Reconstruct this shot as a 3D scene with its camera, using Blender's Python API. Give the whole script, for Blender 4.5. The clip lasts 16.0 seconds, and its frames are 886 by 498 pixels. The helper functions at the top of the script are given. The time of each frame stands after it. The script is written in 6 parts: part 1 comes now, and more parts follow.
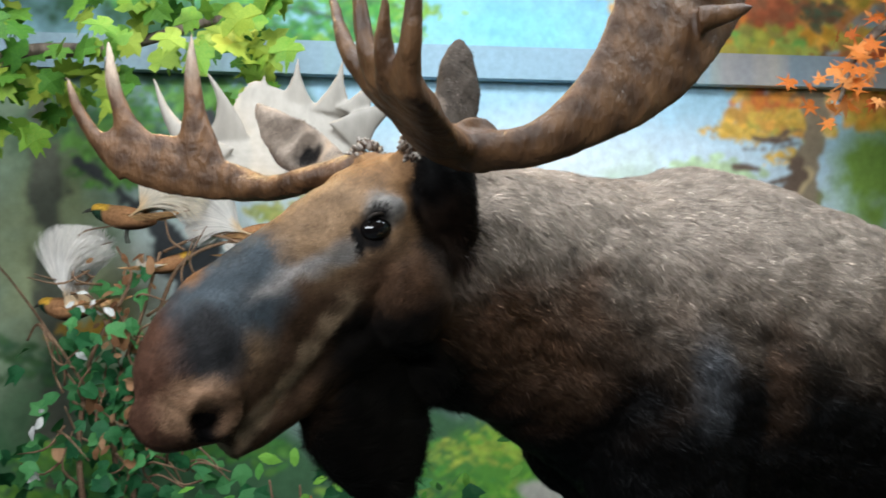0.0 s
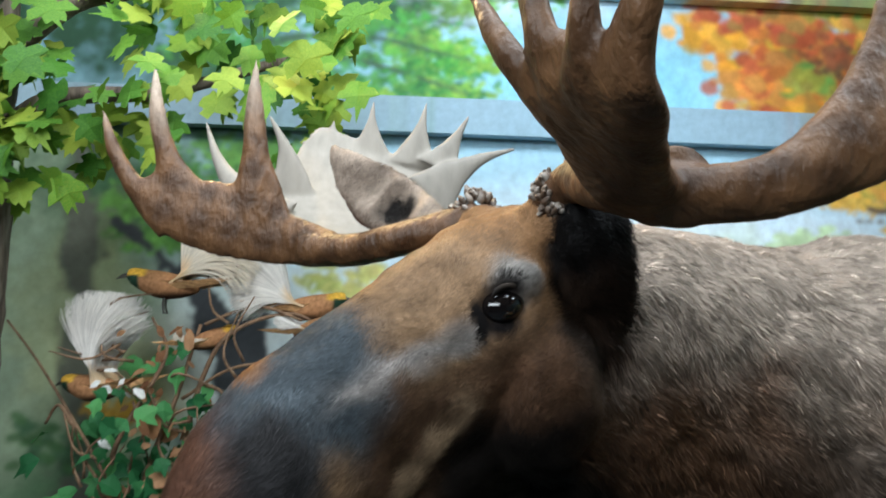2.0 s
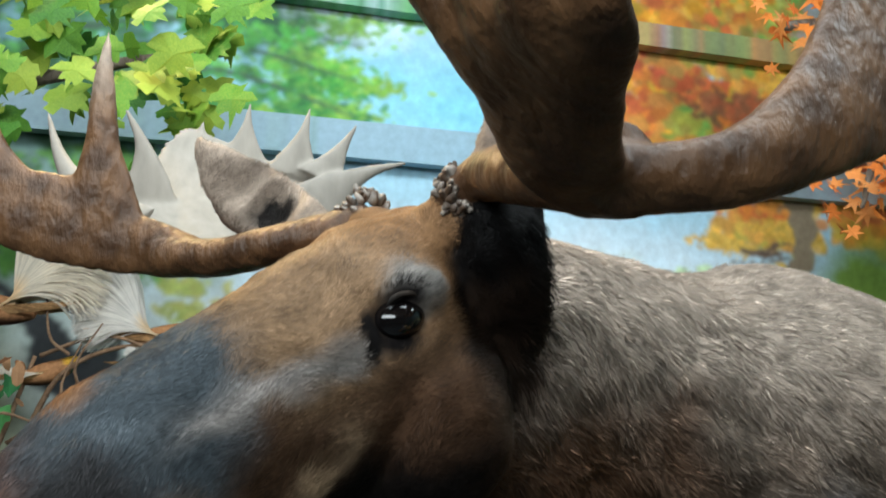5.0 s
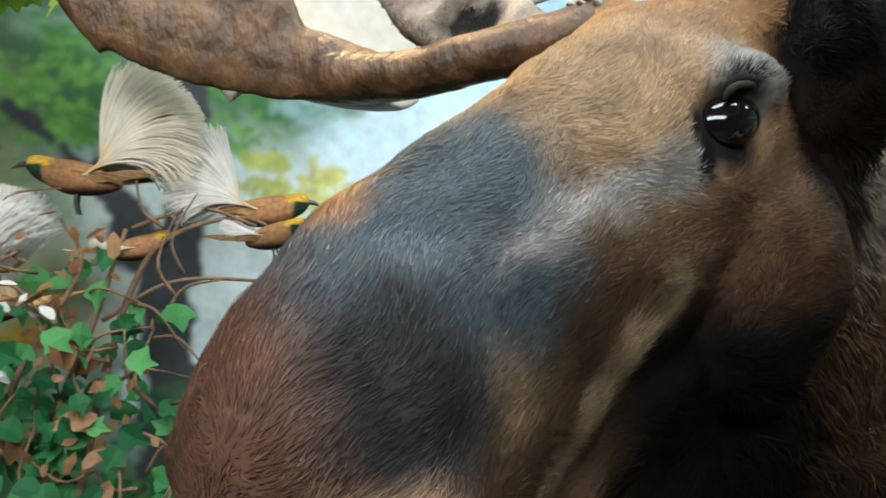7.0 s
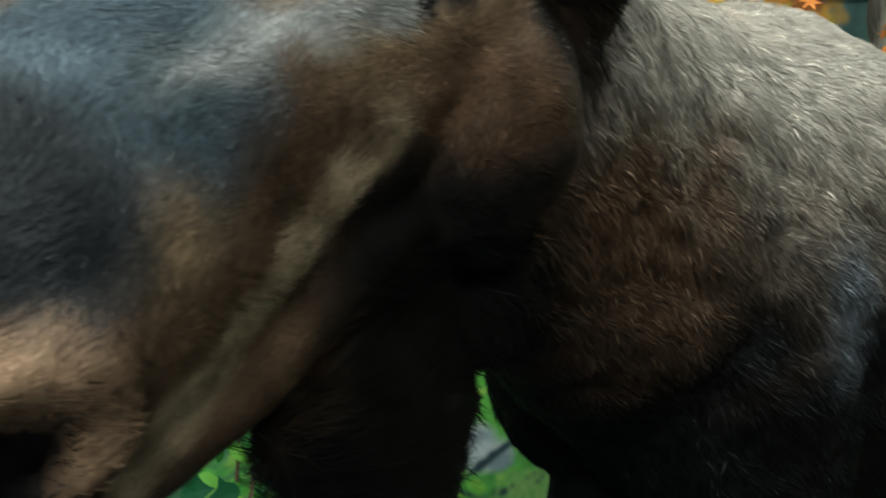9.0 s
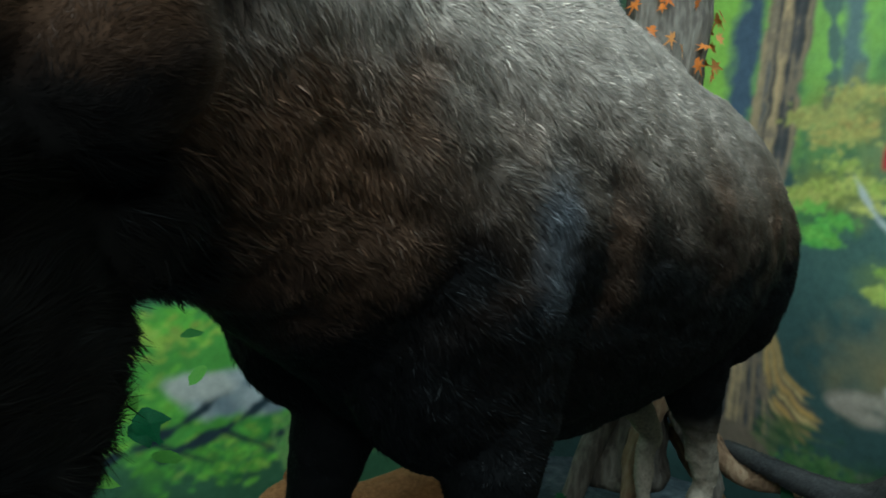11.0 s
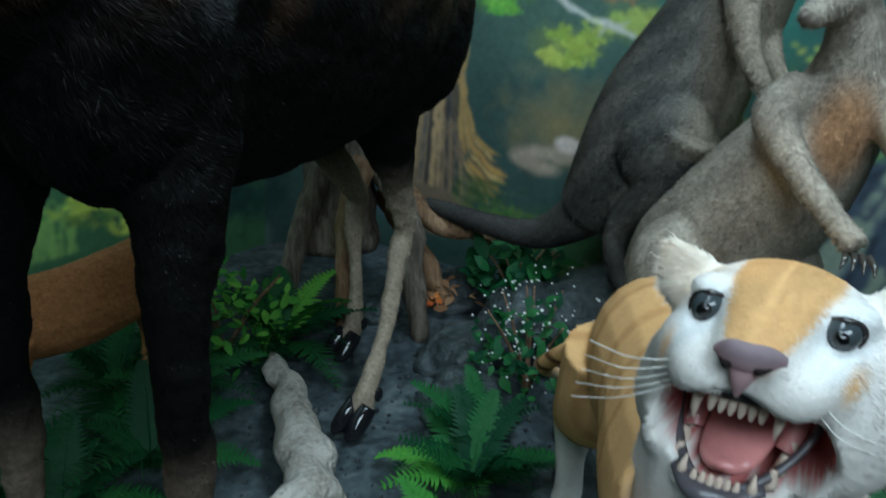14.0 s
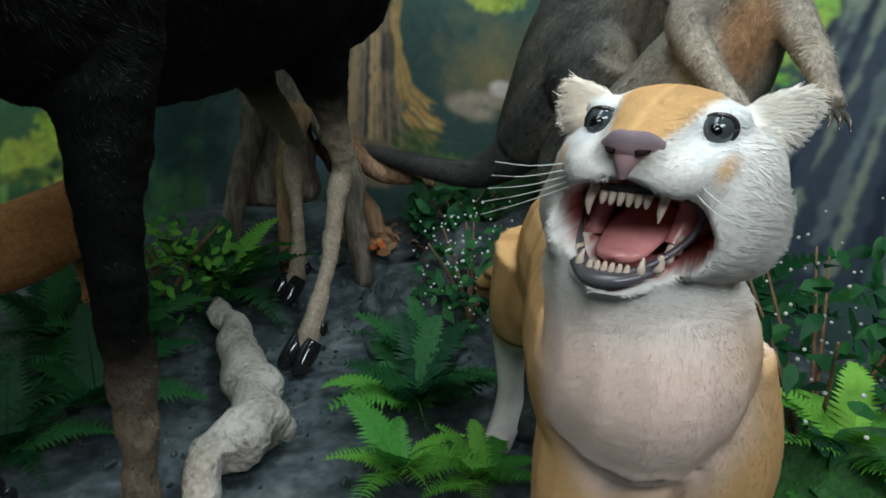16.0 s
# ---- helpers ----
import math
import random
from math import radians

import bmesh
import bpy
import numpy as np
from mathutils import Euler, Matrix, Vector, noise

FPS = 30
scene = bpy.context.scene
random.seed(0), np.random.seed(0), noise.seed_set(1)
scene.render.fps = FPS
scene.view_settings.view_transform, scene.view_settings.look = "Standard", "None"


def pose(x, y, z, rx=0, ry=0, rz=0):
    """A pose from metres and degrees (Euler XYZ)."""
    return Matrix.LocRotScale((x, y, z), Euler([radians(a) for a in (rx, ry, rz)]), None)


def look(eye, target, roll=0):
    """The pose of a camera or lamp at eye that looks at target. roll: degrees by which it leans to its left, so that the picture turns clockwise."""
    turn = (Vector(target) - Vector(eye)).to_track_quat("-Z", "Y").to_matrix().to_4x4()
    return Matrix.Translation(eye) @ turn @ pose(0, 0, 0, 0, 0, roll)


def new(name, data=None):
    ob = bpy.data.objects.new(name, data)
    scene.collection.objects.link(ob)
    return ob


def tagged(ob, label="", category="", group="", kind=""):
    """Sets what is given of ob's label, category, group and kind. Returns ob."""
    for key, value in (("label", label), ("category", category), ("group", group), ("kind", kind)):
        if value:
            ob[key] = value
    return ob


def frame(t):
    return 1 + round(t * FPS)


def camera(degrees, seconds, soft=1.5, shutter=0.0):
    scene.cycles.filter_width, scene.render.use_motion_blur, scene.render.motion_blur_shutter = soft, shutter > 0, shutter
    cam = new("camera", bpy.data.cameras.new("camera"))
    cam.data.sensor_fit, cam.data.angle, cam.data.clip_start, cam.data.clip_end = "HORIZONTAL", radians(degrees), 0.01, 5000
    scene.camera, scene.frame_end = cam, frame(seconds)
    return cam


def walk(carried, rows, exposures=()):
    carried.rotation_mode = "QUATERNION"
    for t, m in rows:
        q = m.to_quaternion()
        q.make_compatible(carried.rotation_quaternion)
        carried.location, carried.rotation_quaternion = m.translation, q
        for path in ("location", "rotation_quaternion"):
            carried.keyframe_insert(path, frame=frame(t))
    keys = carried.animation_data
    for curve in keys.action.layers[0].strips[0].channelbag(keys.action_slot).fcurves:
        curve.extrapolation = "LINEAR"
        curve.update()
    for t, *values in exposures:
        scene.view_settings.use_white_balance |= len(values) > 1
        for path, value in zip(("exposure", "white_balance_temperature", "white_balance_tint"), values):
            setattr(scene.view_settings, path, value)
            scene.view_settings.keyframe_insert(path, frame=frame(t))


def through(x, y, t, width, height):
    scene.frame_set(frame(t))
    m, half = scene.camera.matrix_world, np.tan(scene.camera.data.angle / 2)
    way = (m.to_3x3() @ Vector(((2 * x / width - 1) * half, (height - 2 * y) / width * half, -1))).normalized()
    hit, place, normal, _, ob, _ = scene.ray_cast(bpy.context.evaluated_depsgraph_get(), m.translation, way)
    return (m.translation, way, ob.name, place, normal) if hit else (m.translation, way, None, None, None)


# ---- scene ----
cam = camera(60.9, 16.0, soft=1.7, shutter=0.45)
exp_rows = [(0.0, 0.0, 6250, 9), (1.5, 0.0, 6200, 8), (3.0, -0.35, 6000, 5), (6.0, 0.0, 6350, 4), (8.0, 0.35, 6250, 0), (9.0, 0.1, 6100, -8), (10.0, -0.35, 5800, -16), (12.5, 0.1, 5100, -2), (13.0, -0.27, 5130, -8), (13.5, -0.5, 5050, -9), (14.0, -0.2, 5400, -5), (14.5, -0.08, 5950, 1), (16.0, -0.12, 6100, 2)]
METRES, EYE, TILT, LEAN, TURN = 1.75, 1.69, 0.0, 0.0, 0.0
ROWS = [
    (0.0, 0.0, 0.0, 0.0, -0.0, 0.0, 0.0),
    (0.5, -0.0081, -0.0071, 0.0013, 2.7, -0.65, 0.12),
    (1.0, -0.0387, 0.021, 0.0066, 2.46, -0.36, 0.43),
    (1.5, -0.0802, 0.0995, 0.0054, 2.7, 1.85, 0.03),
    (2.0, -0.0863, 0.2096, 0.0076, 2.57, 5.58, -1.3),
    (2.5, -0.093, 0.2654, 0.0129, 0.01, 9.82, -2.96),
    (3.0, -0.1033, 0.286, 0.0215, -5.69, 13.6, -4.13),
    (5.5, -0.0944, 0.3084, -0.0285, -6.3, 5.79, -1.32),
    (6.0, -0.1096, 0.3304, -0.0453, 1.76, 2.24, -0.65),
    (6.5, -0.1748, 0.4008, -0.0461, -0.09, 1.55, -1.55),
    (7.0, -0.219, 0.4405, -0.0485, -4.79, 1.51, -1.86),
    (7.5, -0.2242, 0.4483, -0.0493, -8.74, 1.16, -2.26),
    (8.0, -0.2186, 0.4514, -0.0566, -11.55, -0.1, -2.56),
    (8.5, -0.1973, 0.4543, -0.0668, -13.66, -2.5, -2.61),
    (9.0, -0.159, 0.448, -0.0715, -16.07, -5.34, -2.66),
    (9.5, -0.1303, 0.4453, -0.0768, -19.63, -7.36, -2.84),
    (10.0, -0.1064, 0.4468, -0.0795, -24.01, -8.41, -3.4),
    (12.5, -0.0434, 0.4125, -0.0975, -38.56, -11.38, -4.31),
    (13.0, -0.0304, 0.4043, -0.1237, -42.92, -15.03, -4.45),
    (13.5, -0.0359, 0.3912, -0.1426, -47.39, -18.36, -4.59),
    (14.0, -0.0613, 0.3791, -0.1714, -51.16, -20.68, -4.56),
    (14.5, -0.0683, 0.3653, -0.1944, -53.36, -21.66, -4.32),
    (15.0, -0.0699, 0.3528, -0.2199, -54.49, -21.87, -3.87),
    (15.5, -0.0776, 0.3324, -0.2402, -55.19, -21.98, -3.47),
    (16.0, -0.0921, 0.3196, -0.249, -55.52, -21.55, -3.46),
]
walk(cam, [(t, pose(0, 0, EYE, TILT, LEAN, TURN) @ pose(METRES * x, METRES * y, METRES * z, 90 + pitch, roll, yaw)) for t, x, y, z, yaw, pitch, roll in ROWS], exp_rows)

# ---- world and lights ----
world = bpy.data.worlds.new("hall_air")
scene.world = world
world.use_nodes = True
world.node_tree.nodes["Background"].inputs[0].default_value = (0.55, 0.65, 0.75, 1)
world.node_tree.nodes["Background"].inputs[1].default_value = 0.02


def area_lamp(name, eye, target, size, watts, colour):
    data = bpy.data.lights.new(name, "AREA")
    data.shape, data.size, data.size_y = "RECTANGLE", size[0], size[1]
    data.energy, data.color = watts, colour
    ob = new(name, data)
    ob.matrix_world = look(eye, target)
    return ob


area_lamp("ceiling_light_front", (-1.15, -0.7, 3.1), (0.4, 1.4, 1.1), (2.6, 0.7), 86, (0.93, 0.97, 1.0))
area_lamp("ceiling_light_top", (0.6, 1.1, 3.5), (0.6, 1.8, 1.0), (2.6, 0.35), 34, (0.88, 0.95, 1.0))
area_lamp("ceiling_light_mural", (-0.5, 1.55, 3.5), (-0.3, 3.25, 1.2), (3.4, 0.3), 56, (0.95, 0.98, 1.0))
area_lamp("ceiling_light_side", (1.6, 0.9, 3.5), (2.5, 2.0, 0.7), (0.4, 1.6), 54, (0.85, 0.95, 1.0))
# unseen spot, added to brighten the plumed birds under the leaves
lamp = bpy.data.lights.new("bird_fill_spot", "SPOT")
lamp.energy, lamp.color, lamp.spot_size, lamp.spot_blend, lamp.shadow_soft_size = 120, (1.0, 0.97, 0.92), radians(38), 0.6, 0.12
new("bird_fill_spot", lamp).matrix_world = look((-0.25, 0.5, 3.4), (-1.1, 2.75, 1.65))
spot = bpy.data.lights.new("warm_spot", "SPOT")
spot.energy, spot.color, spot.spot_size, spot.shadow_soft_size = 130, (1.0, 0.66, 0.30), radians(50), 0.05
new("warm_spot", spot).matrix_world = look((-1.0, 2.5, 3.2), (-0.25, 1.4, 1.75))


# ---- materials ----
def material(name, rough=0.6, metal=0.0, spec=0.5):
    m = bpy.data.materials.new(name)
    m.use_nodes = True
    b = m.node_tree.nodes["Principled BSDF"]
    b.inputs["Roughness"].default_value = rough
    b.inputs["Metallic"].default_value = metal
    b.inputs["Specular IOR Level"].default_value = spec
    return m, m.node_tree, b


def noise_node(nt, scale, detail=4.0, stretch=None, coord="Object"):
    tc = nt.nodes.new("ShaderNodeTexCoord")
    n = nt.nodes.new("ShaderNodeTexNoise")
    n.inputs["Scale"].default_value, n.inputs["Detail"].default_value = scale, detail
    if stretch:
        mp = nt.nodes.new("ShaderNodeMapping")
        mp.inputs["Scale"].default_value = stretch
        nt.links.new(tc.outputs[coord], mp.inputs["Vector"])
        nt.links.new(mp.outputs[0], n.inputs["Vector"])
    else:
        nt.links.new(tc.outputs[coord], n.inputs["Vector"])
    return n


def ramp_node(nt, src, stops):
    r = nt.nodes.new("ShaderNodeValToRGB")
    while len(r.color_ramp.elements) < len(stops):
        r.color_ramp.elements.new(0.5)
    for e, (p, c) in zip(r.color_ramp.elements, stops):
        e.position, e.color = p, (*c, 1)
    nt.links.new(src, r.inputs[0])
    return r


def bump_node(nt, bsdf, src, strength, distance):
    b = nt.nodes.new("ShaderNodeBump")
    b.inputs["Strength"].default_value, b.inputs["Distance"].default_value = strength, distance
    nt.links.new(src, b.inputs["Height"])
    nt.links.new(b.outputs[0], bsdf.inputs["Normal"])
    return b


def mottled(name, stops, scale, rough=0.7, bump=0.4, dist=0.01, stretch=None, spec=0.4, fine=6.0):
    """A surface of mixed tones with a coarse and a fine grain."""
    m, nt, b = material(name, rough, 0, spec)
    big = noise_node(nt, scale, 5, stretch)
    small = noise_node(nt, scale * fine, 6, stretch)
    mix = nt.nodes.new("ShaderNodeMath")
    mix.operation = "MULTIPLY_ADD"
    mix.inputs[1].default_value, mix.inputs[2].default_value = 0.45, 0.0
    nt.links.new(small.outputs[0], mix.inputs[0])
    add = nt.nodes.new("ShaderNodeMath")
    add.operation = "MULTIPLY_ADD"
    add.inputs[1].default_value = 0.6
    nt.links.new(big.outputs[0], add.inputs[0])
    nt.links.new(mix.outputs[0], add.inputs[2])
    r = ramp_node(nt, add.outputs[0], stops)
    nt.links.new(r.outputs[0], b.inputs["Base Color"])
    bump_node(nt, b, add.outputs[0], bump, dist)
    return m


def coat_material(name, rough, spec, grain, bump=0.25, dist=0.004, vary=0.35, stretch=None):
    """Takes the coat's own colour from the mesh, and breaks it up with a fine grain."""
    m, nt, b = material(name, rough, 0, spec)
    at = nt.nodes.new("ShaderNodeAttribute")
    at.attribute_name = "coat"
    n = noise_node(nt, grain, 6, stretch)
    r = ramp_node(nt, n.outputs[0], [(0.25, (1 - vary,) * 3), (0.75, (1 + vary,) * 3)])
    mul = nt.nodes.new("ShaderNodeMix")
    mul.data_type, mul.blend_type = "RGBA", "MULTIPLY"
    mul.inputs[0].default_value = 1.0
    nt.links.new(at.outputs["Color"], mul.inputs[6])
    nt.links.new(r.outputs[0], mul.inputs[7])
    nt.links.new(mul.outputs[2], b.inputs["Base Color"])
    bump_node(nt, b, n.outputs[0], bump, dist)
    return m


M_SKIN = coat_material("fur_undercoat", 0.8, 0.08, 90)
M_FUR = coat_material("fur_hair", 0.5, 0.11, 25, bump=0.0, vary=0.45)
M_PLUME = coat_material("fine_plume", 0.7, 0.2, 12, bump=0.0, vary=0.15)
pt = M_PLUME.node_tree
tl, mx = pt.nodes.new("ShaderNodeBsdfTranslucent"), pt.nodes.new("ShaderNodeMixShader")
mx.inputs[0].default_value = 0.5
pt.links.new(pt.nodes["Principled BSDF"].inputs["Base Color"].links[0].from_socket, tl.inputs[0])
pt.links.new(pt.nodes["Principled BSDF"].outputs[0], mx.inputs[1])
pt.links.new(tl.outputs[0], mx.inputs[2])
pt.links.new(mx.outputs[0], pt.nodes["Material Output"].inputs[0])
M_ANTLER = coat_material("antler_bone", 0.48, 0.4, 75, bump=1.0, dist=0.006, vary=0.28, stretch=(1, 1, 0.55))
M_PALM = coat_material("pale_antler_palm", 0.6, 0.25, 40, bump=0.35, dist=0.003, vary=0.14, stretch=(1, 1, 0.4))
M_SOFT_FUR = coat_material("soft_short_fur", 0.6, 0.08, 25, bump=0.0, vary=0.1)
M_SOFT = coat_material("soft_undercoat", 0.85, 0.05, 60, bump=0.1, dist=0.002, vary=0.08)
M_GLOSS = coat_material("glass_eye_and_horn", 0.06, 0.6, 20, bump=0.0, vary=0.1)
M_WET = coat_material("glossy_painted_gum", 0.22, 0.5, 40, bump=0.2, dist=0.002, vary=0.15)
M_PAINT = coat_material("mural_paint", 0.6, 0.25, 35, bump=0.25, dist=0.002, vary=0.1)


# ---- mesh helpers ----
def V(*a):
    return Vector(a)


def spline(pts, n):
    """n points along a smooth curve through pts (numpy rows)."""
    p = np.array(pts, float)
    p = np.vstack([2 * p[0] - p[1], p, 2 * p[-1] - p[-2]])
    out = []
    m = len(p) - 3
    for k in np.linspace(0, m - 1e-6, n):
        i = int(k)
        f = k - i
        a, b, c, d = p[i:i + 4]
        out.append(0.5 * (2 * b + (c - a) * f + (2 * a - 5 * b + 4 * c - d) * f * f + (3 * b - a - 3 * c + d) * f ** 3))
    return np.array(out)


def tube(bm, pts, radii, side=None, seg=14, n=None, mat=0):
    """A closed tube through pts; radii are one number or (across side, other way) for each point; side is the direction of the first."""
    rr = [(r, r) if not hasattr(r, "__len__") else tuple(r) for r in radii]
    sp = spline([(*p, *r) for p, r in zip(pts, rr)], n or max(6, len(pts) * 5))
    rings = []
    s = Vector(side) if side is not None else Vector((0.31, 0.17, 0.93))
    for i, row in enumerate(sp):
        c = Vector(row[:3])
        t = Vector(sp[min(i + 1, len(sp) - 1)][:3] - sp[max(i - 1, 0)][:3]).normalized()
        u = s - t * s.dot(t)
        if u.length < 1e-4:
            u = t.orthogonal()
        u.normalize()
        w = t.cross(u)
        a, b = max(row[3], 0.0004), max(row[4], 0.0004)
        rings.append([bm.verts.new(c + u * (a * math.cos(q)) + w * (b * math.sin(q))) for q in [2 * math.pi * k / seg for k in range(seg)]])
        if side is None:
            s = u
    for r0, r1 in zip(rings, rings[1:]):
        for k in range(seg):
            bm.faces.new((r0[k], r0[(k + 1) % seg], r1[(k + 1) % seg], r1[k])).material_index = mat
    bm.faces.new(rings[0][::-1]).material_index = mat
    bm.faces.new(rings[-1]).material_index = mat


def ball(bm, c, r, m=None, seg=18, mat=0):
    """An ellipsoid of radii r at c, turned by the 3x3 matrix m."""
    r = (r, r, r) if not hasattr(r, "__len__") else r
    mm = Matrix.Translation(c) @ (m.to_4x4() if m else Matrix.Identity(4)) @ Matrix.Diagonal((*r, 1))
    g = bmesh.ops.create_uvsphere(bm, u_segments=seg, v_segments=max(6, seg * 2 // 3), radius=1, matrix=mm)
    for f in {f for v in g["verts"] for f in v.link_faces}:
        f.material_index = mat


def to_mesh(bm, name="form"):
    me = bpy.data.meshes.new(name)
    bmesh.ops.recalc_face_normals(bm, faces=bm.faces)
    bm.to_mesh(me)
    bm.free()
    return me


def fused(bm, voxel, smooth=3, factor=0.5):
    """The union of overlapping closed forms as one smooth skin: vertices, faces (quads) as arrays."""
    ob = new("form", to_mesh(bm))
    md = ob.modifiers.new("join", "REMESH")
    md.mode, md.voxel_size = "VOXEL", voxel
    if smooth:
        sm = ob.modifiers.new("soften", "SMOOTH")
        sm.iterations, sm.factor = smooth, factor
    dg = bpy.context.evaluated_depsgraph_get()
    me = bpy.data.meshes.new_from_object(ob.evaluated_get(dg))
    old = ob.data
    bpy.data.objects.remove(ob)
    bpy.data.meshes.remove(old)
    v = np.empty(len(me.vertices) * 3)
    me.vertices.foreach_get("co", v)
    f = [tuple(p.vertices) for p in me.polygons]
    bpy.data.meshes.remove(me)
    return v.reshape(-1, 3), f


class Skin:
    """Collects verts, faces, coat colours and materials of one mount."""

    def __init__(self):
        self.v, self.f, self.c, self.m, self.n, self.nr = [], [], [], [], 0, []

    def add(self, v, f, c, mat, nr=None):
        v = np.asarray(v, float).reshape(-1, 3)
        self.nr.append(normals_of(v, f)[0] if nr is None else nr)
        c = np.broadcast_to(np.asarray(c, float), (len(v), 3))
        self.f += [tuple(i + self.n for i in q) for q in f]
        self.m += [mat] * len(f)
        self.v.append(v)
        self.c.append(c)
        self.n += len(v)

    def add_bm(self, bm, c, mat):
        bmesh.ops.recalc_face_normals(bm, faces=bm.faces)
        bm.verts.index_update()
        v = np.array([x.co[:] for x in bm.verts])
        f = [tuple(x.index for x in q.verts) for q in bm.faces]
        bm.free()
        self.add(v, f, c(v) if callable(c) else c, mat)

    def finish(self, name, mats, base, label, category, group=""):
        me = bpy.data.meshes.new(name)
        v = np.vstack(self.v) - np.array(base)
        me.from_pydata(v.tolist(), [], self.f)
        for m in mats:
            me.materials.append(m)
        me.polygons.foreach_set("material_index", self.m)
        me.polygons.foreach_set("use_smooth", [True] * len(self.f))
        at = me.attributes.new("coat", "FLOAT_COLOR", "POINT")
        at.data.foreach_set("color", np.hstack([np.vstack(self.c), np.ones((self.n, 1))]).ravel())
        me.update()
        nr = np.vstack(self.nr)
        me.normals_split_custom_set_from_vertices((nr / (np.linalg.norm(nr, axis=1, keepdims=True) + 1e-9)).tolist())
        ob = new(name, me)
        ob.location = base
        return tagged(ob, label, category, group)


def normals_of(v, f):
    v = np.asarray(v)
    q = np.array([(*a, a[-1])[:4] if len(a) == 3 else a[:4] for a in f])
    n = np.cross(v[q[:, 2]] - v[q[:, 0]], v[q[:, 3]] - v[q[:, 1]])
    vn = np.zeros_like(v)
    for k in range(4):
        np.add.at(vn, q[:, k], n)
    return vn / (np.linalg.norm(vn, axis=1, keepdims=True) + 1e-12), q, np.linalg.norm(n, axis=1) / 2


def hair(skin, v, f, colour, count, length, width, comb, lift, mat, weight=None, seed=1, clump=0.35, vary=0.3, glint=0.0, tilt=0.25):
    """count thin blades on the skin v, f: length and comb are functions of points; weight thins them out."""
    rng = np.random.default_rng(seed)
    vn, q, area = normals_of(v, f)
    cen = v[q].mean(axis=1)
    w = area * (weight(cen) if weight else 1.0)
    pick = rng.choice(len(q), size=count, p=w / w.sum())
    a, b = rng.random((count, 1)), rng.random((count, 1))
    q = q[pick]
    mixp = lambda arr: (arr[q[:, 0]] * (1 - a) + arr[q[:, 1]] * a) * (1 - b) + (arr[q[:, 3]] * (1 - a) + arr[q[:, 2]] * a) * b
    p, n = mixp(v), mixp(vn)
    n /= np.linalg.norm(n, axis=1, keepdims=True) + 1e-9
    d = comb(p)
    wave = np.sin(p @ np.array([[37.0, 11, 23], [-19, 41, 13], [17, -29, 31]]).T) + np.sin(p @ np.array([[97.0, 31, -53], [-59, 83, 43], [47, -71, 89]]).T)
    d = d + wave * 0.5 * clump + rng.normal(0, 0.16, (count, 3))
    d -= n * (d * n).sum(axis=1, keepdims=True)
    d /= np.linalg.norm(d, axis=1, keepdims=True) + 1e-9
    ln = (length(p) if callable(length) else np.full(count, length)) * rng.uniform(0.6, 1.25, count)
    ln = ln[:, None]
    lf = lift * rng.uniform(0.5, 1.5, (count, 1))
    s = np.cross(d, n) * (width * rng.uniform(0.6, 1.3, (count, 1)))
    p0 = p - n * 0.003
    p1 = p + d * ln * 0.5 + n * ln * lf * 0.75
    p2 = p + d * ln + n * ln * lf * 0.7
    vv = np.stack([p0 - s, p0 + s, p1 + s * 0.8, p1 - s * 0.8, p2], axis=1).reshape(-1, 3)
    base = np.arange(count) * 5
    ff = np.vstack([np.stack([base, base + 1, base + 2, base + 3], 1)]).tolist() + np.stack([base + 3, base + 2, base + 4], 1).tolist()
    # glint: share of blades coloured brighter in place of light catching them
    c = colour(p) * rng.uniform(1 - vary, 1 + vary, (count, 1)) * np.where(rng.random((count, 1)) < glint, 2.4, 1.0)
    nn = np.repeat(n + rng.normal(0, tilt, (count, 3)) + wave * tilt * 0.4, 5, axis=0)
    skin.add(vv, ff, np.repeat(c, 5, axis=0), mat, nn)


def blend(c0, c1, k):
    k = np.clip(k, 0, 1)[:, None]
    k = k * k * (3 - 2 * k)
    return np.asarray(c0) * (1 - k) + np.asarray(c1) * k


def puff(p, c, r):
    """A soft weight, 1 at c, 0 at the ellipsoid of radii r."""
    return np.clip(1 - np.linalg.norm((p - np.array(c)) / np.array(r), axis=1), 0, 1)


# ---- painted wall round the diorama ----
def wall_at(s):
    """Plan of the painted wall: along the back, round a curved corner, along the side. s runs in metres from its left end."""
    if s < 5.3:
        return -3.2 + s, 2.95 + 0.6 * s / 5.3
    if s < 6.25:
        q = (s - 5.3) / 0.95 * math.pi / 2
        return 2.1 + 0.62 * math.sin(q), 2.95 + 0.6 * math.cos(q)
    return 2.72 + 0.03 * (s - 6.25) / 4, 2.95 - (s - 6.25)


S_BACK = lambda x: x + 3.2
S_SIDE = lambda y: 6.25 + 2.95 - y
PX = 0.008
W_S, W_Z = 10.0, 3.62
CW, CH = int(W_S / PX) + 1, int(W_Z / PX) + 1
GS, GZ = np.meshgrid(np.arange(CW) * PX, np.arange(CH) * PX)
prng = np.random.default_rng(7)


def cloud(scale, seed, octaves=4):
    """Smooth noise over the wall, about -1 to 1."""
    r = np.random.default_rng(seed)
    out = np.zeros_like(GS)
    for o in range(octaves):
        step = scale / 2 ** o
        nx, nz = int(W_S / step) + 3, int(W_Z / step) + 3
        g = r.uniform(-1, 1, (nz, nx))
        x, z = GS / step, GZ / step
        i, j = x.astype(int), z.astype(int)
        fx, fz = x - i, z - j
        fx, fz = fx * fx * (3 - 2 * fx), fz * fz * (3 - 2 * fz)
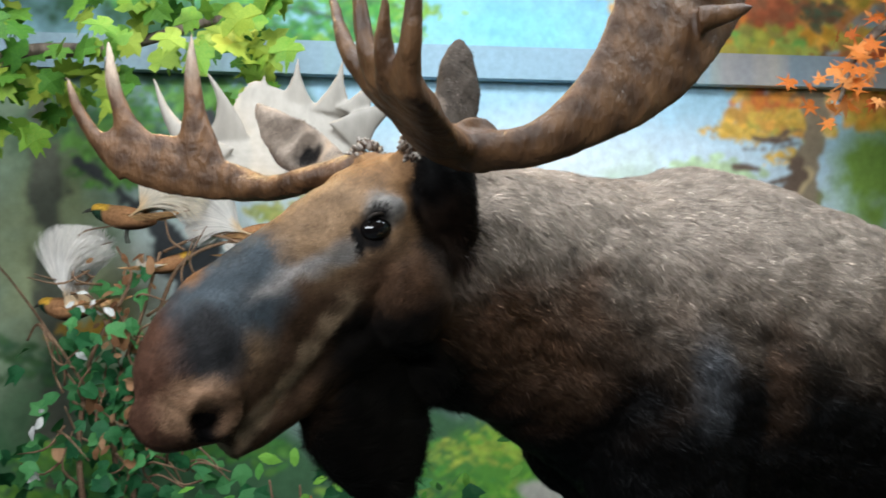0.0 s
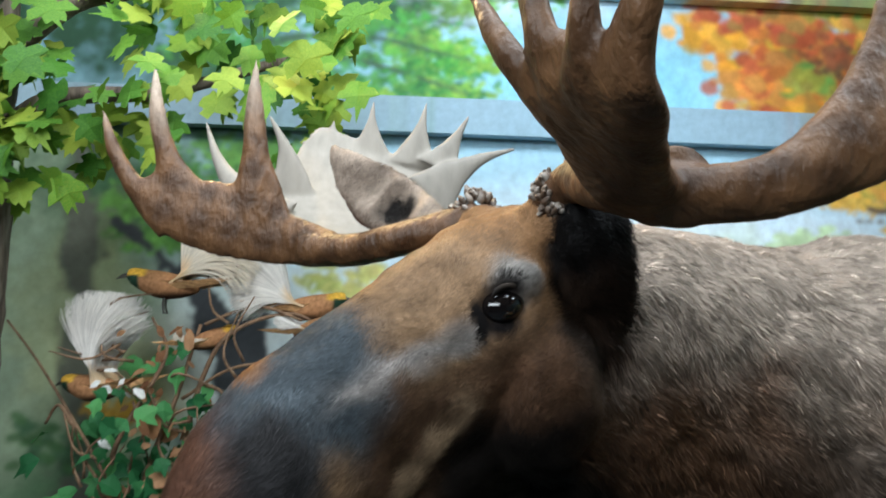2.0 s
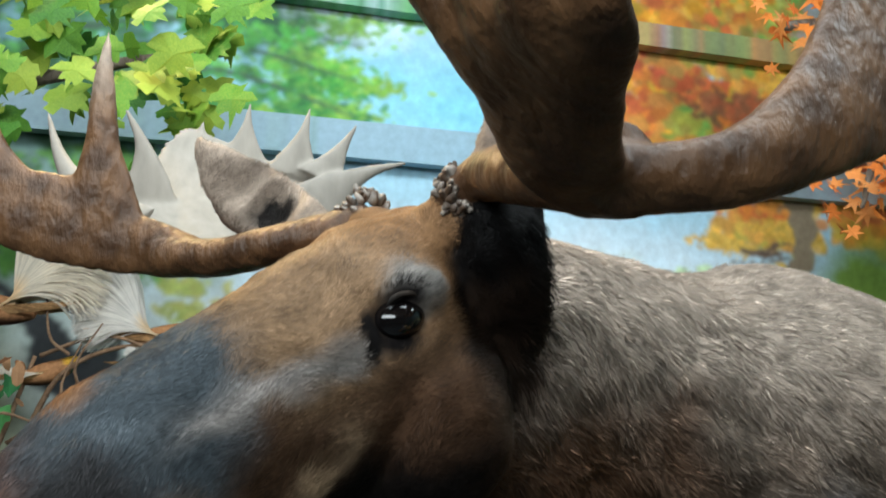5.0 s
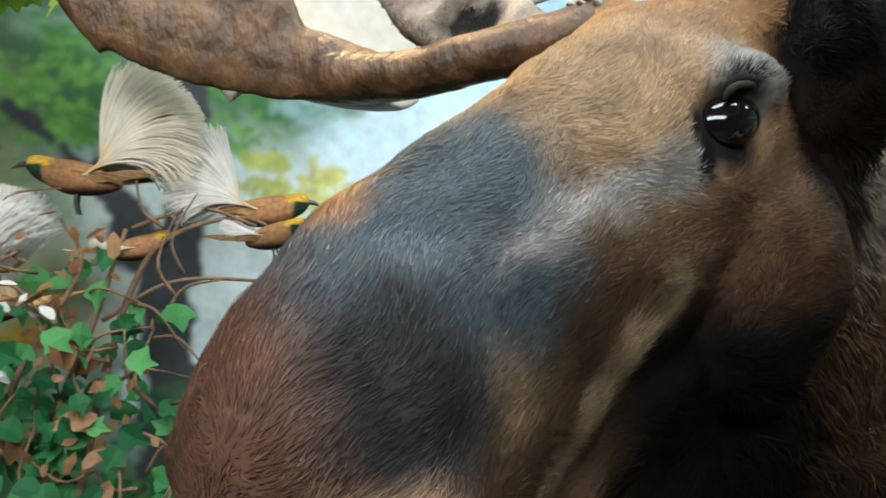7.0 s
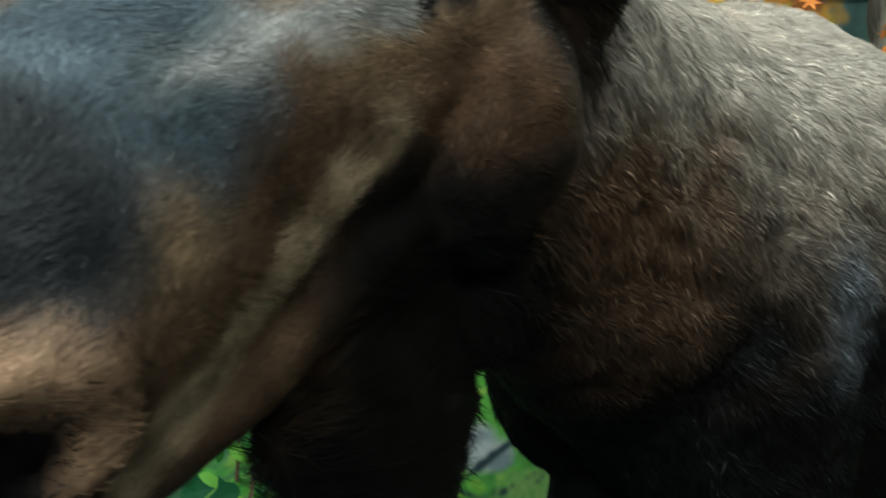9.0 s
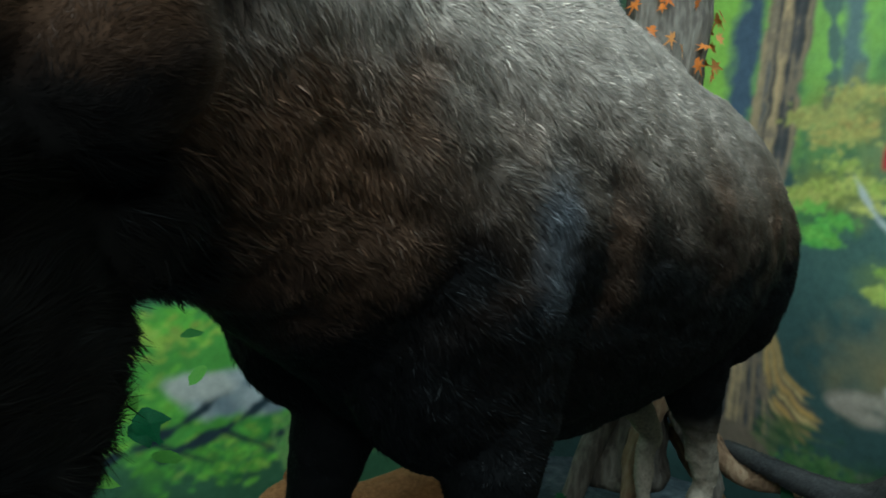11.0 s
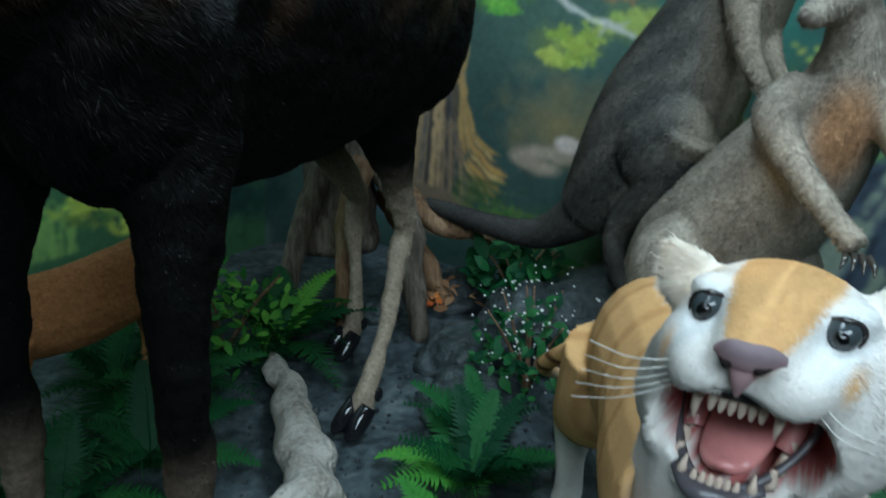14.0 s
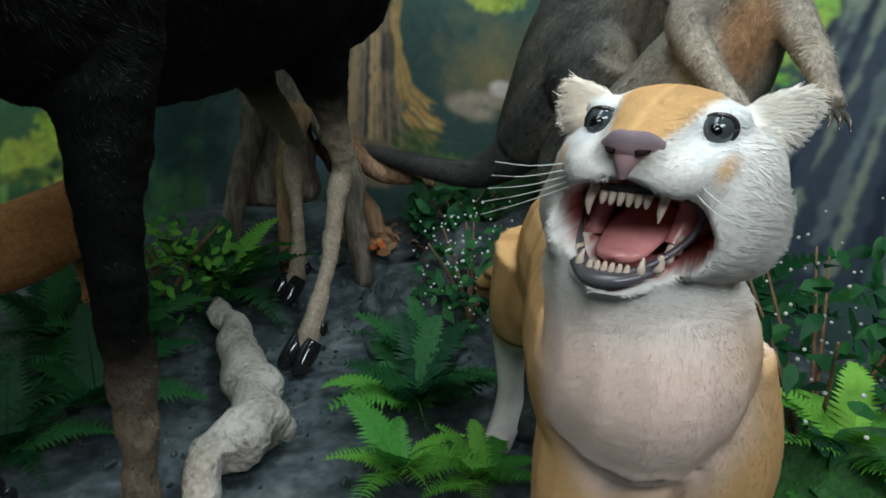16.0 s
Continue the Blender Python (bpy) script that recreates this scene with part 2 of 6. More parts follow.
        out += ((g[j, i] * (1 - fx) + g[j, i + 1] * fx) * (1 - fz) + (g[j + 1, i] * (1 - fx) + g[j + 1, i + 1] * fx) * fz) * 0.55 ** o
    return out / 1.6


N1, N2, N3 = cloud(0.9, 1), cloud(0.3, 2), cloud(0.09, 3, 3)
N4 = cloud(0.035, 4, 2)
canvas = np.zeros((CH, CW, 3))


def lay(mask, colour):
    global canvas
    m = np.clip(mask, 0, 1)[..., None]
    canvas = canvas * (1 - m) + np.asarray(colour) * m


def patch(s, z, rs, rz, colour, soft=0.5, rough=0.5, strength=1.0):
    d = np.hypot((GS - s) / rs, (GZ - z) / rz) + rough * (N2 * 0.35 + N3 * 0.35)
    lay((1 - d) / soft * strength, colour)


def stroke(pts, widths, colour, soft=0.012, rough=0.0, strength=1.0):
    """A brush line through pts (s, z)."""
    run = sum(math.hypot(q[0] - p[0], q[1] - p[1]) for p, q in zip(pts, pts[1:]))
    sp = spline([(*p, w) for p, w in zip(pts, widths)], int(len(pts) * 8 + run / 0.012))
    lo, hi = sp.min(axis=0) - 0.15 - max(widths), sp.max(axis=0) + 0.15 + max(widths)
    i0, i1 = max(0, int(lo[0] / PX)), min(CW, int(hi[0] / PX) + 1)
    j0, j1 = max(0, int(lo[1] / PX)), min(CH, int(hi[1] / PX) + 1)
    if i1 <= i0 or j1 <= j0:
        return
    gs, gz = GS[j0:j1, i0:i1], GZ[j0:j1, i0:i1]
    best = np.full(gs.shape, 9.0)
    for x, z, w in sp:
        best = np.minimum(best, np.hypot(gs - x, gz - z) - w)
    best = best + rough * N3[j0:j1, i0:i1]
    m = (np.clip(0.5 - best / soft, 0, 1) * strength)[..., None]
    canvas[j0:j1, i0:i1] = canvas[j0:j1, i0:i1] * (1 - m) + np.asarray(colour) * m


def dabs(s, z, rs, rz, count, size, colours, flat=0.55, fall=0.5):
    """Loose leaf strokes in flat tiers within an ellipse."""
    tiers = max(3, count // 22)
    cen = []
    for _ in range(tiers):
        q, k = prng.uniform(0, 2 * math.pi), prng.uniform(0, 1) ** fall
        cen.append((s + rs * k * math.cos(q), z + rz * k * math.sin(q), np.array(colours[prng.integers(len(colours))])))
    for _ in range(count * 3):
        x, y, c = cen[prng.integers(tiers)]
        x, y = x + prng.normal(0, 0.16 * rs + 0.01), y + prng.normal(0, 0.10 * rz + 0.006)
        r = size * prng.uniform(0.25, 0.75)
        c = (c * 0.6 + 0.4 * np.array(colours[prng.integers(len(colours))])) * prng.uniform(0.75, 1.25)
        i0, i1 = max(0, int((x - 2 * r) / PX)), min(CW, int((x + 2 * r) / PX) + 2)
        j0, j1 = max(0, int((y - 2 * r) / PX)), min(CH, int((y + 2 * r) / PX) + 2)
        if i1 <= i0 or j1 <= j0:
            continue
        gs, gz = GS[j0:j1, i0:i1] - x, GZ[j0:j1, i0:i1] - y
        a = prng.uniform(-0.9, 0.9)
        d = np.hypot((gs * math.cos(a) + gz * math.sin(a)) / r, (gz * math.cos(a) - gs * math.sin(a)) / (r * flat)) + 0.3 * N4[j0:j1, i0:i1]
        m = np.clip((1.15 - d) * 2.2, 0, 0.85)[..., None]
        canvas[j0:j1, i0:i1] = canvas[j0:j1, i0:i1] * (1 - m) + c * m


def paint_mural():
    b, e = S_BACK, S_SIDE
    # sky and mist over the back, deep wood round the side
    sky = 0.82 * np.stack([0.40 + 0.30 * np.clip((2.6 - GZ) / 0.9, 0, 1), 0.70 + 0.12 * np.clip((2.6 - GZ) / 0.9, 0, 1), 0.88 + 0 * GZ], axis=-1)
    canvas[:] = sky
    patch(b(0.3), 2.75, 1.2, 0.3, (0.25, 0.66, 0.86), 1.2, 0.6)
    patch(b(-0.3), 3.1, 1.0, 0.2, (0.72, 0.86, 0.92), 1.0, 1.0)
    patch(b(0.6), 2.05, 1.4, 0.35, (0.80, 0.87, 0.93), 1.0, 0.4)
    wood = np.clip((GS - b(1.9)) / 0.4 + N1 * 0.4, 0, 1)
    lay(wood, (0.055, 0.095, 0.085))
    lay(np.clip((b(-1.0) - GS) / 0.5 + N2 * 0.5, 0, 1) * np.clip((2.7 - GZ) / 0.3, 0, 1), (0.28, 0.36, 0.24))
    low = np.clip((1.35 - GZ) / 0.4 + N2 * 0.5 + N1 * 0.3, 0, 1)
    lay(low * (GS < b(2.2)), (0.07, 0.16, 0.075))
    # left: dark trees and mist
    patch(b(-1.45), 2.2, 0.5, 0.4, (0.05, 0.12, 0.055), 0.7, 1.0)
    patch(b(-1.35), 1.55, 0.25, 0.3, (0.30, 0.30, 0.10), 0.8, 0.8)
    patch(b(-0.95), 2.2, 0.4, 0.28, (0.05, 0.15, 0.045), 0.5, 1.2)
    patch(b(-0.95), 1.72, 0.62, 0.40, (0.72, 0.80, 0.78), 0.8, 0.6, 1.0)
    patch(b(-1.62), 1.75, 0.28, 0.45, (0.42, 0.47, 0.24), 0.9, 0.8, 0.9)
    patch(b(-1.55), 1.5, 0.3, 0.45, (0.40, 0.46, 0.26), 0.9, 0.8, 0.8)
    dabs(b(-1.0), 2.25, 0.5, 0.3, 260, 0.035, [(0.05, 0.16, 0.04), (0.09, 0.24, 0.05), (0.16, 0.36, 0.07)])
    stroke([(b(-1.0), 0.9), (b(-1.05), 1.5), (b(-1.22), 1.85), (b(-1.5), 2.1)], [0.11, 0.08, 0.05, 0.02], (0.05, 0.055, 0.06), rough=0.05)
    stroke([(b(-1.05), 1.5), (b(-0.98), 1.9), (b(-1.02), 2.3)], [0.06, 0.05, 0.03], (0.05, 0.055, 0.06), rough=0.05)
    stroke([(b(-1.62), 0.4), (b(-1.6), 1.3), (b(-1.68), 2.4)], [0.07, 0.06, 0.05], (0.11, 0.12, 0.09), soft=0.05, rough=0.08)
    dabs(b(-1.5), 1.36, 0.2, 0.07, 60, 0.03, [(0.62, 0.36, 0.04), (0.5, 0.3, 0.05)])
    dabs(b(-1.2), 1.15, 0.5, 0.4, 90, 0.05, [(0.03, 0.07, 0.06), (0.05, 0.10, 0.08), (0.07, 0.16, 0.06)])
    dabs(b(-1.3), 0.75, 0.6, 0.25, 150, 0.05, [(0.10, 0.30, 0.05), (0.06, 0.2, 0.05), (0.2, 0.42, 0.06)])
    # small pale trees in the mist
    for x, z, r in ((-0.62, 1.95, 0.17), (-0.12, 1.78, 0.15), (-0.28, 1.68, 0.14)):
        stroke([(b(x), z - 0.35), (b(x + 0.02), z - 0.1), (b(x), z + 0.05)], [0.014, 0.01, 0.006], (0.25, 0.22, 0.12))
        dabs(b(x), z, r, r * 0.6, 90, 0.035, [(0.42, 0.46, 0.12), (0.55, 0.5, 0.18), (0.36, 0.5, 0.14)])
    patch(b(0.95), 2.0, 0.4, 0.22, (0.50, 0.68, 0.42), 1.2, 1.0, 0.7)
    dabs(b(0.95), 2.0, 0.4, 0.2, 80, 0.05, [(0.42, 0.6, 0.3), (0.55, 0.7, 0.42)])
    dabs(b(0.42), 2.0, 0.07, 0.04, 16, 0.03, [(0.5, 0.7, 0.2)])
    # green boughs against the sky, upper left
    for x, z, r in ((-0.75, 2.75, 0.5), (-0.5, 3.0, 0.6), (-1.2, 3.0, 0.6), (-0.35, 2.72, 0.35)):
        dabs(b(x), z, r, r * 0.42, 260, 0.032, [(0.06, 0.32, 0.05), (0.16, 0.46, 0.06), (0.04, 0.2, 0.06), (0.3, 0.52, 0.07)])
    for k in range(5):
        stroke([(b(-1.2), 2.7 + 0.09 * k), (b(-0.7), 2.78 + 0.1 * k), (b(-0.2), 2.66 + 0.14 * k)], [0.02, 0.012, 0.004], (0.06, 0.10, 0.07))
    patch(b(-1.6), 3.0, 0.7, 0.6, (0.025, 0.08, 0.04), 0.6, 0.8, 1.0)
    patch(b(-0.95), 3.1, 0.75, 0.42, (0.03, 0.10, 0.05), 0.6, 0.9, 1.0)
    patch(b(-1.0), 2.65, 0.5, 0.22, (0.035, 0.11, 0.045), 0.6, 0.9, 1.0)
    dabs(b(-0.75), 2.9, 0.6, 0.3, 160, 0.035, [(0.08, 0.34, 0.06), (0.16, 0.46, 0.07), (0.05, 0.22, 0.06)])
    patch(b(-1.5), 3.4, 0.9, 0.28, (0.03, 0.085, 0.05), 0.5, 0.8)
    patch(b(1.75), 3.1, 0.6, 0.5, (0.46, 0.22, 0.06), 0.7, 1.2, 0.9)
    # autumn tree, upper right
    for x, z, r, n in ((1.5, 2.8, 0.5, 420), (1.2, 2.95, 0.5, 300), (1.6, 3.2, 0.8, 480), (1.75, 2.5, 0.5, 240), (0.75, 3.3, 0.45, 170), (1.05, 2.72, 0.25, 70)):
        dabs(b(x), z, r, r * 0.5, n, 0.065, [(0.80, 0.36, 0.03), (0.82, 0.46, 0.05), (0.66, 0.17, 0.05), (0.78, 0.52, 0.10), (0.50, 0.10, 0.05), (0.16, 0.40, 0.08)], flat=0.8)
    dabs(b(1.6), 2.75, 0.35, 0.25, 140, 0.05, [(0.25, 0.1, 0.05), (0.5, 0.14, 0.06), (0.08, 0.12, 0.07)])
    dabs(b(1.5), 2.27, 0.24, 0.12, 150, 0.03, [(0.72, 0.46, 0.08), (0.62, 0.36, 0.06), (0.75, 0.55, 0.15)])
    stroke([(b(1.72), 2.5), (b(1.72), 2.2), (b(1.68), 1.95), (b(1.78), 1.75), (b(2.0), 1.6)], [0.08, 0.06, 0.07, 0.09, 0.06], (0.28, 0.22, 0.15), rough=0.06)
    stroke([(b(1.72), 2.1), (b(1.6), 1.9), (b(1.72), 1.72)], [0.02, 0.03, 0.03], (0.55, 0.42, 0.24), rough=0.05)
    for k in range(9):
        x, z = 1.68 - 0.02 * (k % 3), prng.uniform(2.0, 2.4)
        dx, dz = prng.uniform(-0.34, -0.12), prng.uniform(-0.2, 0.14)
        stroke([(b(x), z), (b(x + 0.5 * dx), z + 0.3 * dz + prng.uniform(-0.03, 0.03)), (b(x + dx), z + dz)], [0.010, 0.006, 0.002], (0.16, 0.11, 0.08), rough=0.03)
    patch(b(2.0), 2.1, 0.25, 0.35, (0.22, 0.36, 0.07), 0.8, 1.0)
    # bright meadow low on the back
    patch(b(0.5), 0.72, 0.7, 0.35, (0.14, 0.38, 0.06), 0.5, 1.0)
    patch(b(0.2), 1.15, 0.9, 0.22, (0.05, 0.13, 0.08), 0.6, 1.0)
    dabs(b(0.4), 0.62, 0.75, 0.3, 420, 0.045, [(0.22, 0.55, 0.06), (0.32, 0.62, 0.07), (0.10, 0.34, 0.06), (0.52, 0.58, 0.09), (0.06, 0.22, 0.06)], flat=0.4)
    for x, z in ((0.62, 0.66), (0.52, 0.60), (0.7, 0.58), (-0.2, 1.2), (0.12, 1.15), (0.28, 1.22)):
        patch(b(x), z, 0.11, 0.07, (0.50, 0.52, 0.50), 0.5, 0.8)
        patch(b(x) + 0.05, z - 0.03, 0.07, 0.05, (0.24, 0.28, 0.30), 0.5, 0.8)
    for x in (0.1, 0.35, 0.75):
        stroke([(b(x), 0.42), (b(x + 0.25), 0.5), (b(x + 0.45), 0.62)], [0.014, 0.010, 0.004], (0.03, 0.05, 0.06), rough=0.03)
        stroke([(b(x + 0.2), 0.48), (b(x + 0.3), 0.42), (b(x + 0.42), 0.36)], [0.012, 0.008, 0.004], (0.02, 0.03, 0.05))
    stroke([(b(0.18), 1.3), (b(0.3), 1.24), (b(0.42), 1.26)], [0.01, 0.008, 0.004], (0.05, 0.05, 0.06))
    for k in range(40):
        x = b(1.0) + prng.uniform(-0.2, 0.2)
        stroke([(x, 0.28), (x + prng.uniform(-0.06, 0.06), 0.40), (x + prng.uniform(-0.16, 0.16), 0.5)], [0.007, 0.006, 0.002], (0.25, 0.42, 0.12))
    dabs(b(1.42), 0.46, 0.32, 0.16, 150, 0.06, [(0.40, 0.55, 0.06), (0.52, 0.60, 0.10), (0.18, 0.36, 0.06), (0.03, 0.08, 0.06)], flat=0.4)
    patch(b(0.46), 0.66, 0.13, 0.055, (0.62, 0.60, 0.52), 0.5, 1.0)
    patch(b(1.95), 0.62, 0.5, 0.55, (0.022, 0.055, 0.052), 0.5, 1.0)
    patch(b(1.35), 0.85, 0.4, 0.25, (0.03, 0.08, 0.06), 0.6, 1.0)
    dabs(b(1.9), 0.7, 0.4, 0.4, 120, 0.05, [(0.03, 0.09, 0.075), (0.015, 0.04, 0.04), (0.05, 0.12, 0.07)])
    # corner: lime light between dark and striped trunks
    patch(S_SIDE(3.15), 1.95, 0.45, 1.0, (0.34, 0.55, 0.08), 0.5, 0.7)
    patch(S_SIDE(2.62), 2.1, 0.32, 0.7, (0.30, 0.50, 0.10), 0.7, 0.7)
    t0 = S_SIDE(3.05)
    stroke([(t0 - 0.02, 2.9), (t0, 2.1), (t0 - 0.06, 1.3), (t0 - 0.1, 0.3)], [0.06, 0.065, 0.08, 0.11], (0.08, 0.11, 0.15), soft=0.06, rough=0.06)
    stroke([(S_SIDE(2.58), 2.9), (S_SIDE(2.60), 2.2), (S_SIDE(2.56), 1.85)], [0.05, 0.05, 0.07], (0.16, 0.22, 0.20), soft=0.05, rough=0.06)
    stroke([(S_SIDE(2.72), 2.7), (S_SIDE(2.7), 2.3), (S_SIDE(2.62), 1.8)], [0.02, 0.03, 0.03], (0.13, 0.19, 0.15), rough=0.05)
    t1 = S_SIDE(2.88)
    stroke([(t1 + 0.02, 3.0), (t1, 2.2), (t1 - 0.02, 1.5), (t1 - 0.03, 0.9), (t1 + 0.0, 0.38)], [0.105, 0.11, 0.12, 0.15, 0.22], (0.24, 0.175, 0.12), rough=0.03)
    stroke([(t1 - 0.15, 0.34), (t1 + 0.05, 0.40), (t1 + 0.2, 0.36)], [0.03, 0.08, 0.03], (0.22, 0.16, 0.11), rough=0.05)
    for k in range(34):
        o = prng.uniform(-0.1, 0.1)
        c = [(0.42, 0.29, 0.16), (0.07, 0.065, 0.065), (0.56, 0.38, 0.2), (0.16, 0.14, 0.13)][k % 4]
        stroke([(t1 + o, 2.9), (t1 + o * 1.0 - 0.01, 1.9), (t1 + o * 1.1 - 0.02, 1.1), (t1 + o * 1.7, 0.42)], [0.006, 0.008, 0.008, 0.01], c, rough=0.02)
    for k in range(14):
        o = k / 13
        end = (t1 + 0.50 - 0.20 * o, 0.64 - 0.24 * o)
        stroke([(t1 + 0.09 - 0.05 * o, 1.35 - 0.1 * o), (t1 + 0.12 - 0.04 * o, 0.95 - 0.08 * o), (t1 + 0.19 - 0.06 * o, 0.74 - 0.13 * o), (t1 + 0.30 - 0.08 * o, 0.655 - 0.18 * o), (end[0], end[1] + 0.012 * math.sin(k * 3))], [0.006, 0.010, 0.013, 0.011, 0.003],
               [(0.66, 0.40, 0.11), (0.30, 0.19, 0.09), (0.72, 0.50, 0.20), (0.12, 0.10, 0.07), (0.50, 0.30, 0.12)][k % 5], rough=0.02)
    for k in range(6):
        stroke([(t1 + 0.10, 0.55 - 0.03 * k), (t1 + 0.25, 0.50 - 0.03 * k), (t1 + 0.45 + 0.04 * k, 0.52 - 0.035 * k), (t1 + 0.62, 0.46 - 0.03 * k)], [0.006, 0.008, 0.006, 0.002], [(0.05, 0.12, 0.04), (0.16, 0.20, 0.07)][k % 2], rough=0.02, strength=0.7)
    # side wall: hazy bushes, boughs, a bird shape, stones
    patch(S_SIDE(2.3), 1.25, 0.6, 0.45, (0.09, 0.15, 0.12), 0.8, 0.8)
    patch(S_SIDE(2.25), 0.85, 0.42, 0.26, (0.24, 0.20, 0.10), 0.9, 0.9)
    patch(S_SIDE(2.1), 1.75, 0.5, 0.4, (0.26, 0.33, 0.14), 0.9, 0.9, 0.9)
    patch(S_SIDE(1.6), 1.4, 0.5, 0.5, (0.06, 0.20, 0.16), 0.9, 0.9, 0.9)
    for y, z, r, cols in ((2.57, 1.50, 0.22, [(0.48, 0.50, 0.10), (0.58, 0.54, 0.14), (0.36, 0.44, 0.09)]), (2.65, 1.34, 0.15, [(0.16, 0.42, 0.07), (0.25, 0.5, 0.08)]), (2.09, 1.49, 0.24, [(0.40, 0.22, 0.08), (0.48, 0.28, 0.11), (0.34, 0.2, 0.09)]),
                          (2.51, 1.80, 0.26, [(0.50, 0.44, 0.12), (0.40, 0.4, 0.12), (0.46, 0.34, 0.1)]), (1.8, 1.9, 0.35, [(0.40, 0.40, 0.12), (0.3, 0.34, 0.12)]), (2.26, 1.16, 0.17, [(0.38, 0.46, 0.08), (0.48, 0.52, 0.11), (0.28, 0.4, 0.07)]),
                          (1.98, 1.28, 0.14, [(0.30, 0.4, 0.1), (0.4, 0.46, 0.12)]), (1.35, 0.9, 0.3, [(0.16, 0.42, 0.06), (0.3, 0.52, 0.08), (0.55, 0.6, 0.1)]), (1.05, 1.15, 0.3, [(0.18, 0.42, 0.08), (0.36, 0.56, 0.1), (0.5, 0.55, 0.12)])):
        patch(S_SIDE(y), z, r * 1.1, r * 0.6, np.mean(cols, axis=0) * 0.6, 0.9, 1.2, 0.85)
        dabs(S_SIDE(y), z, r, r * 0.5, int(r * 900), 0.026, cols, flat=0.5)
    stroke([(6.70, 1.554), (6.77, 1.46), (6.83, 1.395), (6.94, 1.319), (7.11, 1.274), (7.23, 1.238)], [0.006, 0.008, 0.008, 0.007, 0.005, 0.002], (0.62, 0.62, 0.58), soft=0.01, rough=0.012)
    stroke([(6.95, 1.322), (7.04, 1.28), (7.12, 1.268)], [0.004, 0.004, 0.002], (0.80, 0.80, 0.76), soft=0.01)
    stroke([(7.11, 1.274), (7.09, 1.24), (7.08, 1.22)], [0.007, 0.005, 0.002], (0.55, 0.55, 0.5), soft=0.01)
    stroke([(7.11, 1.274), (7.17, 1.275), (7.2, 1.29)], [0.006, 0.004, 0.002], (0.55, 0.55, 0.5), soft=0.01)
    stroke([(6.89, 1.644), (7.0, 1.64), (7.09, 1.654), (7.26, 1.702), (7.36, 1.734), (7.5, 1.80)], [0.005, 0.008, 0.010, 0.011, 0.013, 0.015], (0.07, 0.09, 0.08), soft=0.01, rough=0.01)
    # bird shape on the bough
    stroke([(6.84, 1.70), (6.90, 1.775), (6.97, 1.82), (7.02, 1.84)], [0.024, 0.040, 0.036, 0.022], (0.17, 0.015, 0.03), soft=0.01)
    stroke([(6.815, 1.60), (6.82, 1.66), (6.84, 1.72), (6.88, 1.78)], [0.014, 0.018, 0.016, 0.008], (0.55, 0.035, 0.05), soft=0.01)
    stroke([(6.86, 1.73), (6.92, 1.80)], [0.010, 0.006], (0.08, 0.01, 0.02), soft=0.01)
    stroke([(6.99, 1.80), (7.03, 1.83), (7.065, 1.875)], [0.024, 0.031, 0.020], (0.80, 0.80, 0.76), soft=0.01)
    stroke([(6.97, 1.845), (7.0, 1.835)], [0.010, 0.006], (0.22, 0.03, 0.04), soft=0.01)
    stroke([(7.075, 1.90), (7.10, 1.912)], [0.019, 0.015], (0.02, 0.045, 0.045), soft=0.01)
    stroke([(7.115, 1.912), (7.14, 1.91), (7.162, 1.902)], [0.008, 0.006, 0.002], (0.62, 0.56, 0.34), soft=0.01)
    for dx in (0.0, 0.04):
        stroke([(6.96 + dx, 1.77), (6.99 + dx, 1.70), (7.0 + dx, 1.66)], [0.005, 0.004, 0.004], (0.30, 0.22, 0.10), soft=0.008)
    stroke([(7.32, 2.06), (7.33, 1.97), (7.35, 1.84)], [0.028, 0.05, 0.04], (0.72, 0.62, 0.60), soft=0.012, rough=0.01)
    stroke([(7.34, 2.02), (7.36, 1.90)], [0.02, 0.022], (0.34, 0.05, 0.07), soft=0.012)
    stroke([(7.31, 2.09), (7.35, 2.10)], [0.022, 0.02], (0.10, 0.09, 0.08), soft=0.012)
    for y, z in ((2.24, 0.71), (2.34, 0.70), (2.16, 0.74), (2.28, 0.64), (2.4, 0.66), (2.05, 0.45), (2.25, 0.38)):
        patch(S_SIDE(y), z, 0.1, 0.05, (0.42, 0.34, 0.26), 0.5, 0.7, 0.9)
    patch(S_SIDE(2.19), 0.765, 0.075, 0.04, (0.72, 0.60, 0.54), 0.4, 0.5)
    patch(S_SIDE(2.2), 0.28, 0.6, 0.2, (0.05, 0.11, 0.045), 0.7, 1.0)
    dabs(S_SIDE(2.3), 0.33, 0.45, 0.16, 130, 0.03, [(0.10, 0.2, 0.05), (0.16, 0.2, 0.08), (0.05, 0.1, 0.06)])
    # broad dark trunk further along
    t2 = S_SIDE(0.72)
    stroke([(t2 - 0.05, 3.0), (t2, 1.9), (t2 - 0.02, 1.2), (t2 - 0.2, 0.5)], [0.2, 0.2, 0.22, 0.3], (0.05, 0.065, 0.09), rough=0.06)
    for k in range(24):
        o = prng.uniform(-0.2, 0.2)
        stroke([(t2 + o, 2.8), (t2 + o, 1.6), (t2 + o * 1.2 - 0.03, 1.0), (t2 + o * 2.2 - 0.1, 0.3)], [0.006, 0.01, 0.012, 0.014], [(0.13, 0.16, 0.17), (0.025, 0.035, 0.05), (0.22, 0.26, 0.2)][k % 3], rough=0.03)
    patch(S_SIDE(0.0), 1.4, 0.6, 1.0, (0.05, 0.10, 0.09), 0.6, 0.8)
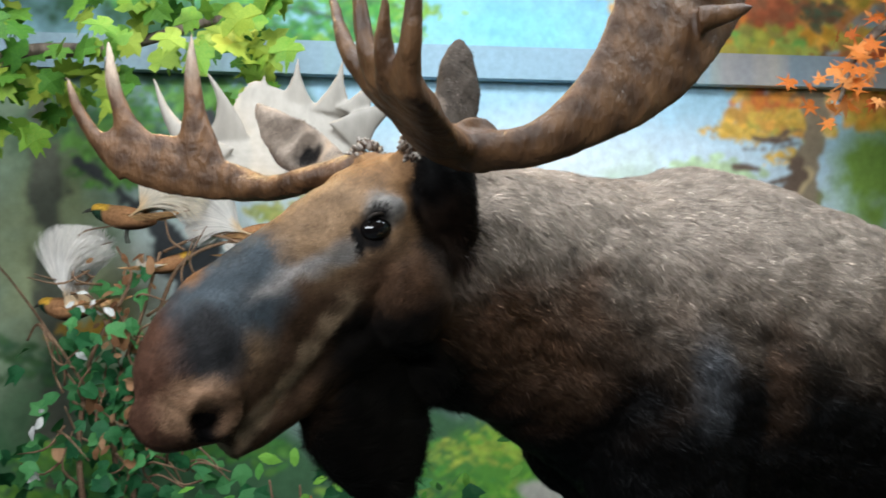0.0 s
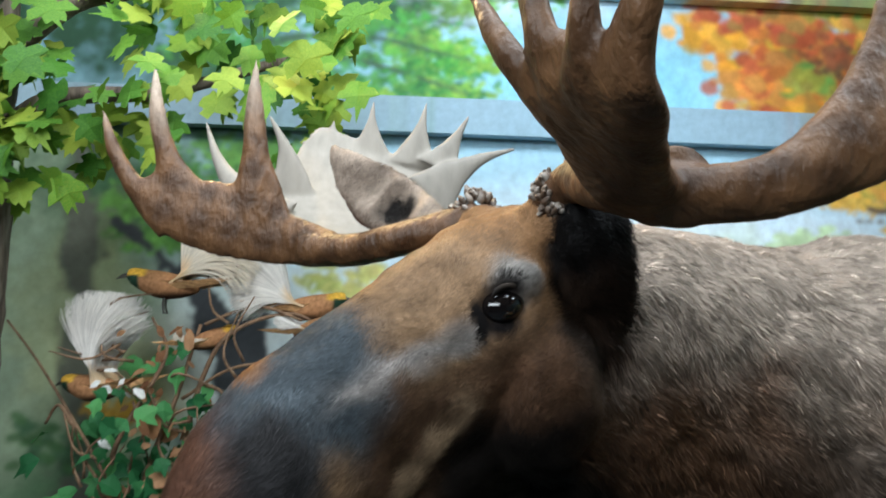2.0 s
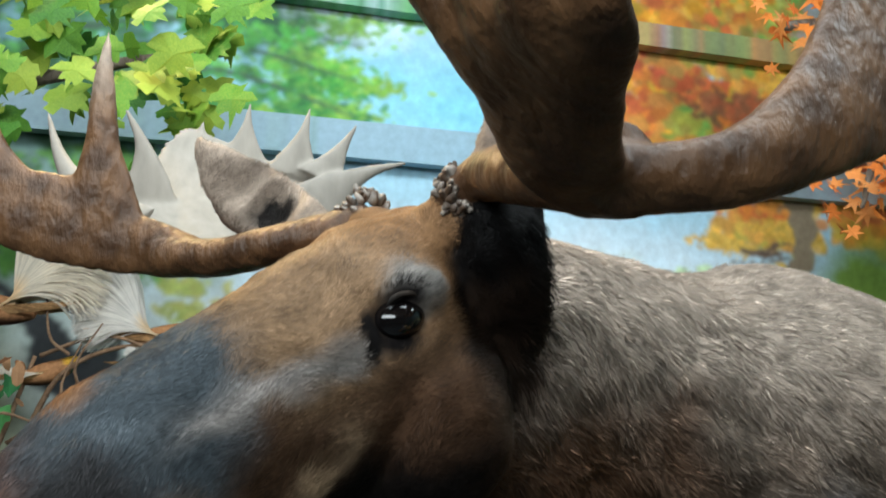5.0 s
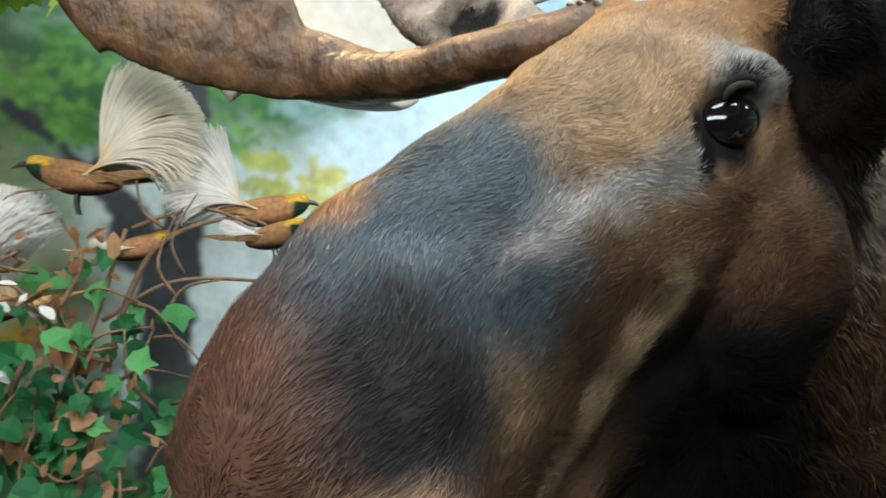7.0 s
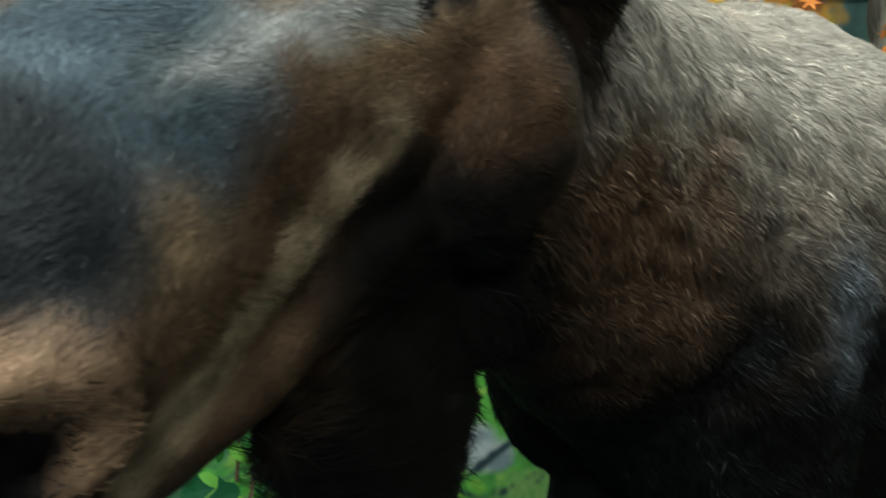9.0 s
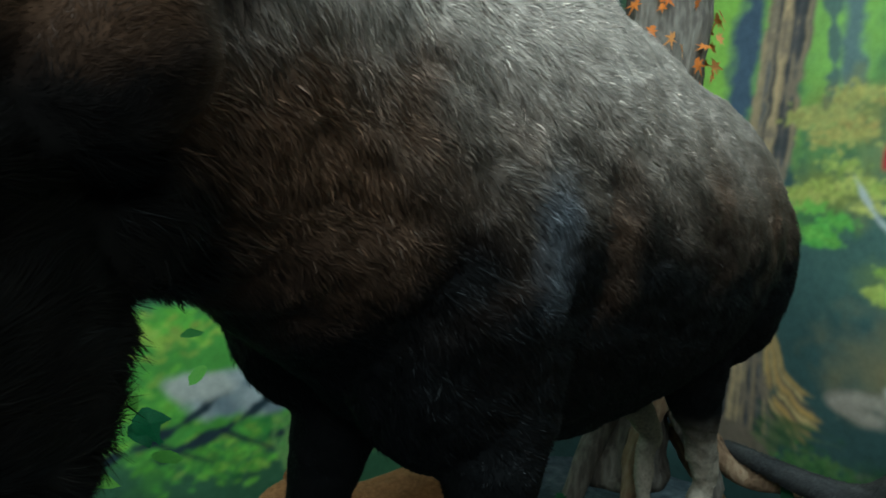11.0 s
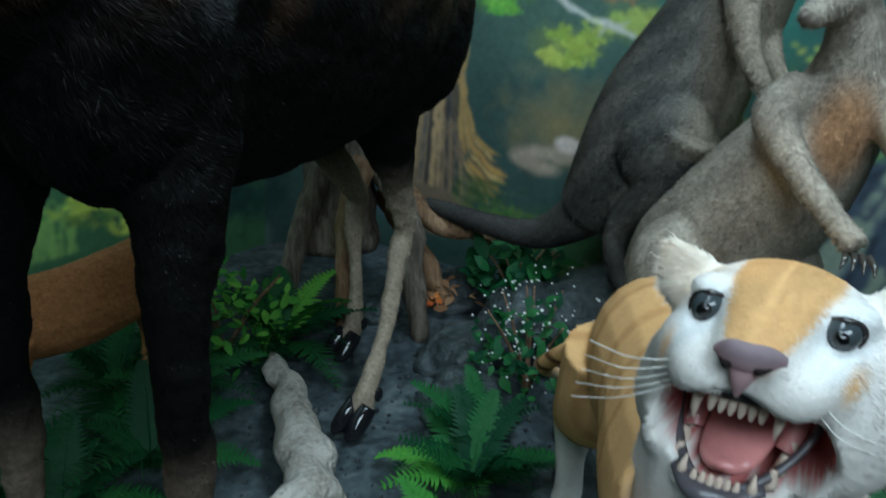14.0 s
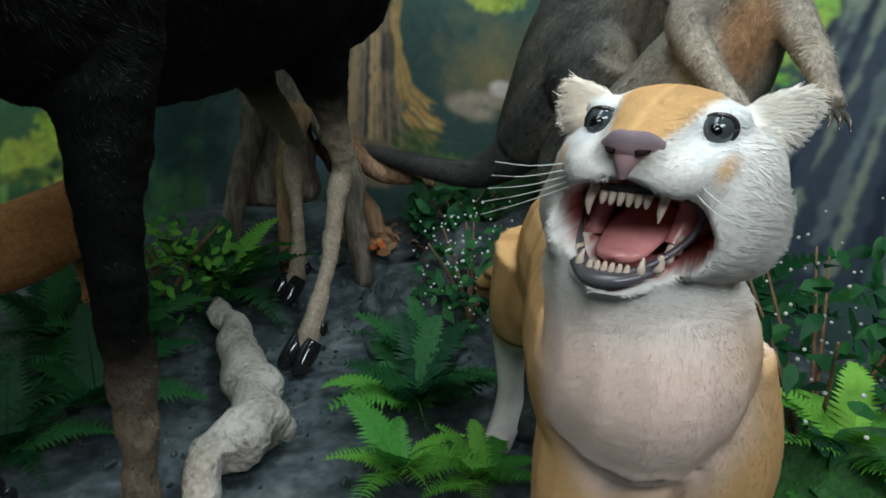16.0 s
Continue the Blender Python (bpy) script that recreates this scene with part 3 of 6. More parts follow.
    for ax in (0, 1):
        canvas[:] = 0.5 * canvas + 0.25 * np.roll(canvas, 1, ax) + 0.25 * np.roll(canvas, -1, ax)
    canvas[:] = np.clip(canvas * (1 + 0.10 * N3 + 0.10 * N4 + 0.05 * N2)[..., None], 0.008, 0.95)


paint_mural()


def mural_colour(s, z):
    i = np.clip((np.asarray(s) / PX).astype(int), 0, CW - 1)
    j = np.clip((np.asarray(z) / PX).astype(int), 0, CH - 1)
    return canvas[j, i]


def sheet(name, pos, col, mat, nu, nv):
    me = bpy.data.meshes.new(name)
    idx = np.arange(nu * nv).reshape(nv, nu)
    f = np.stack([idx[:-1, :-1], idx[:-1, 1:], idx[1:, 1:], idx[1:, :-1]], -1).reshape(-1, 4)
    me.from_pydata(pos.reshape(-1, 3).tolist(), [], f.tolist())
    me.materials.append(mat)
    if col is not None:
        at = me.attributes.new("coat", "FLOAT_COLOR", "POINT")
        at.data.foreach_set("color", np.hstack([col.reshape(-1, 3), np.ones((nu * nv, 1))]).ravel())
    me.polygons.foreach_set("use_smooth", [True] * len(f))
    me.update()
    return new(name, me)


plan = np.array([wall_at(s) for s in np.arange(CW) * PX])
pos = np.zeros((CH, CW, 3))
pos[..., 0], pos[..., 1], pos[..., 2] = plan[None, :, 0], plan[None, :, 1], GZ - 0.05
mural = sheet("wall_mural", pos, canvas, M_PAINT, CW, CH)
tagged(mural, "curved wall painted with a forest mural, sky and trees", "wall", kind="structure")


def wall_rail(name, z0, z1, out, tint, k, label):
    """A square rail along the painted wall, painted over with the mural."""
    ss = np.arange(0, W_S, 0.025)
    prof = [(0.01, z0), (out, z0), (out, z0 + 0.02), (out, z1 - 0.02), (out, z1), (0.01, z1)]
    pp, cc = [], []
    for d, z in prof:
        row = []
        for s in ss:
            a, b = wall_at(s), wall_at(s + 0.01)
            t = Vector((b[0] - a[0], b[1] - a[1])).normalized()
            row.append((a[0] + t.y * d, a[1] - t.x * d, z))
        pp.append(row)
        base = mural_colour(ss, np.full(len(ss), (z0 + z1) / 2 + 0.05))
        cc.append(base * (1 - k) + np.array(tint) * k)
    ob = sheet(name, np.array(pp), np.array(cc), M_PAINT, len(ss), len(prof))
    for p in ob.data.polygons:
        p.use_smooth = False
    return tagged(ob, label, "rail", kind="structure")


wall_rail("trim_rail_low", 2.43, 2.57, 0.07, (0.30, 0.40, 0.48), 0.75, "square wall rail painted slate blue over the mural")
wall_rail("trim_rail_middle", 3.02, 3.12, 0.07, (0.14, 0.28, 0.30), 0.35, "square wall rail painted over with sky and leaves")
wall_rail("trim_rail_top", 3.38, 3.46, 0.08, (0.08, 0.16, 0.12), 0.6, "dark square wall rail under the ribbed ceiling")

# ---- ground, ceiling, closing walls ----
gx = np.linspace(-4.2, 2.9, 240)
gy = np.linspace(-3.2, 3.75, 236)
GXX, GYY = np.meshgrid(gx, gy)


def ground_z(x, y):
    n = noise.noise
    h = 0.035 * n((x * 2.1, y * 2.1, 0.3)) + 0.018 * n((x * 6, y * 6, 1.7)) + 0.01 * n((x * 17, y * 17, 4.1))
    k = max(0.0, min(1.0, (y - 0.35) / 0.3))
    return (h - 0.02) * k - 0.12 * (1 - k)


gz = np.array([[ground_z(x, y) for x in gx] for y in gy])
M_GROUND = mottled("dark_rock_ground", [(0.3, (0.010, 0.014, 0.017)), (0.48, (0.040, 0.052, 0.060)), (0.60, (0.095, 0.115, 0.125)), (0.75, (0.22, 0.23, 0.23))], 4.5, 0.55, 0.9, 0.03, spec=0.5)
ground = sheet("ground", np.stack([GXX, GYY, gz], -1), None, M_GROUND, len(gx), len(gy))
tagged(ground, "dark grey moulded rock ground of the diorama", "ground", kind="structure")
M_PLAIN = mottled("hall_paint", [(0.3, (0.10, 0.11, 0.11)), (0.7, (0.16, 0.17, 0.17))], 1.5, 0.8, 0.1, 0.005)
M_ROOF = mottled("ribbed_roof_paint", [(0.35, (0.015, 0.02, 0.015)), (0.5, (0.07, 0.05, 0.03)), (0.62, (0.22, 0.11, 0.05)), (0.75, (0.05, 0.10, 0.04))], 2.2, 0.5, 0.2, 0.004, stretch=(1, 0.25, 1))


def box_bm(bm, lo, hi):
    g = bmesh.ops.create_cube(bm, size=1, matrix=Matrix.Translation([(a + b) / 2 for a, b in zip(lo, hi)]) @ Matrix.Diagonal([b - a for a, b in zip(lo, hi)] + [1]))
    return g["verts"]


def solid(name, bm, mat, label="", category="", kind="", smooth=False):
    me = to_mesh(bm, name)
    me.materials.append(mat)
    if smooth:
        me.polygons.foreach_set("use_smooth", [True] * len(me.polygons))
    return tagged(new(name, me), label, category, "", kind)


bm = bmesh.new()
box_bm(bm, (-4.3, -3.4, -0.2), (-4.2, 3.9, 3.7))
solid("wall_west", bm, M_PLAIN, "plain grey hall wall", "wall", "structure")
bm = bmesh.new()
box_bm(bm, (-4.2, -3.4, -0.2), (2.9, -3.3, 3.7))
solid("wall_south", bm, M_PLAIN, "plain grey hall wall", "wall", "structure")
bm = bmesh.new()
box_bm(bm, (-4.2, 2.95, -0.2), (-3.2, 3.05, 3.7))
solid("wall_north", bm, M_PLAIN, "plain grey hall wall", "wall", "structure")
bm = bmesh.new()
box_bm(bm, (2.76, -3.3, -0.2), (2.86, -0.75, 3.7))
solid("wall_east", bm, M_PLAIN, "plain grey hall wall", "wall", "structure")
# ribbed ceiling
ss = np.arange(-4.3, 3.1, 0.02)
rib = np.where((ss % 0.16) < 0.07, 0.0, 0.05)
yy = np.linspace(-3.4, 3.9, 30)
cp = np.zeros((len(yy), len(ss), 3))
cp[..., 0], cp[..., 1], cp[..., 2] = ss[None], yy[:, None], 3.58 + rib[None]
roof = sheet("ceiling", cp, None, M_ROOF, len(ss), len(yy))
for p in roof.data.polygons:
    p.use_smooth = False
tagged(roof, "dark ribbed metal ceiling streaked with brown and green", "ceiling", kind="structure")


# ---- moose mount ----
H_O, H_F, H_L = V(-0.14, 1.44, 1.78), V(-0.8, -0.6, 0), V(0.6, -0.8, 0)
B_O, B_B, B_N = V(0.62, 1.97, 0), V(0.95, 0.312, 0), V(0.312, -0.95, 0)


def hd(u, v, w=0.0):
    return H_O + H_F * u + V(0, 0, v) + H_L * w


def bd(s, z, w=0.0):
    return B_O + B_B * s + V(0, 0, z) + B_N * w


def head_uvw(p):
    q = p - np.array(H_O)
    return q @ np.array(H_F), q[:, 2], q @ np.array(H_L)


def body_szw(p):
    q = p - np.array(B_O)
    return q @ np.array(B_B), p[:, 2], q @ np.array(B_N)


def moose_coat(p):
    real = p
    p = p + 0.0035 * np.stack([np.sin(p @ np.array((71.0, 33, 59))) + np.sin(p @ np.array((-131.0, 97, 83))), np.sin(p @ np.array((43.0, -67, 51))) + np.sin(p @ np.array((91.0, 127, -79))), np.sin(p @ np.array((37.0, 61, -73))) + np.sin(p @ np.array((109.0, -89, 119)))], 1) * ((p[:, 2] > 1.2) & (p[:, 0] < 0.2))[:, None]
    u, v, w = head_uvw(p)
    s, z, bw = body_szw(p)
    rng = np.sin(p[:, 0] * 23 + np.sin(p[:, 2] * 17) * 2) * np.sin(p[:, 1] * 19 + p[:, 2] * 13)
    # body: grey-brown back paled by top light, dark brown flank, black belly and legs deepened with shade
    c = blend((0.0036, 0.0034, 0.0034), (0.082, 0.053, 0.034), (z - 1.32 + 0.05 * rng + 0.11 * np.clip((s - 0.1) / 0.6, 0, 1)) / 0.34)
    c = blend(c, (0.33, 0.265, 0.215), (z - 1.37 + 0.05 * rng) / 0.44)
    # blue-grey sheen on the shoulder, put into the coat colour
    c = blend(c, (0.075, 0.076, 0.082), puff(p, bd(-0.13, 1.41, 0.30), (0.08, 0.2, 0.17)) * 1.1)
    c = blend(c, (0.10, 0.055, 0.033), np.clip(np.sin(s * 17 + 1.0), 0, 1) * (s > 0) * np.clip((z - 1.22) / 0.2, 0, 1) * np.clip((1.6 - z) / 0.1, 0, 1) * (0.55 + 0.3 * rng))
    c = blend(c, (0.088, 0.046, 0.026), np.clip((-0.16 - s + 0.08 * rng) / 0.3, 0, 1) * np.clip((z - 1.22 + 0.03 * rng) / 0.34, 0, 1) * np.clip((1.74 - z + 0.05 * rng) / 0.24, 0, 1) * 1.1)
    # legs pale below
    c = blend(c, (0.15, 0.115, 0.085), (0.58 - z) / 0.25)
    hind = (s > 0.7)
    c = blend(c, (0.34, 0.27, 0.20), (0.85 - z) / 0.25 * hind)
    # head
    hm = np.clip((u + 0.12) / 0.1, 0, 1) * (z > 1.1) * (s < -0.2)
    hc = np.broadcast_to(np.array((0.088, 0.05, 0.029)), c.shape)
    hc = blend(hc, (0.28, 0.155, 0.075), puff(p, hd(0.02, 0.05, 0.02), (0.22, 0.22, 0.2)) * 1.7)
    hc = blend(hc, (0.24, 0.15, 0.085), puff(p, hd(0.13, -0.05, 0.05), (0.17, 0.13, 0.15)) * 2.0)
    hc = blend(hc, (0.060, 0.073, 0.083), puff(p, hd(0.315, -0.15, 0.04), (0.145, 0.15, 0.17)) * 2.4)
    # highlight along the cheekbone, coloured in as a pale streak
    ridge_light = np.clip(1 - np.abs(v + 0.083 + (u - 0.08) * 0.45) / 0.032, 0, 1) * np.clip((u - 0.05) / 0.04, 0, 1) * np.clip((0.31 - u) / 0.08, 0, 1) * (w > 0.03)
    hc = blend(hc, (0.30, 0.27, 0.25), ridge_light * 0.95)
    hc = blend(hc, (0.20, 0.125, 0.07), puff(p, hd(0.265, -0.262, 0.085), (0.05, 0.05, 0.06)) * 1.0)
    hc = blend(hc, (0.028, 0.027, 0.028), puff(p, hd(0.345, -0.245, 0.08), (0.09, 0.07, 0.09)) * 1.8)
    hc = blend(hc, (0.11, 0.053, 0.034), np.clip((u - 0.36) / 0.06, 0, 1) * (v < -0.16))
    hc = blend(hc, (0.34, 0.20, 0.12), puff(p, hd(0.36, -0.34, 0.08), (0.08, 0.09, 0.06)) * 1.8)
    # dark jaw and lower cheek, blackened further for the missing light
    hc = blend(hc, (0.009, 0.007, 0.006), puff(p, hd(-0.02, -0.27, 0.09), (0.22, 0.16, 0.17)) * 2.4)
    d = (v + 0.192) + (u - 0.105) * 1.22 + 0.006 * np.sin(u * 90 + v * 70)
    stripe = np.clip(1 - np.abs(d) / 0.042, 0, 1) * (0.75 + 0.25 * np.sin(u * 61 - v * 83)) * (u > 0.03) * (u < 0.29)
    hc = blend(hc, (0.36, 0.25, 0.155), stripe * 1.3 * np.clip((u - 0.04) / 0.08, 0, 1))
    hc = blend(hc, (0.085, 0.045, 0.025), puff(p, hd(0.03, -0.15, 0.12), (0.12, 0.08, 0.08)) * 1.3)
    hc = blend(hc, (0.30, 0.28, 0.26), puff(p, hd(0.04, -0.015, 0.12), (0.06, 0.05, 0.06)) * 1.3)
    hc = blend(hc, (0.012, 0.01, 0.01), puff(p, hd(0.05, -0.056, 0.115), (0.042, 0.027, 0.05)) * 2.2)
    hc = blend(hc, (0.004, 0.003, 0.003), puff(p, hd(0.352, -0.372, 0.088), (0.035, 0.05, 0.05)) * 2.6)
    # warm rim light on snout crest and brow, painted orange
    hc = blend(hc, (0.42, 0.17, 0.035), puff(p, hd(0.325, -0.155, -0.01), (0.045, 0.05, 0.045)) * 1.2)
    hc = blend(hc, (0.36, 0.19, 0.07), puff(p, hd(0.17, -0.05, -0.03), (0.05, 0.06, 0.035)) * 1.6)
    hc = blend(hc, (0.008, 0.007, 0.007), puff(p, hd(0.085, -0.078, 0.105), (0.022, 0.022, 0.04)) * 2.0)
    c = blend(c, hc, hm)
    ear = (v > 0.10) & (s < -0.4)
    ear = ear | ((w < -0.10) & (v > 0.06) & (u < 0.25) & (s < -0.4))
    rim = np.abs((p[:, 0] + 0.345) * 0.55 + (p[:, 2] - 1.935) * 0.8)
    ec = blend((0.34, 0.27, 0.215), (0.12, 0.085, 0.065), (rim - 0.03) / 0.025)
    # shade inside the ear's hollow, painted near its root
    ec = blend(ec, (0.012, 0.01, 0.009), puff(p, (-0.285, 1.625, 1.885), (0.055, 0.07, 0.03)) * 2.6)
    c = np.where((ear & (w < -0.10))[:, None], ec, c)
    c = np.where((ear & (w > 0.05) & (u < -0.09))[:, None], np.array((0.10, 0.08, 0.065)), c)
    # dark near ear and skin around it, deepened for the antler's shadow
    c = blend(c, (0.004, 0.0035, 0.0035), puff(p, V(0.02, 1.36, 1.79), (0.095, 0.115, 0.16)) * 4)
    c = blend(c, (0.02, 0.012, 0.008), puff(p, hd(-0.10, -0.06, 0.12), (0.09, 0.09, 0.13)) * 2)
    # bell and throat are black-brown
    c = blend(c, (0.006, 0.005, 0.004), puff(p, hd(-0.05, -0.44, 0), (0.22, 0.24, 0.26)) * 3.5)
    return c


def build_moose():
    sk = Skin()
    bm = bmesh.new()
    # barrel, neck
    tube(bm, [bd(-0.47, 1.52), bd(-0.38, 1.50), bd(-0.22, 1.48), bd(0, 1.43), bd(0.3, 1.36), bd(0.6, 1.325), bd(0.9, 1.33), bd(1.1, 1.34), bd(1.2, 1.33)],
         [(0.1, 0.18), (0.2, 0.31), (0.27, 0.40), (0.31, 0.475), (0.335, 0.47), (0.345, 0.425), (0.31, 0.375), (0.24, 0.29), (0.11, 0.14)], side=B_N, seg=28, n=40)
    tube(bm, [hd(0.02, -0.08), hd(-0.10, -0.10), hd(-0.22, -0.13), V(0.16, 1.72, 1.60), V(0.33, 1.84, 1.53), V(0.5, 1.92, 1.48)],
         [(0.10, 0.12), (0.12, 0.18), (0.14, 0.23), (0.19, 0.29), (0.23, 0.35), (0.22, 0.36)], side=(0.5, -0.85, 0), seg=24, n=30)
    ball(bm, bd(0.02, 1.62, 0), (0.28, 0.16, 0.285), seg=20)
    ball(bm, bd(-0.16, 1.32, 0.13), (0.22, 0.16, 0.34), seg=24)
    ball(bm, bd(-0.2, 1.30, -0.16), (0.2, 0.15, 0.3), seg=20)
    ball(bm, bd(0.98, 1.25, 0.14), (0.22, 0.16, 0.3), seg=20)
    ball(bm, bd(0.98, 1.25, -0.14), (0.22, 0.16, 0.3), seg=20)
    # fore legs
    for x, y in ((0.55, 1.72), (0.39, 2.06)):
        tube(bm, [(x + 0.08, y * 0.6 + 0.75, 1.3), (x + 0.03, y * 0.85 + 0.28, 1.02), (x, y, 0.8), (x, y, 0.58), (x + 0.01, y, 0.50), (x + 0.01, y, 0.3), (x, y, 0.13), (x - 0.03, y - 0.01, 0.04)],
             [(0.10, 0.10), (0.092, 0.085), (0.06, 0.058), (0.05, 0.048), (0.05, 0.048), (0.036, 0.035), (0.042, 0.04), (0.05, 0.046)], side=(1, 0, 0), n=30)
    # hind legs
    for (hx, hy), (kx, ky), (fx, fy) in (((1.50, 2.12), (1.69, 2.19), (1.40, 2.08)), ((1.52, 2.45), (1.80, 2.52), (1.72, 2.46))):
        tube(bm, [(hx - 0.08, hy, 1.25), (hx - 0.02, hy, 1.0), (hx + 0.08, hy + 0.03, 0.80), (kx, ky, 0.58), (kx - 0.02, ky, 0.50), ((kx + fx) / 2 + 0.02, (ky + fy) / 2, 0.28), (fx + 0.03, fy, 0.12), (fx, fy, 0.04)],
             [(0.19, 0.12), (0.13, 0.09), (0.066, 0.05), (0.042, 0.034), (0.038, 0.033), (0.027, 0.025), (0.035, 0.032), (0.046, 0.04)], side=(1, 0, 0), n=32)
    # head
    tube(bm, [hd(-0.15, -0.05), hd(-0.08, -0.03), hd(0.02, -0.085), hd(0.105, -0.143), hd(0.19, -0.198), hd(0.268, -0.255), hd(0.328, -0.305), hd(0.375, -0.345), hd(0.395, -0.36)],
         [(0.07, 0.08), (0.11, 0.13), (0.118, 0.14), (0.097, 0.137), (0.083, 0.135), (0.083, 0.137), (0.088, 0.12), (0.08, 0.085), (0.05, 0.05)], side=H_L, seg=26, n=40)
    tube(bm, [hd(-0.10, -0.14), hd(0.02, -0.24), hd(0.12, -0.31), hd(0.22, -0.38), hd(0.29, -0.415)], [(0.085, 0.1), (0.075, 0.085), (0.06, 0.06), (0.055, 0.045), (0.05, 0.03)], side=H_L)
    ball(bm, hd(0.365, -0.36, 0.0), (0.07, 0.075, 0.055), seg=16)
    for w in (-1, 1):
        ball(bm, hd(0.335, -0.335, 0.06 * w), (0.055, 0.05, 0.06), seg=14)
        ball(bm, hd(0.03, -0.025, 0.085 * w), (0.05, 0.045, 0.03), seg=14)
        ball(bm, hd(-0.05, 0.06, 0.07 * w), (0.045, 0.045, 0.045), seg=14)
        ball(bm, hd(-0.12, 0.03, 0.09 * w), (0.055, 0.055, 0.06), seg=14)
        ball(bm, hd(-0.03, -0.16, 0.075 * w), (0.09, 0.07, 0.12), seg=16)
    # bell under the throat
    tube(bm, [hd(0.04, -0.26), hd(0.025, -0.36), hd(-0.01, -0.46), hd(-0.035, -0.54), hd(-0.045, -0.60)], [(0.05, 0.115), (0.05, 0.13), (0.048, 0.115), (0.035, 0.075), (0.012, 0.02)], side=H_L)
    ball(bm, V(0.03, 1.63, 1.50), (0.14, 0.13, 0.155), seg=18)
    ball(bm, V(0.14, 1.70, 1.45), (0.15, 0.14, 0.15), seg=18)
    ball(bm, V(-0.05, 1.52, 1.50), (0.10, 0.09, 0.12), seg=16)
    # ears
    tube(bm, [V(-0.20, 1.56, 1.845), V(-0.255, 1.60, 1.872), V(-0.305, 1.635, 1.905), V(-0.345, 1.66, 1.935), V(-0.395, 1.68, 1.985), V(-0.421, 1.69, 2.014)], [(0.03, 0.035), (0.046, 0.026), (0.058, 0.022), (0.054, 0.020), (0.026, 0.016), (0.007, 0.008)], side=(0.55, 0, 0.8))
    tube(bm, [hd(-0.12, -0.08, 0.06), hd(-0.13, -0.055, 0.11), V(0.012, 1.385, 1.775), V(0.006, 1.38, 1.84), V(0.008, 1.42, 1.91), hd(-0.135, 0.20, 0.10), hd(-0.14, 0.28, 0.10), hd(-0.14, 0.315, 0.10)], [(0.025, 0.028), (0.034, 0.028), (0.05, 0.028), (0.056, 0.026), (0.052, 0.024), (0.048, 0.022), (0.032, 0.018), (0.01, 0.01)], side=(0.9, 0.3, 0))
    v, f = fused(bm, 0.0085, 5)
    # dents: nostril and eye sockets
    for w in (-1, 1):
        k = puff(v, hd(0.345, -0.36, 0.108 * w), (0.045, 0.045, 0.045)) * 1.6
        v = v - np.clip(k, 0, 1)[:, None] * 0.035 * np.array(H_L) * w
        k = puff(v, hd(0.05, -0.052, 0.118 * w), (0.045, 0.045, 0.035)) * 1.5
        v = v - np.clip(k, 0, 1)[:, None] * 0.012 * np.array(H_L) * w
    hollow = np.maximum(puff(v, (-0.30, 1.61, 1.895), (0.07, 0.06, 0.05)), puff(v, (-0.35, 1.64, 1.93), (0.06, 0.05, 0.055)) * 0.8)
    v = v + np.array((0.25, 0.9, -0.1)) * (np.clip(hollow * 1.5, 0, 1) * 0.026)[:, None]
    u0 = head_uvw(v)[0]
    lump = np.array([noise.noise(Vector(p) * 13) + 0.5 * noise.noise(Vector(p) * 31) for p in v]) * np.where((u0 > -0.1) & (v[:, 2] > 1.2), 0.006, 0.008)
    v = v + normals_of(v, f)[0] * lump[:, None]
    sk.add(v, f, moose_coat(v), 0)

    def comb(p):
        u, vv, w = head_uvw(p)
        s, z, bw = body_szw(p)
        body = np.array(B_B)[None] * 0.8 + np.array((0, 0, -0.75))[None]
        hair_h = -np.array(H_F)[None] * 0.75 + np.array((0, 0, 0.5))[None]
        k = np.clip((u + 0.12) / 0.12, 0, 1)[:, None] * (z > 1.25)[:, None]
        return body * (1 - k) + hair_h * k + np.array(B_B)[None] * ((z > 1.75) * (s > -0.1))[:, None] * 0.8

    def length(p):
        u, vv, w = head_uvw(p)
        s, z, bw = body_szw(p)
        ln = np.where((u > -0.08) & (z > 1.25) & (s < -0.2), 0.013, 0.026)
        ln = np.where((z > 1.86) & (s < -0.4), 0.01, ln)
        ln = np.where(np.linalg.norm(p - np.array(hd(-0.06, -0.45)), axis=1) < 0.22, 0.045, ln)
        return np.where(z < 1.05, 0.012, ln)

    def weight(p):
        u, vv, w = head_uvw(p)
        s, z, bw = body_szw(p)
        return np.where((u > -0.1) & (z > 1.2) & (s < -0.2), 3.2, 1.0) * np.where(z < 0.9, 0.4, 1.0) * np.where(bw < -0.05, 0.35, 1.0)

    def on_head(p):
        u, vv, w = head_uvw(p)
        s, z, bw = body_szw(p)
        eye = np.minimum(np.linalg.norm(p - np.array(hd(0.045, -0.052, 0.11)), axis=1), np.linalg.norm(p - np.array(hd(0.075, -0.07, 0.10)), axis=1))
        return ((u > -0.1) & (z > 1.2) & (s < -0.2)), eye > 0.03
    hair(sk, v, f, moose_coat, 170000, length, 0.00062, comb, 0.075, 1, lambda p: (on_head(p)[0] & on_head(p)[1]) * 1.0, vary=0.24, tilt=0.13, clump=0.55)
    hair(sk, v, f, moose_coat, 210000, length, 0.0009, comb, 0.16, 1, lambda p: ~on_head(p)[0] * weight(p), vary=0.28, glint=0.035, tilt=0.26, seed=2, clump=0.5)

    # antlers
    def bone(p):
        n = np.sin(p @ np.array((61.0, 47, 39))) * np.sin(p @ np.array((-33.0, 52, 71)))
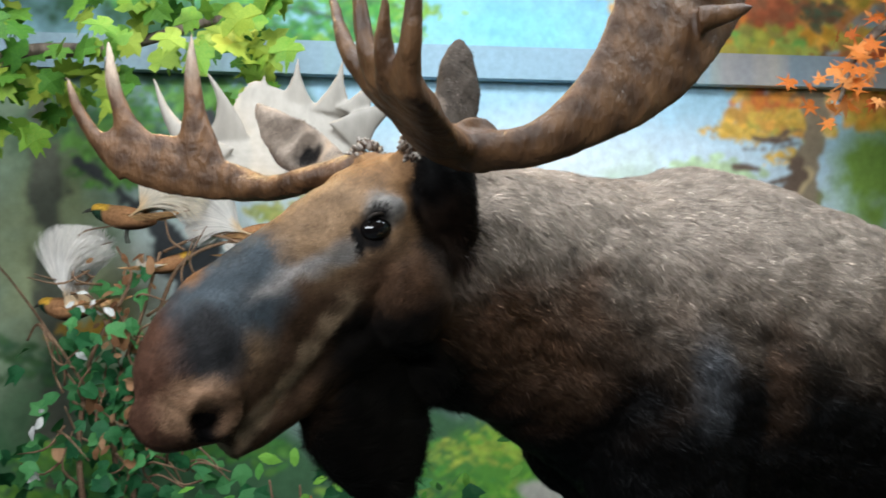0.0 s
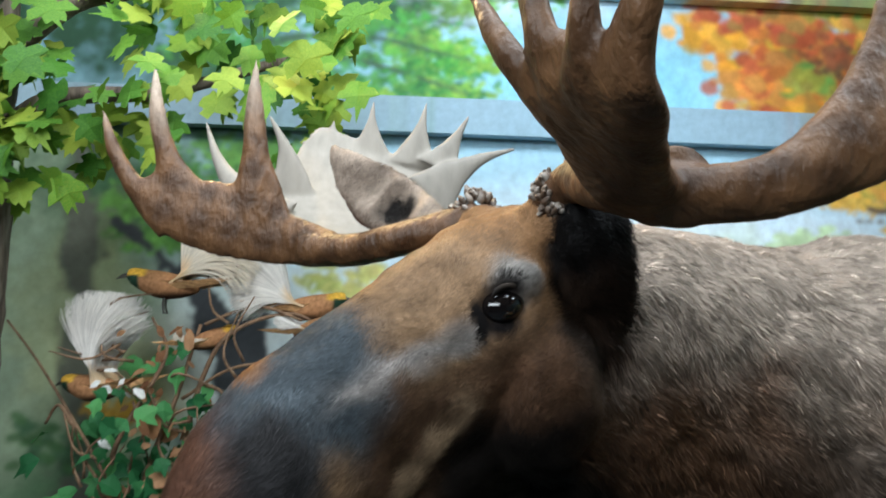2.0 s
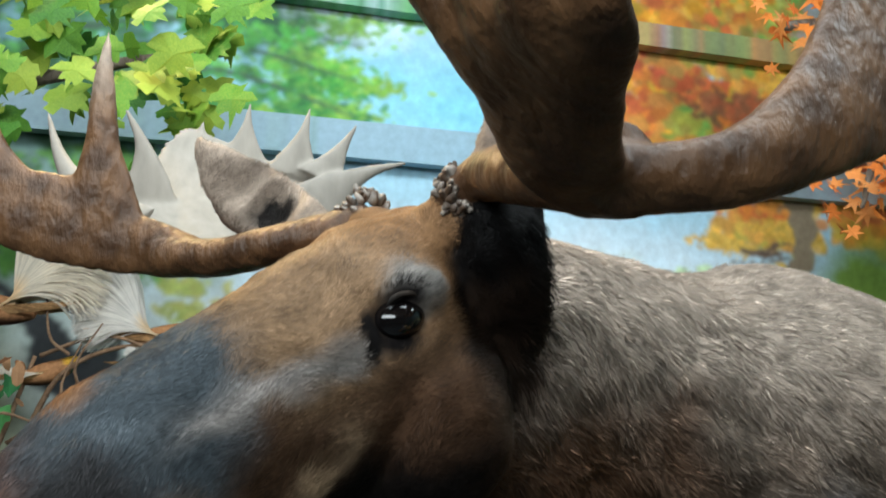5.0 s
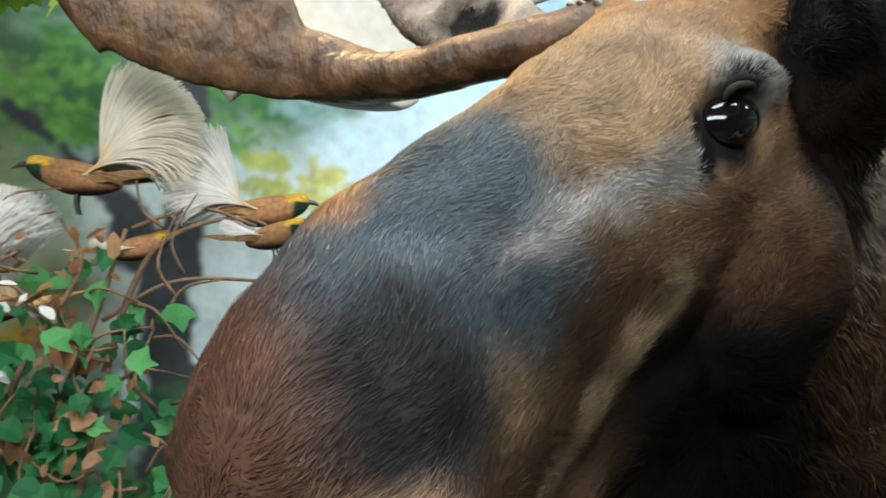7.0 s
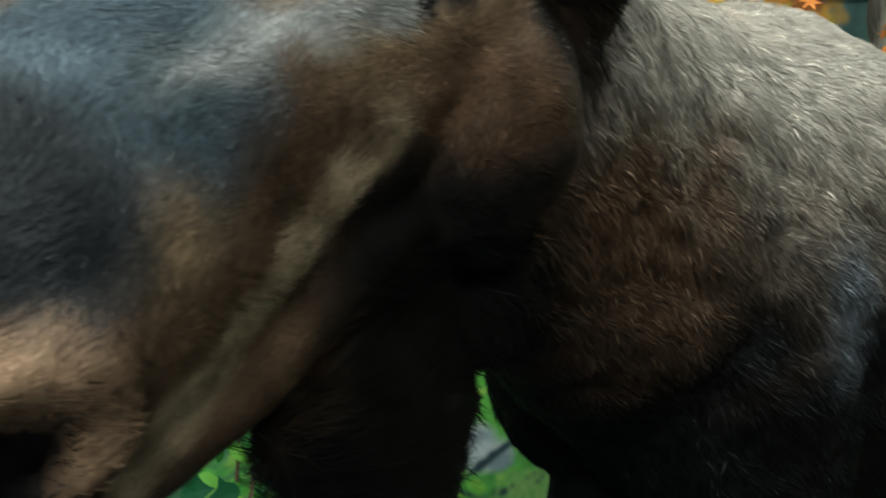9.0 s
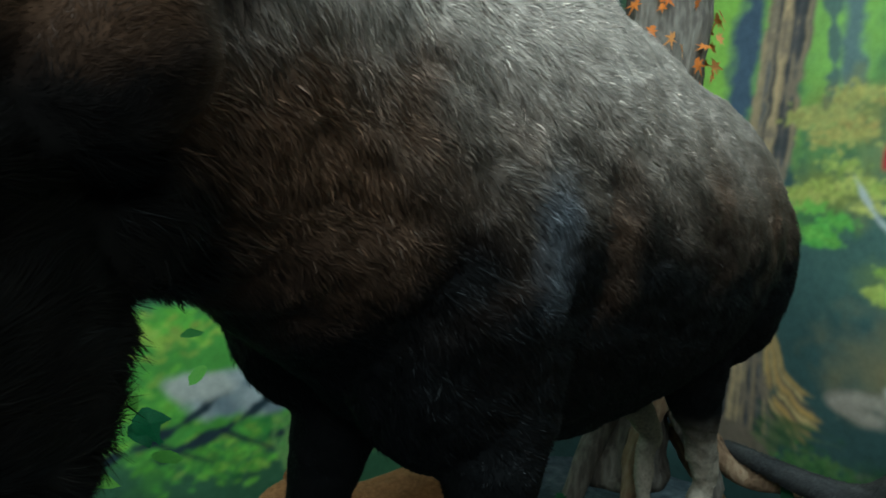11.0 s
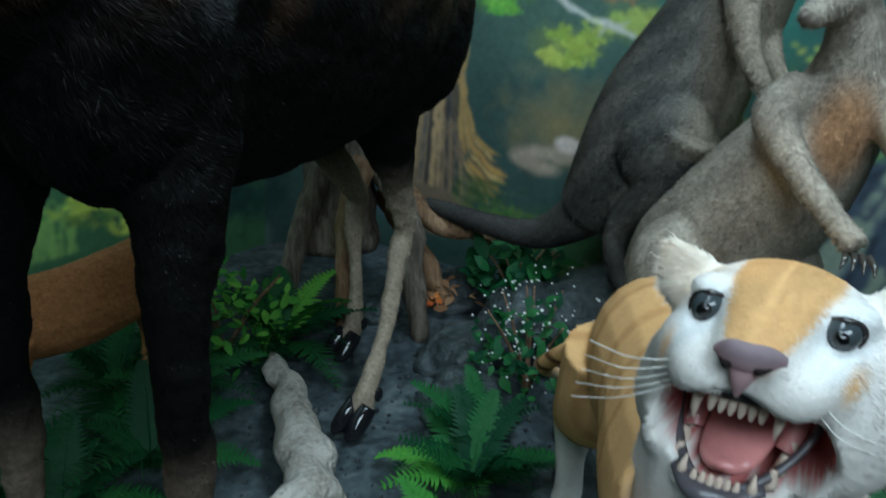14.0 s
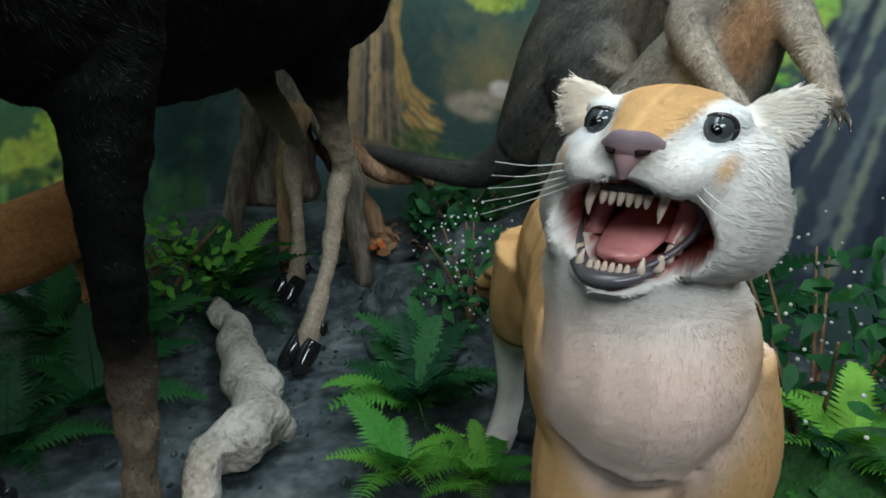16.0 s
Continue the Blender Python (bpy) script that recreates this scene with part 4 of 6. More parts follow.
        # far: the rear palm blends to an even pale grey
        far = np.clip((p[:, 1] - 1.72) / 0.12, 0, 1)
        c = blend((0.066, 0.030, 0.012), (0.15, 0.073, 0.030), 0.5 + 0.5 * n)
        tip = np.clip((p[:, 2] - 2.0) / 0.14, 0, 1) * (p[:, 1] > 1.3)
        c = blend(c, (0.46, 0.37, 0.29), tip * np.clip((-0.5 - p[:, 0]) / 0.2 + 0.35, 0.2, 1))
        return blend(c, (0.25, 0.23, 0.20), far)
    bm = bmesh.new()
    up = V(0, 0, 1)
    # near antler: beam out of the brow, brow palm forward, main palm outward
    tube(bm, [hd(-0.05, 0.08, 0.07), hd(-0.05, 0.115, 0.13), V(-0.01, 1.27, 1.875), V(0.03, 1.18, 1.85), V(0.05, 1.12, 1.845)], [0.036, 0.032, 0.032, 0.036, 0.045], n=16)
    tube(bm, [V(0.03, 1.16, 1.842), V(-0.005, 1.11, 1.848), V(-0.035, 1.05, 1.872), V(-0.06, 0.985, 1.908), V(-0.072, 0.955, 1.932)], [(0.042, 0.032), (0.055, 0.027), (0.066, 0.021), (0.078, 0.016), (0.070, 0.011)], side=(0.42, -0.9, -0.1), n=20)

    def tine(a, b, c, r):
        """A tine that grows out of a broad root."""
        a, b, c = V(*a), V(*b), V(*c)
        tube(bm, [a, a.lerp(b, 0.45), b, b.lerp(c, 0.55), c], [r * 1.7, r * 1.3, r, r * 0.72, 0.003], n=16)

    def web(a, c, wide, thin, side, bow=0.0):
        """A point of a palm: a flat broad root that narrows fast to a thin tip."""
        a, c = V(*a), V(*c)
        d = c - a
        pts = [a + d * q + V(*side) * (bow * 4 * q * (1 - q)) for q in (0, 0.25, 0.45, 0.7, 1)]
        tube(bm, pts, [(wide, thin), (wide * 0.66, thin), (wide * 0.40, thin), (thin * 1.05, thin * 0.85), (0.004, 0.004)], side=side, n=20)
    fan = (0.42, -0.9, -0.1)

    def blade(pts, wide):
        """A tine that starts narrow inside the palm, spreads into it and runs out to a point."""
        tube(bm, pts, [(0.02, 0.016), (wide, 0.016), (wide * 0.62, 0.0145), (wide * 0.42, 0.013), (0.003, 0.003)], side=fan, n=24)
    blade([V(-0.02, 1.09, 1.858), V(-0.075, 1.055, 1.895), V(-0.108, 1.05, 1.93), V(-0.142, 1.075, 1.99), V(-0.182, 1.18, 2.125)], 0.034)
    blade([V(-0.02, 1.06, 1.860), V(-0.070, 1.01, 1.895), V(-0.093, 1.0, 1.93), V(-0.108, 1.005, 1.99), V(-0.126, 1.03, 2.14)], 0.040)
    blade([V(-0.02, 1.03, 1.860), V(-0.062, 0.965, 1.892), V(-0.073, 0.94, 1.922), V(-0.073, 0.925, 1.952), V(-0.069, 0.905, 2.002)], 0.030)
    blade([V(-0.01, 1.03, 1.855), V(-0.040, 0.945, 1.880), V(-0.042, 0.908, 1.91), V(-0.036, 0.88, 1.955), V(-0.026, 0.85, 2.09)], 0.042)
    tube(bm, [V(0.02, 1.15, 1.84), V(0.118, 1.10, 1.838), V(0.20, 1.10, 1.878), V(0.28, 1.12, 1.945), V(0.34, 1.14, 2.03), V(0.38, 1.17, 2.14), V(0.385, 1.2, 2.25)],
         [(0.036, 0.03), (0.032, 0.026), (0.046, 0.024), (0.073, 0.02), (0.096, 0.017), (0.118, 0.014), (0.09, 0.01)], side=(0.75, 0.1, -0.6), n=30)
    for a, b, c in (((0.38, 1.12, 2.03), (0.42, 1.105, 2.036), (0.455, 1.10, 2.045)), ((0.42, 1.15, 2.1), (0.48, 1.14, 2.13), (0.53, 1.13, 2.2)), ((0.43, 1.17, 2.2), (0.48, 1.17, 2.26), (0.52, 1.16, 2.34)),
                    ((0.38, 1.19, 2.26), (0.40, 1.19, 2.34), (0.41, 1.18, 2.42)), ((0.31, 1.17, 2.22), (0.29, 1.17, 2.30), (0.27, 1.16, 2.38))):
        tine(a, b, c, 0.014)
    # far antler
    tube(bm, [hd(-0.05, 0.08, -0.08), V(-0.27, 1.56, 1.835), V(-0.36, 1.61, 1.82), V(-0.45, 1.66, 1.825)], [0.036, 0.029, 0.028, 0.032], n=14)
    tube(bm, [V(-0.40, 1.64, 1.825), V(-0.50, 1.67, 1.845), V(-0.60, 1.67, 1.875), V(-0.69, 1.67, 1.90), V(-0.75, 1.67, 1.94)], [(0.03, 0.022), (0.05, 0.018), (0.066, 0.016), (0.055, 0.015), (0.026, 0.014)], side=up, n=20)
    web((-0.69, 1.67, 1.875), (-0.832, 1.665, 2.074), 0.046, 0.0135, (0.75, 0, 0.66), -0.028)
    web((-0.655, 1.67, 1.885), (-0.741, 1.67, 2.154), 0.052, 0.0150, (1, 0, 0.3), -0.022)
    web((-0.535, 1.67, 1.865), (-0.558, 1.67, 2.174), 0.062, 0.0170, (1, 0, 0), -0.006)
    tube(bm, [V(-0.40, 1.64, 1.83), V(-0.43, 1.72, 1.832), V(-0.45, 1.80, 1.84)], [(0.032, 0.026), (0.05, 0.02), (0.07, 0.017)], side=(1, 0.15, -0.1), n=8)
    near_bm, bm = bm, bmesh.new()
    tube(bm, [V(-0.44, 1.76, 1.834), V(-0.46, 1.86, 1.85), V(-0.465, 1.95, 1.885), V(-0.45, 2.04, 1.965), V(-0.41, 2.10, 2.045), V(-0.385, 2.13, 2.11)], [(0.06, 0.018), (0.105, 0.016), (0.135, 0.015), (0.165, 0.013), (0.185, 0.011), (0.165, 0.009)], side=(1, 0.15, -0.1), n=28)
    across = (1, 0.1, 0)
    web((-0.50, 2.11, 2.07), (-0.503, 2.12, 2.18), 0.06, 0.010, across)
    web((-0.415, 2.12, 2.08), (-0.408, 2.12, 2.228), 0.065, 0.010, across)
    web((-0.31, 2.12, 2.07), (-0.280, 2.12, 2.226), 0.065, 0.010, across)
    web((-0.25, 2.11, 2.06), (-0.178, 2.12, 2.195), 0.055, 0.010, (0.9, 0.1, -0.45))
    web((-0.27, 2.09, 1.99), (-0.066, 2.12, 2.116), 0.07, 0.012, (0.5, 0.1, -0.85), -0.02)
    web((-0.58, 2.02, 1.97), (-0.625, 2.0, 2.158), 0.07, 0.012, across, 0.02)
    web((-0.58, 1.95, 1.90), (-0.787, 2.05, 2.155), 0.07, 0.013, (0.8, 0, 0.6), -0.03)
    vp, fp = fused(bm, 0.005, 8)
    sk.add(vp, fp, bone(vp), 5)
    bm = near_bm
    va, fa = fused(bm, 0.005, 13)
    vn = normals_of(va, fa)[0]
    groove = np.array([noise.noise(Vector((p[0] * 26, p[1] * 26, p[2] * 9))) + 0.6 * noise.noise(Vector((p[0] * 70, p[1] * 70, p[2] * 26))) for p in va])
    va = va + vn * groove[:, None] * 0.0018
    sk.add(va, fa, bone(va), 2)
    # burrs: rough, knobbly collars
    bm = bmesh.new()
    rb = random.Random(4)
    for w in (-1, 1):
        c0 = hd(-0.05, 0.095, 0.095 * w)
        ax = (hd(-0.05, 0.115, 0.13 * w) - hd(-0.05, 0.08, 0.07 * w)).normalized()
        o = ax.orthogonal().normalized()
        for k in range(90):
            q = rb.uniform(0, 2 * math.pi)
            r = o * math.cos(q) + ax.cross(o) * math.sin(q)
            a = c0 + r * 0.026 + ax * rb.uniform(-0.012, 0.014)
            tube(bm, [a, a + r * 0.009 + ax * rb.uniform(-0.004, 0.006), a + r * rb.uniform(0.010, 0.017) + ax * rb.uniform(-0.006, 0.010)], [rb.uniform(0.004, 0.007), rb.uniform(0.004, 0.006), 0.0025], n=6, seg=7)
    sk.add_bm(bm, lambda p: blend((0.12, 0.08, 0.055), (0.36, 0.32, 0.28), 0.4 + 0.6 * np.sin(p @ np.array((310.0, 270, 190)))), 2)
    # eyes with lids, hooves
    bm = bmesh.new()
    for w in (-1, 1):
        ball(bm, hd(0.046, -0.054, 0.0925 * w), (0.033, 0.0235, 0.0285), Matrix((H_F, V(0, 0, 1), H_L)).transposed() @ Euler((0, 0, -0.35)).to_matrix(), seg=28)
    sk.add_bm(bm, (0.006, 0.005, 0.005), 3)
    bm = bmesh.new()
    for w in (-1, 1):
        ring = lambda q, r, o: hd(0.045 + r * math.cos(q), -0.052 + 0.78 * r * math.sin(q) + o, (0.1165 - 0.008 * abs(math.cos(q))) * w)
        tube(bm, [ring(q, 0.029, 0.002) for q in np.linspace(0.35, math.pi - 0.2, 9)], [0.0015] + [0.0034] * 7 + [0.0015], seg=10, n=30)
    sk.add_bm(bm, lambda p: blend((0.014, 0.012, 0.011), (0.05, 0.04, 0.033), (p[:, 2] - 1.742) / 0.012), 0)
    bm = bmesh.new()
    for fx, fy in ((0.52, 1.71), (0.36, 2.05), (1.37, 2.07), (1.69, 2.45)):
        for w in (-0.028, 0.028):
            tube(bm, [(fx + 0.03, fy + w, 0.075), (fx, fy + w, 0.045), (fx - 0.045, fy + w * 1.1, 0.012), (fx - 0.07, fy + w, 0.004)], [(0.026, 0.03), (0.03, 0.036), (0.027, 0.022), (0.008, 0.008)], side=(0, 1, 0), n=10, seg=12)
        for w in (-0.025, 0.025):
            ball(bm, (fx + 0.075, fy + w, 0.10), (0.018, 0.012, 0.026), seg=8)
    sk.add_bm(bm, (0.012, 0.012, 0.014), 3)
    return sk.finish("moose_mount", [M_SKIN, M_FUR, M_ANTLER, M_GLOSS, M_WET, M_PALM], (0.9, 2.0, 0.0), "life-size brown bull moose mount with broad palmed antlers", "animal mount")


build_moose()


# ---- tiger mount ----
T_O, T_F, T_L = V(0.624, 0.807, 1.10), V(-0.997, -0.07, 0), V(0.07, -0.994, 0.09)


def tg(u, v, w=0.0):
    return T_O + T_F * u + V(0, 0, v) + T_L * w


def tiger_uvw(p):
    q = p - np.array(T_O)
    return q @ np.array(T_F), q[:, 2], q @ np.array(T_L)


def tiger_coat(p):
    u, v, w = tiger_uvw(p)
    wav = 0.012 * np.sin(p[:, 0] * 40) * np.sin(p[:, 2] * 33)
    gold, white = np.array((0.60, 0.36, 0.155)), np.array((0.72, 0.675, 0.63))
    c = np.broadcast_to(gold, p.shape).copy()
    # pale rings on the flank
    s = (p[:, 0] - 0.7) * 0.7 + (p[:, 1] - 0.77) * 0.7
    c = blend(c, (0.34, 0.16, 0.05), np.clip(np.sin(s * 52 + np.sin(p[:, 2] * 21)) - 0.45, 0, 1) * (s > 0.25) * 0.9)
    # white chest bib
    bib = 1.15 - np.hypot(w / 0.125, (p[:, 2] - 0.80) / 0.24) + wav * 6
    c = blend(c, (0.86, 0.65, 0.55), bib * 2.2 * (s < 0.12))
    # white hind foot and belly
    c = blend(c, white, (0.33 - p[:, 2]) / 0.06 * (s > 0.4))
    c = blend(c, (0.12, 0.06, 0.03), np.clip(np.sin(p[:, 2] * 110), 0, 1) * (np.abs(p[:, 2] - 0.38) < 0.06) * (s > 0.4))
    # face
    head = (v > -0.25) & (u > -0.2)
    hc = np.broadcast_to(white, p.shape).copy()
    top = 1.0 - np.hypot(w / (0.034 + 0.9 * np.clip(v, 0, 0.06)), (v - 0.035) / 0.058)
    hc = blend(hc, gold, top * 4 + wav * 8)
    hc = blend(hc, gold, ((np.abs(w) - 0.10) * 22) * np.clip((v + 0.075) / 0.03, 0, 1) * (u < -0.0) * np.clip(np.sin(v * 230 + w * 140), 0, 1) * 0.45 + wav * 3)
    for k in (-1, 1):
        hc = blend(hc, (0.78, 0.77, 0.76), puff(p, tg(0.02, 0.003, 0.064 * k), (0.07, 0.034, 0.042)) * 1.7)
        hc = blend(hc, gold, puff(p, tg(0.03, -0.032, 0.08 * k), (0.05, 0.010, 0.022)) * 1.0)
    hc = blend(hc, (0.72, 0.66, 0.58), puff(p, tg(-0.07, 0.02, -0.125), (0.06, 0.07, 0.05)) * 3)
    hc = blend(hc, (0.72, 0.66, 0.58), puff(p, tg(-0.07, 0.02, 0.13), (0.06, 0.07, 0.06)) * 3)
    k = np.clip((v + 0.25) / 0.08, 0, 1)[:, None]
    return np.where(head[:, None], hc * k + c * (1 - k), c)


def build_tiger():
    sk = Skin()
    bm = bmesh.new()
    # skull, muzzle, jaw, cheeks
    ball(bm, tg(-0.06, -0.055), (0.10, 0.105, 0.088), seg=24)
    ball(bm, tg(-0.04, -0.10), (0.085, 0.11, 0.09), seg=24)
    tube(bm, [tg(-0.06, 0.0), tg(0.0, 0.005), tg(0.045, -0.005), tg(0.075, -0.015)], [(0.075, 0.035), (0.055, 0.03), (0.04, 0.026), (0.03, 0.02)], side=T_L)
    for k in (-1, 1):
        ball(bm, tg(0.036, -0.034, 0.032 * k), (0.044, 0.044, 0.028), seg=18)
        ball(bm, tg(-0.045, -0.10, (0.095 if k > 0 else 0.068) * k), (0.05, 0.045, 0.075), seg=16)
        ball(bm, tg(0.0, -0.045, 0.06 * k), (0.05, 0.04, 0.042), seg=16)
        ball(bm, tg(0.0, -0.10, (0.075 if k > 0 else 0.064) * k), (0.05, 0.022, 0.06), seg=14)
        ball(bm, tg(-0.012, 0.008, 0.058 * k), (0.026, 0.03, 0.018), seg=14)
        ball(bm, tg(-0.03, -0.085, (0.085 if k > 0 else 0.062) * k), (0.07, 0.05, 0.085), seg=16)
        tube(bm, [tg(-0.07, -0.02, 0.085 * k), tg(-0.07, 0.008, 0.112 * k), tg(-0.075, 0.034, 0.134 * k)], [(0.036, 0.016), (0.03, 0.010), (0.008, 0.006)], side=(0.2, 0.2 * k, 0.8))
    ball(bm, tg(0.012, -0.155), (0.05, 0.048, 0.020), seg=16)
    ball(bm, tg(0.02, -0.03), (0.055, 0.06, 0.030), seg=16)
    tube(bm, [tg(-0.05, -0.12), tg(-0.06, -0.2), V(0.70, 0.80, 0.82), V(0.74, 0.83, 0.74)], [(0.10, 0.09), (0.11, 0.10), (0.135, 0.14), (0.14, 0.16)], side=(0.65, -0.75, 0))
    # body
    tube(bm, [V(0.665, 0.765, 0.74), V(0.72, 0.80, 0.74), V(0.88, 0.90, 0.71), V(1.08, 1.01, 0.68), V(1.25, 1.12, 0.67), V(1.37, 1.20, 0.64), V(1.41, 1.23, 0.62)],
         [(0.10, 0.12), (0.145, 0.19), (0.15, 0.18), (0.14, 0.165), (0.145, 0.175), (0.11, 0.14), (0.04, 0.05)], side=(0.72, -0.69, 0), n=36, seg=20)
    for x, y in ((0.70, 0.86), (0.77, 0.70)):
        tube(bm, [(x * 0.5 + 0.38, y * 0.5 + 0.39, 0.78), (x + 0.01, y, 0.64), (x - 0.01, y, 0.45), (x - 0.02, y, 0.22), (x - 0.025, y, 0.06), (x - 0.07, y - 0.01, 0.025)], [0.085, 0.078, 0.058, 0.046, 0.048, 0.042])
    for (x, y), (px, py) in (((1.24, 1.25), (1.44, 1.36)), ((1.34, 1.12), (1.58, 1.16))):
        tube(bm, [(x * 0.6 + 0.5, y * 0.6 + 0.46, 0.66), (x + 0.04, y, 0.5), (px + 0.02, py + 0.02, 0.33), (px + 0.04, py + 0.01, 0.14), (px, py, 0.05), (px - 0.08, py - 0.02, 0.025)], [0.11, 0.095, 0.055, 0.042, 0.042, 0.04])
    tube(bm, [(1.37, 1.27, 0.66), (1.5, 1.4, 0.52), (1.6, 1.56, 0.35), (1.7, 1.55, 0.28)], [0.03, 0.026, 0.024, 0.016])
    v, f = fused(bm, 0.0065, 4)
    u, vv, w = tiger_uvw(v)
    # open mouth: press the skin in behind the lips
    m = np.clip(1.25 - np.hypot(w / 0.064, (vv + 0.098) / 0.048), 0, 1) * (u > -0.06)
    k = np.clip(m * 3.5, 0, 1)
    v = v - np.array(T_F) * (k * np.clip(u + 0.055, 0, 0.2))[:, None]
    inside = k > 0.25
    c = tiger_coat(v)
    c[inside] = np.array((0.55, 0.19, 0.18))
    face_in = np.array([any(inside[i] for i in q) for q in f])
    sk.add(v, f, c, 0)
    sk.m = [2 if a else 0 for a in face_in]
    furf = [q for q, a in zip(f, face_in) if not a]

    def comb(p):
        u, q, w = tiger_uvw(p)
        h = ((q > -0.2) & (u > -0.2))[:, None]
        out = np.array(T_L)[None] * np.sign(w)[:, None] * 0.9 - np.array(T_F)[None] * 0.6 + np.array((0, 0, -0.35))[None]
        return np.where(h, out, np.array((0.35, 0.35, -0.8))[None])

    def length(p):
        u, q, w = tiger_uvw(p)
        h = (q > -0.2) & (u > -0.2)
        ruff = np.clip((np.abs(w) - 0.06) / 0.06, 0, 1) * h * (u < 0.03)
        return np.where(h, 0.006, 0.009) + np.where(q < -0.05, 0.026, 0.012) * ruff

    def weight(p):
        u, q, w = tiger_uvw(p)
        return np.where((q > -0.21) & (u > -0.2), 4.0, 1.0) * np.where(p[:, 2] < 0.5, 0.5, 1.0)
    used = sorted({i for q in furf for i in q})
    remap = {o: i for i, o in enumerate(used)}
    hair(sk, v[used], [tuple(remap[i] for i in q) for q in furf], tiger_coat, 150000, length, 0.0007, comb, 0.10, 1, weight, seed=3, clump=0.3, vary=0.08, tilt=0.06)
    # eyes, nose pad, lips
    bm = bmesh.new()
    for s in (-1, 1):
        ball(bm, tg(0.013, 0.0, 0.060 * s), 0.0165, seg=20)
    sk.add_bm(bm, (0.05, 0.06, 0.065), 3)
    bm = bmesh.new()
    for s in (-1, 1):
        ball(bm, tg(0.0235, 0.001, 0.060 * s), 0.0085, seg=14)
    sk.add_bm(bm, (0.004, 0.004, 0.004), 3)
    bm = bmesh.new()
    for s in (-1, 1):
        ring = [tg(0.0195 - 0.009 * abs(math.cos(q)), 0.0 + 0.0155 * math.sin(q), (0.060 + 0.018 * math.cos(q)) * s) for q in np.linspace(0, 2 * math.pi, 17)]
        tube(bm, ring, [0.0028] * 17, seg=6, n=34)
    sk.add_bm(bm, (0.03, 0.025, 0.025), 2)
    bm = bmesh.new()
    tube(bm, [tg(0.066, -0.006, -0.027), tg(0.076, -0.002, -0.014), tg(0.079, -0.002, 0.0), tg(0.076, -0.002, 0.014), tg(0.066, -0.006, 0.027)], [(0.005, 0.006), (0.011, 0.008), (0.012, 0.009), (0.011, 0.008), (0.005, 0.006)], side=(0, 0, 1))
    tube(bm, [tg(0.077, -0.006), tg(0.077, -0.02), tg(0.075, -0.034)], [(0.016, 0.008), (0.010, 0.008), (0.003, 0.005)], side=T_L)
    sk.add_bm(bm, lambda p: blend((0.40, 0.25, 0.26), (0.20, 0.15, 0.165), (p[:, 2] - 1.088) / 0.015), 0)
    bm = bmesh.new()
    for s in (-1, 1):
        tube(bm, [tg(0.081, -0.003, 0.006 * s), tg(0.0835, -0.008, 0.013 * s), tg(0.078, -0.007, 0.021 * s)], [0.0022, 0.0035, 0.0018], n=8, seg=8)
    sk.add_bm(bm, (0.02, 0.015, 0.015), 0)
    bm = bmesh.new()
    lip = [tg(0.05 - 0.055 * abs(math.cos(q)) ** 2, -0.098 + 0.046 * math.sin(q), 0.064 * math.cos(q)) for q in np.linspace(0, 2 * math.pi, 25)]
    tube(bm, lip, [0.0042] * 25, seg=8, n=60)
    tube(bm, [tg(0.036, -0.142, -0.038), tg(0.054, -0.146, -0.015), tg(0.054, -0.146, 0.015), tg(0.036, -0.142, 0.038)], [(0.005, 0.007), (0.007, 0.008), (0.007, 0.008), (0.005, 0.007)], side=(0, 0, 1))
    sk.add_bm(bm, (0.09, 0.08, 0.09), 2)
    # tongue and teeth
    bm = bmesh.new()
    tube(bm, [tg(-0.05, -0.11), tg(-0.01, -0.122), tg(0.025, -0.132), tg(0.04, -0.130)], [(0.035, 0.016), (0.034, 0.014), (0.026, 0.01), (0.01, 0.006)], side=T_L)
    for s in (-1, 1):
        tube(bm, [tg(-0.03, -0.07, 0.045 * s), tg(-0.02, -0.10, 0.046 * s), tg(0.0, -0.128, 0.042 * s)], [0.012, 0.012, 0.009])
    sk.add_bm(bm, (0.60, 0.24, 0.23), 2)
    bm = bmesh.new()
    for k in range(6):
        w = (k - 2.5) * 0.0088
        tube(bm, [tg(0.052, -0.055, w), tg(0.053, -0.062, w), tg(0.053, -0.068, w)], [0.0046, 0.004, 0.002], n=5, seg=7)
        tube(bm, [tg(0.048, -0.146, w * 0.85), tg(0.049, -0.139, w * 0.85), tg(0.049, -0.132, w * 0.85)], [0.0042, 0.0036, 0.002], n=5, seg=7)
    for s in (-1, 1):
        tube(bm, [tg(0.044, -0.053, 0.036 * s), tg(0.05, -0.068, 0.036 * s), tg(0.046, -0.085, 0.035 * s)], [0.0056, 0.0042, 0.001], n=8, seg=9)
        tube(bm, [tg(0.04, -0.146, 0.031 * s), tg(0.046, -0.135, 0.031 * s), tg(0.044, -0.124, 0.03 * s)], [0.0052, 0.004, 0.001], n=8, seg=9)
        for k in range(3):
            tube(bm, [tg(0.026 - 0.014 * k, -0.055, (0.045 + 0.003 * k) * s), tg(0.028 - 0.014 * k, -0.066 + 0.002 * k, (0.045 + 0.003 * k) * s)], [0.007, 0.0035], n=5, seg=7)
            tube(bm, [tg(0.026 - 0.014 * k, -0.145 + 0.004 * k, (0.041 + 0.003 * k) * s), tg(0.028 - 0.014 * k, -0.128 + 0.006 * k, (0.042 + 0.003 * k) * s)], [0.007, 0.0035], n=5, seg=7)
    sk.add_bm(bm, (0.66, 0.52, 0.42), 2)
    # whiskers
    bm = bmesh.new()
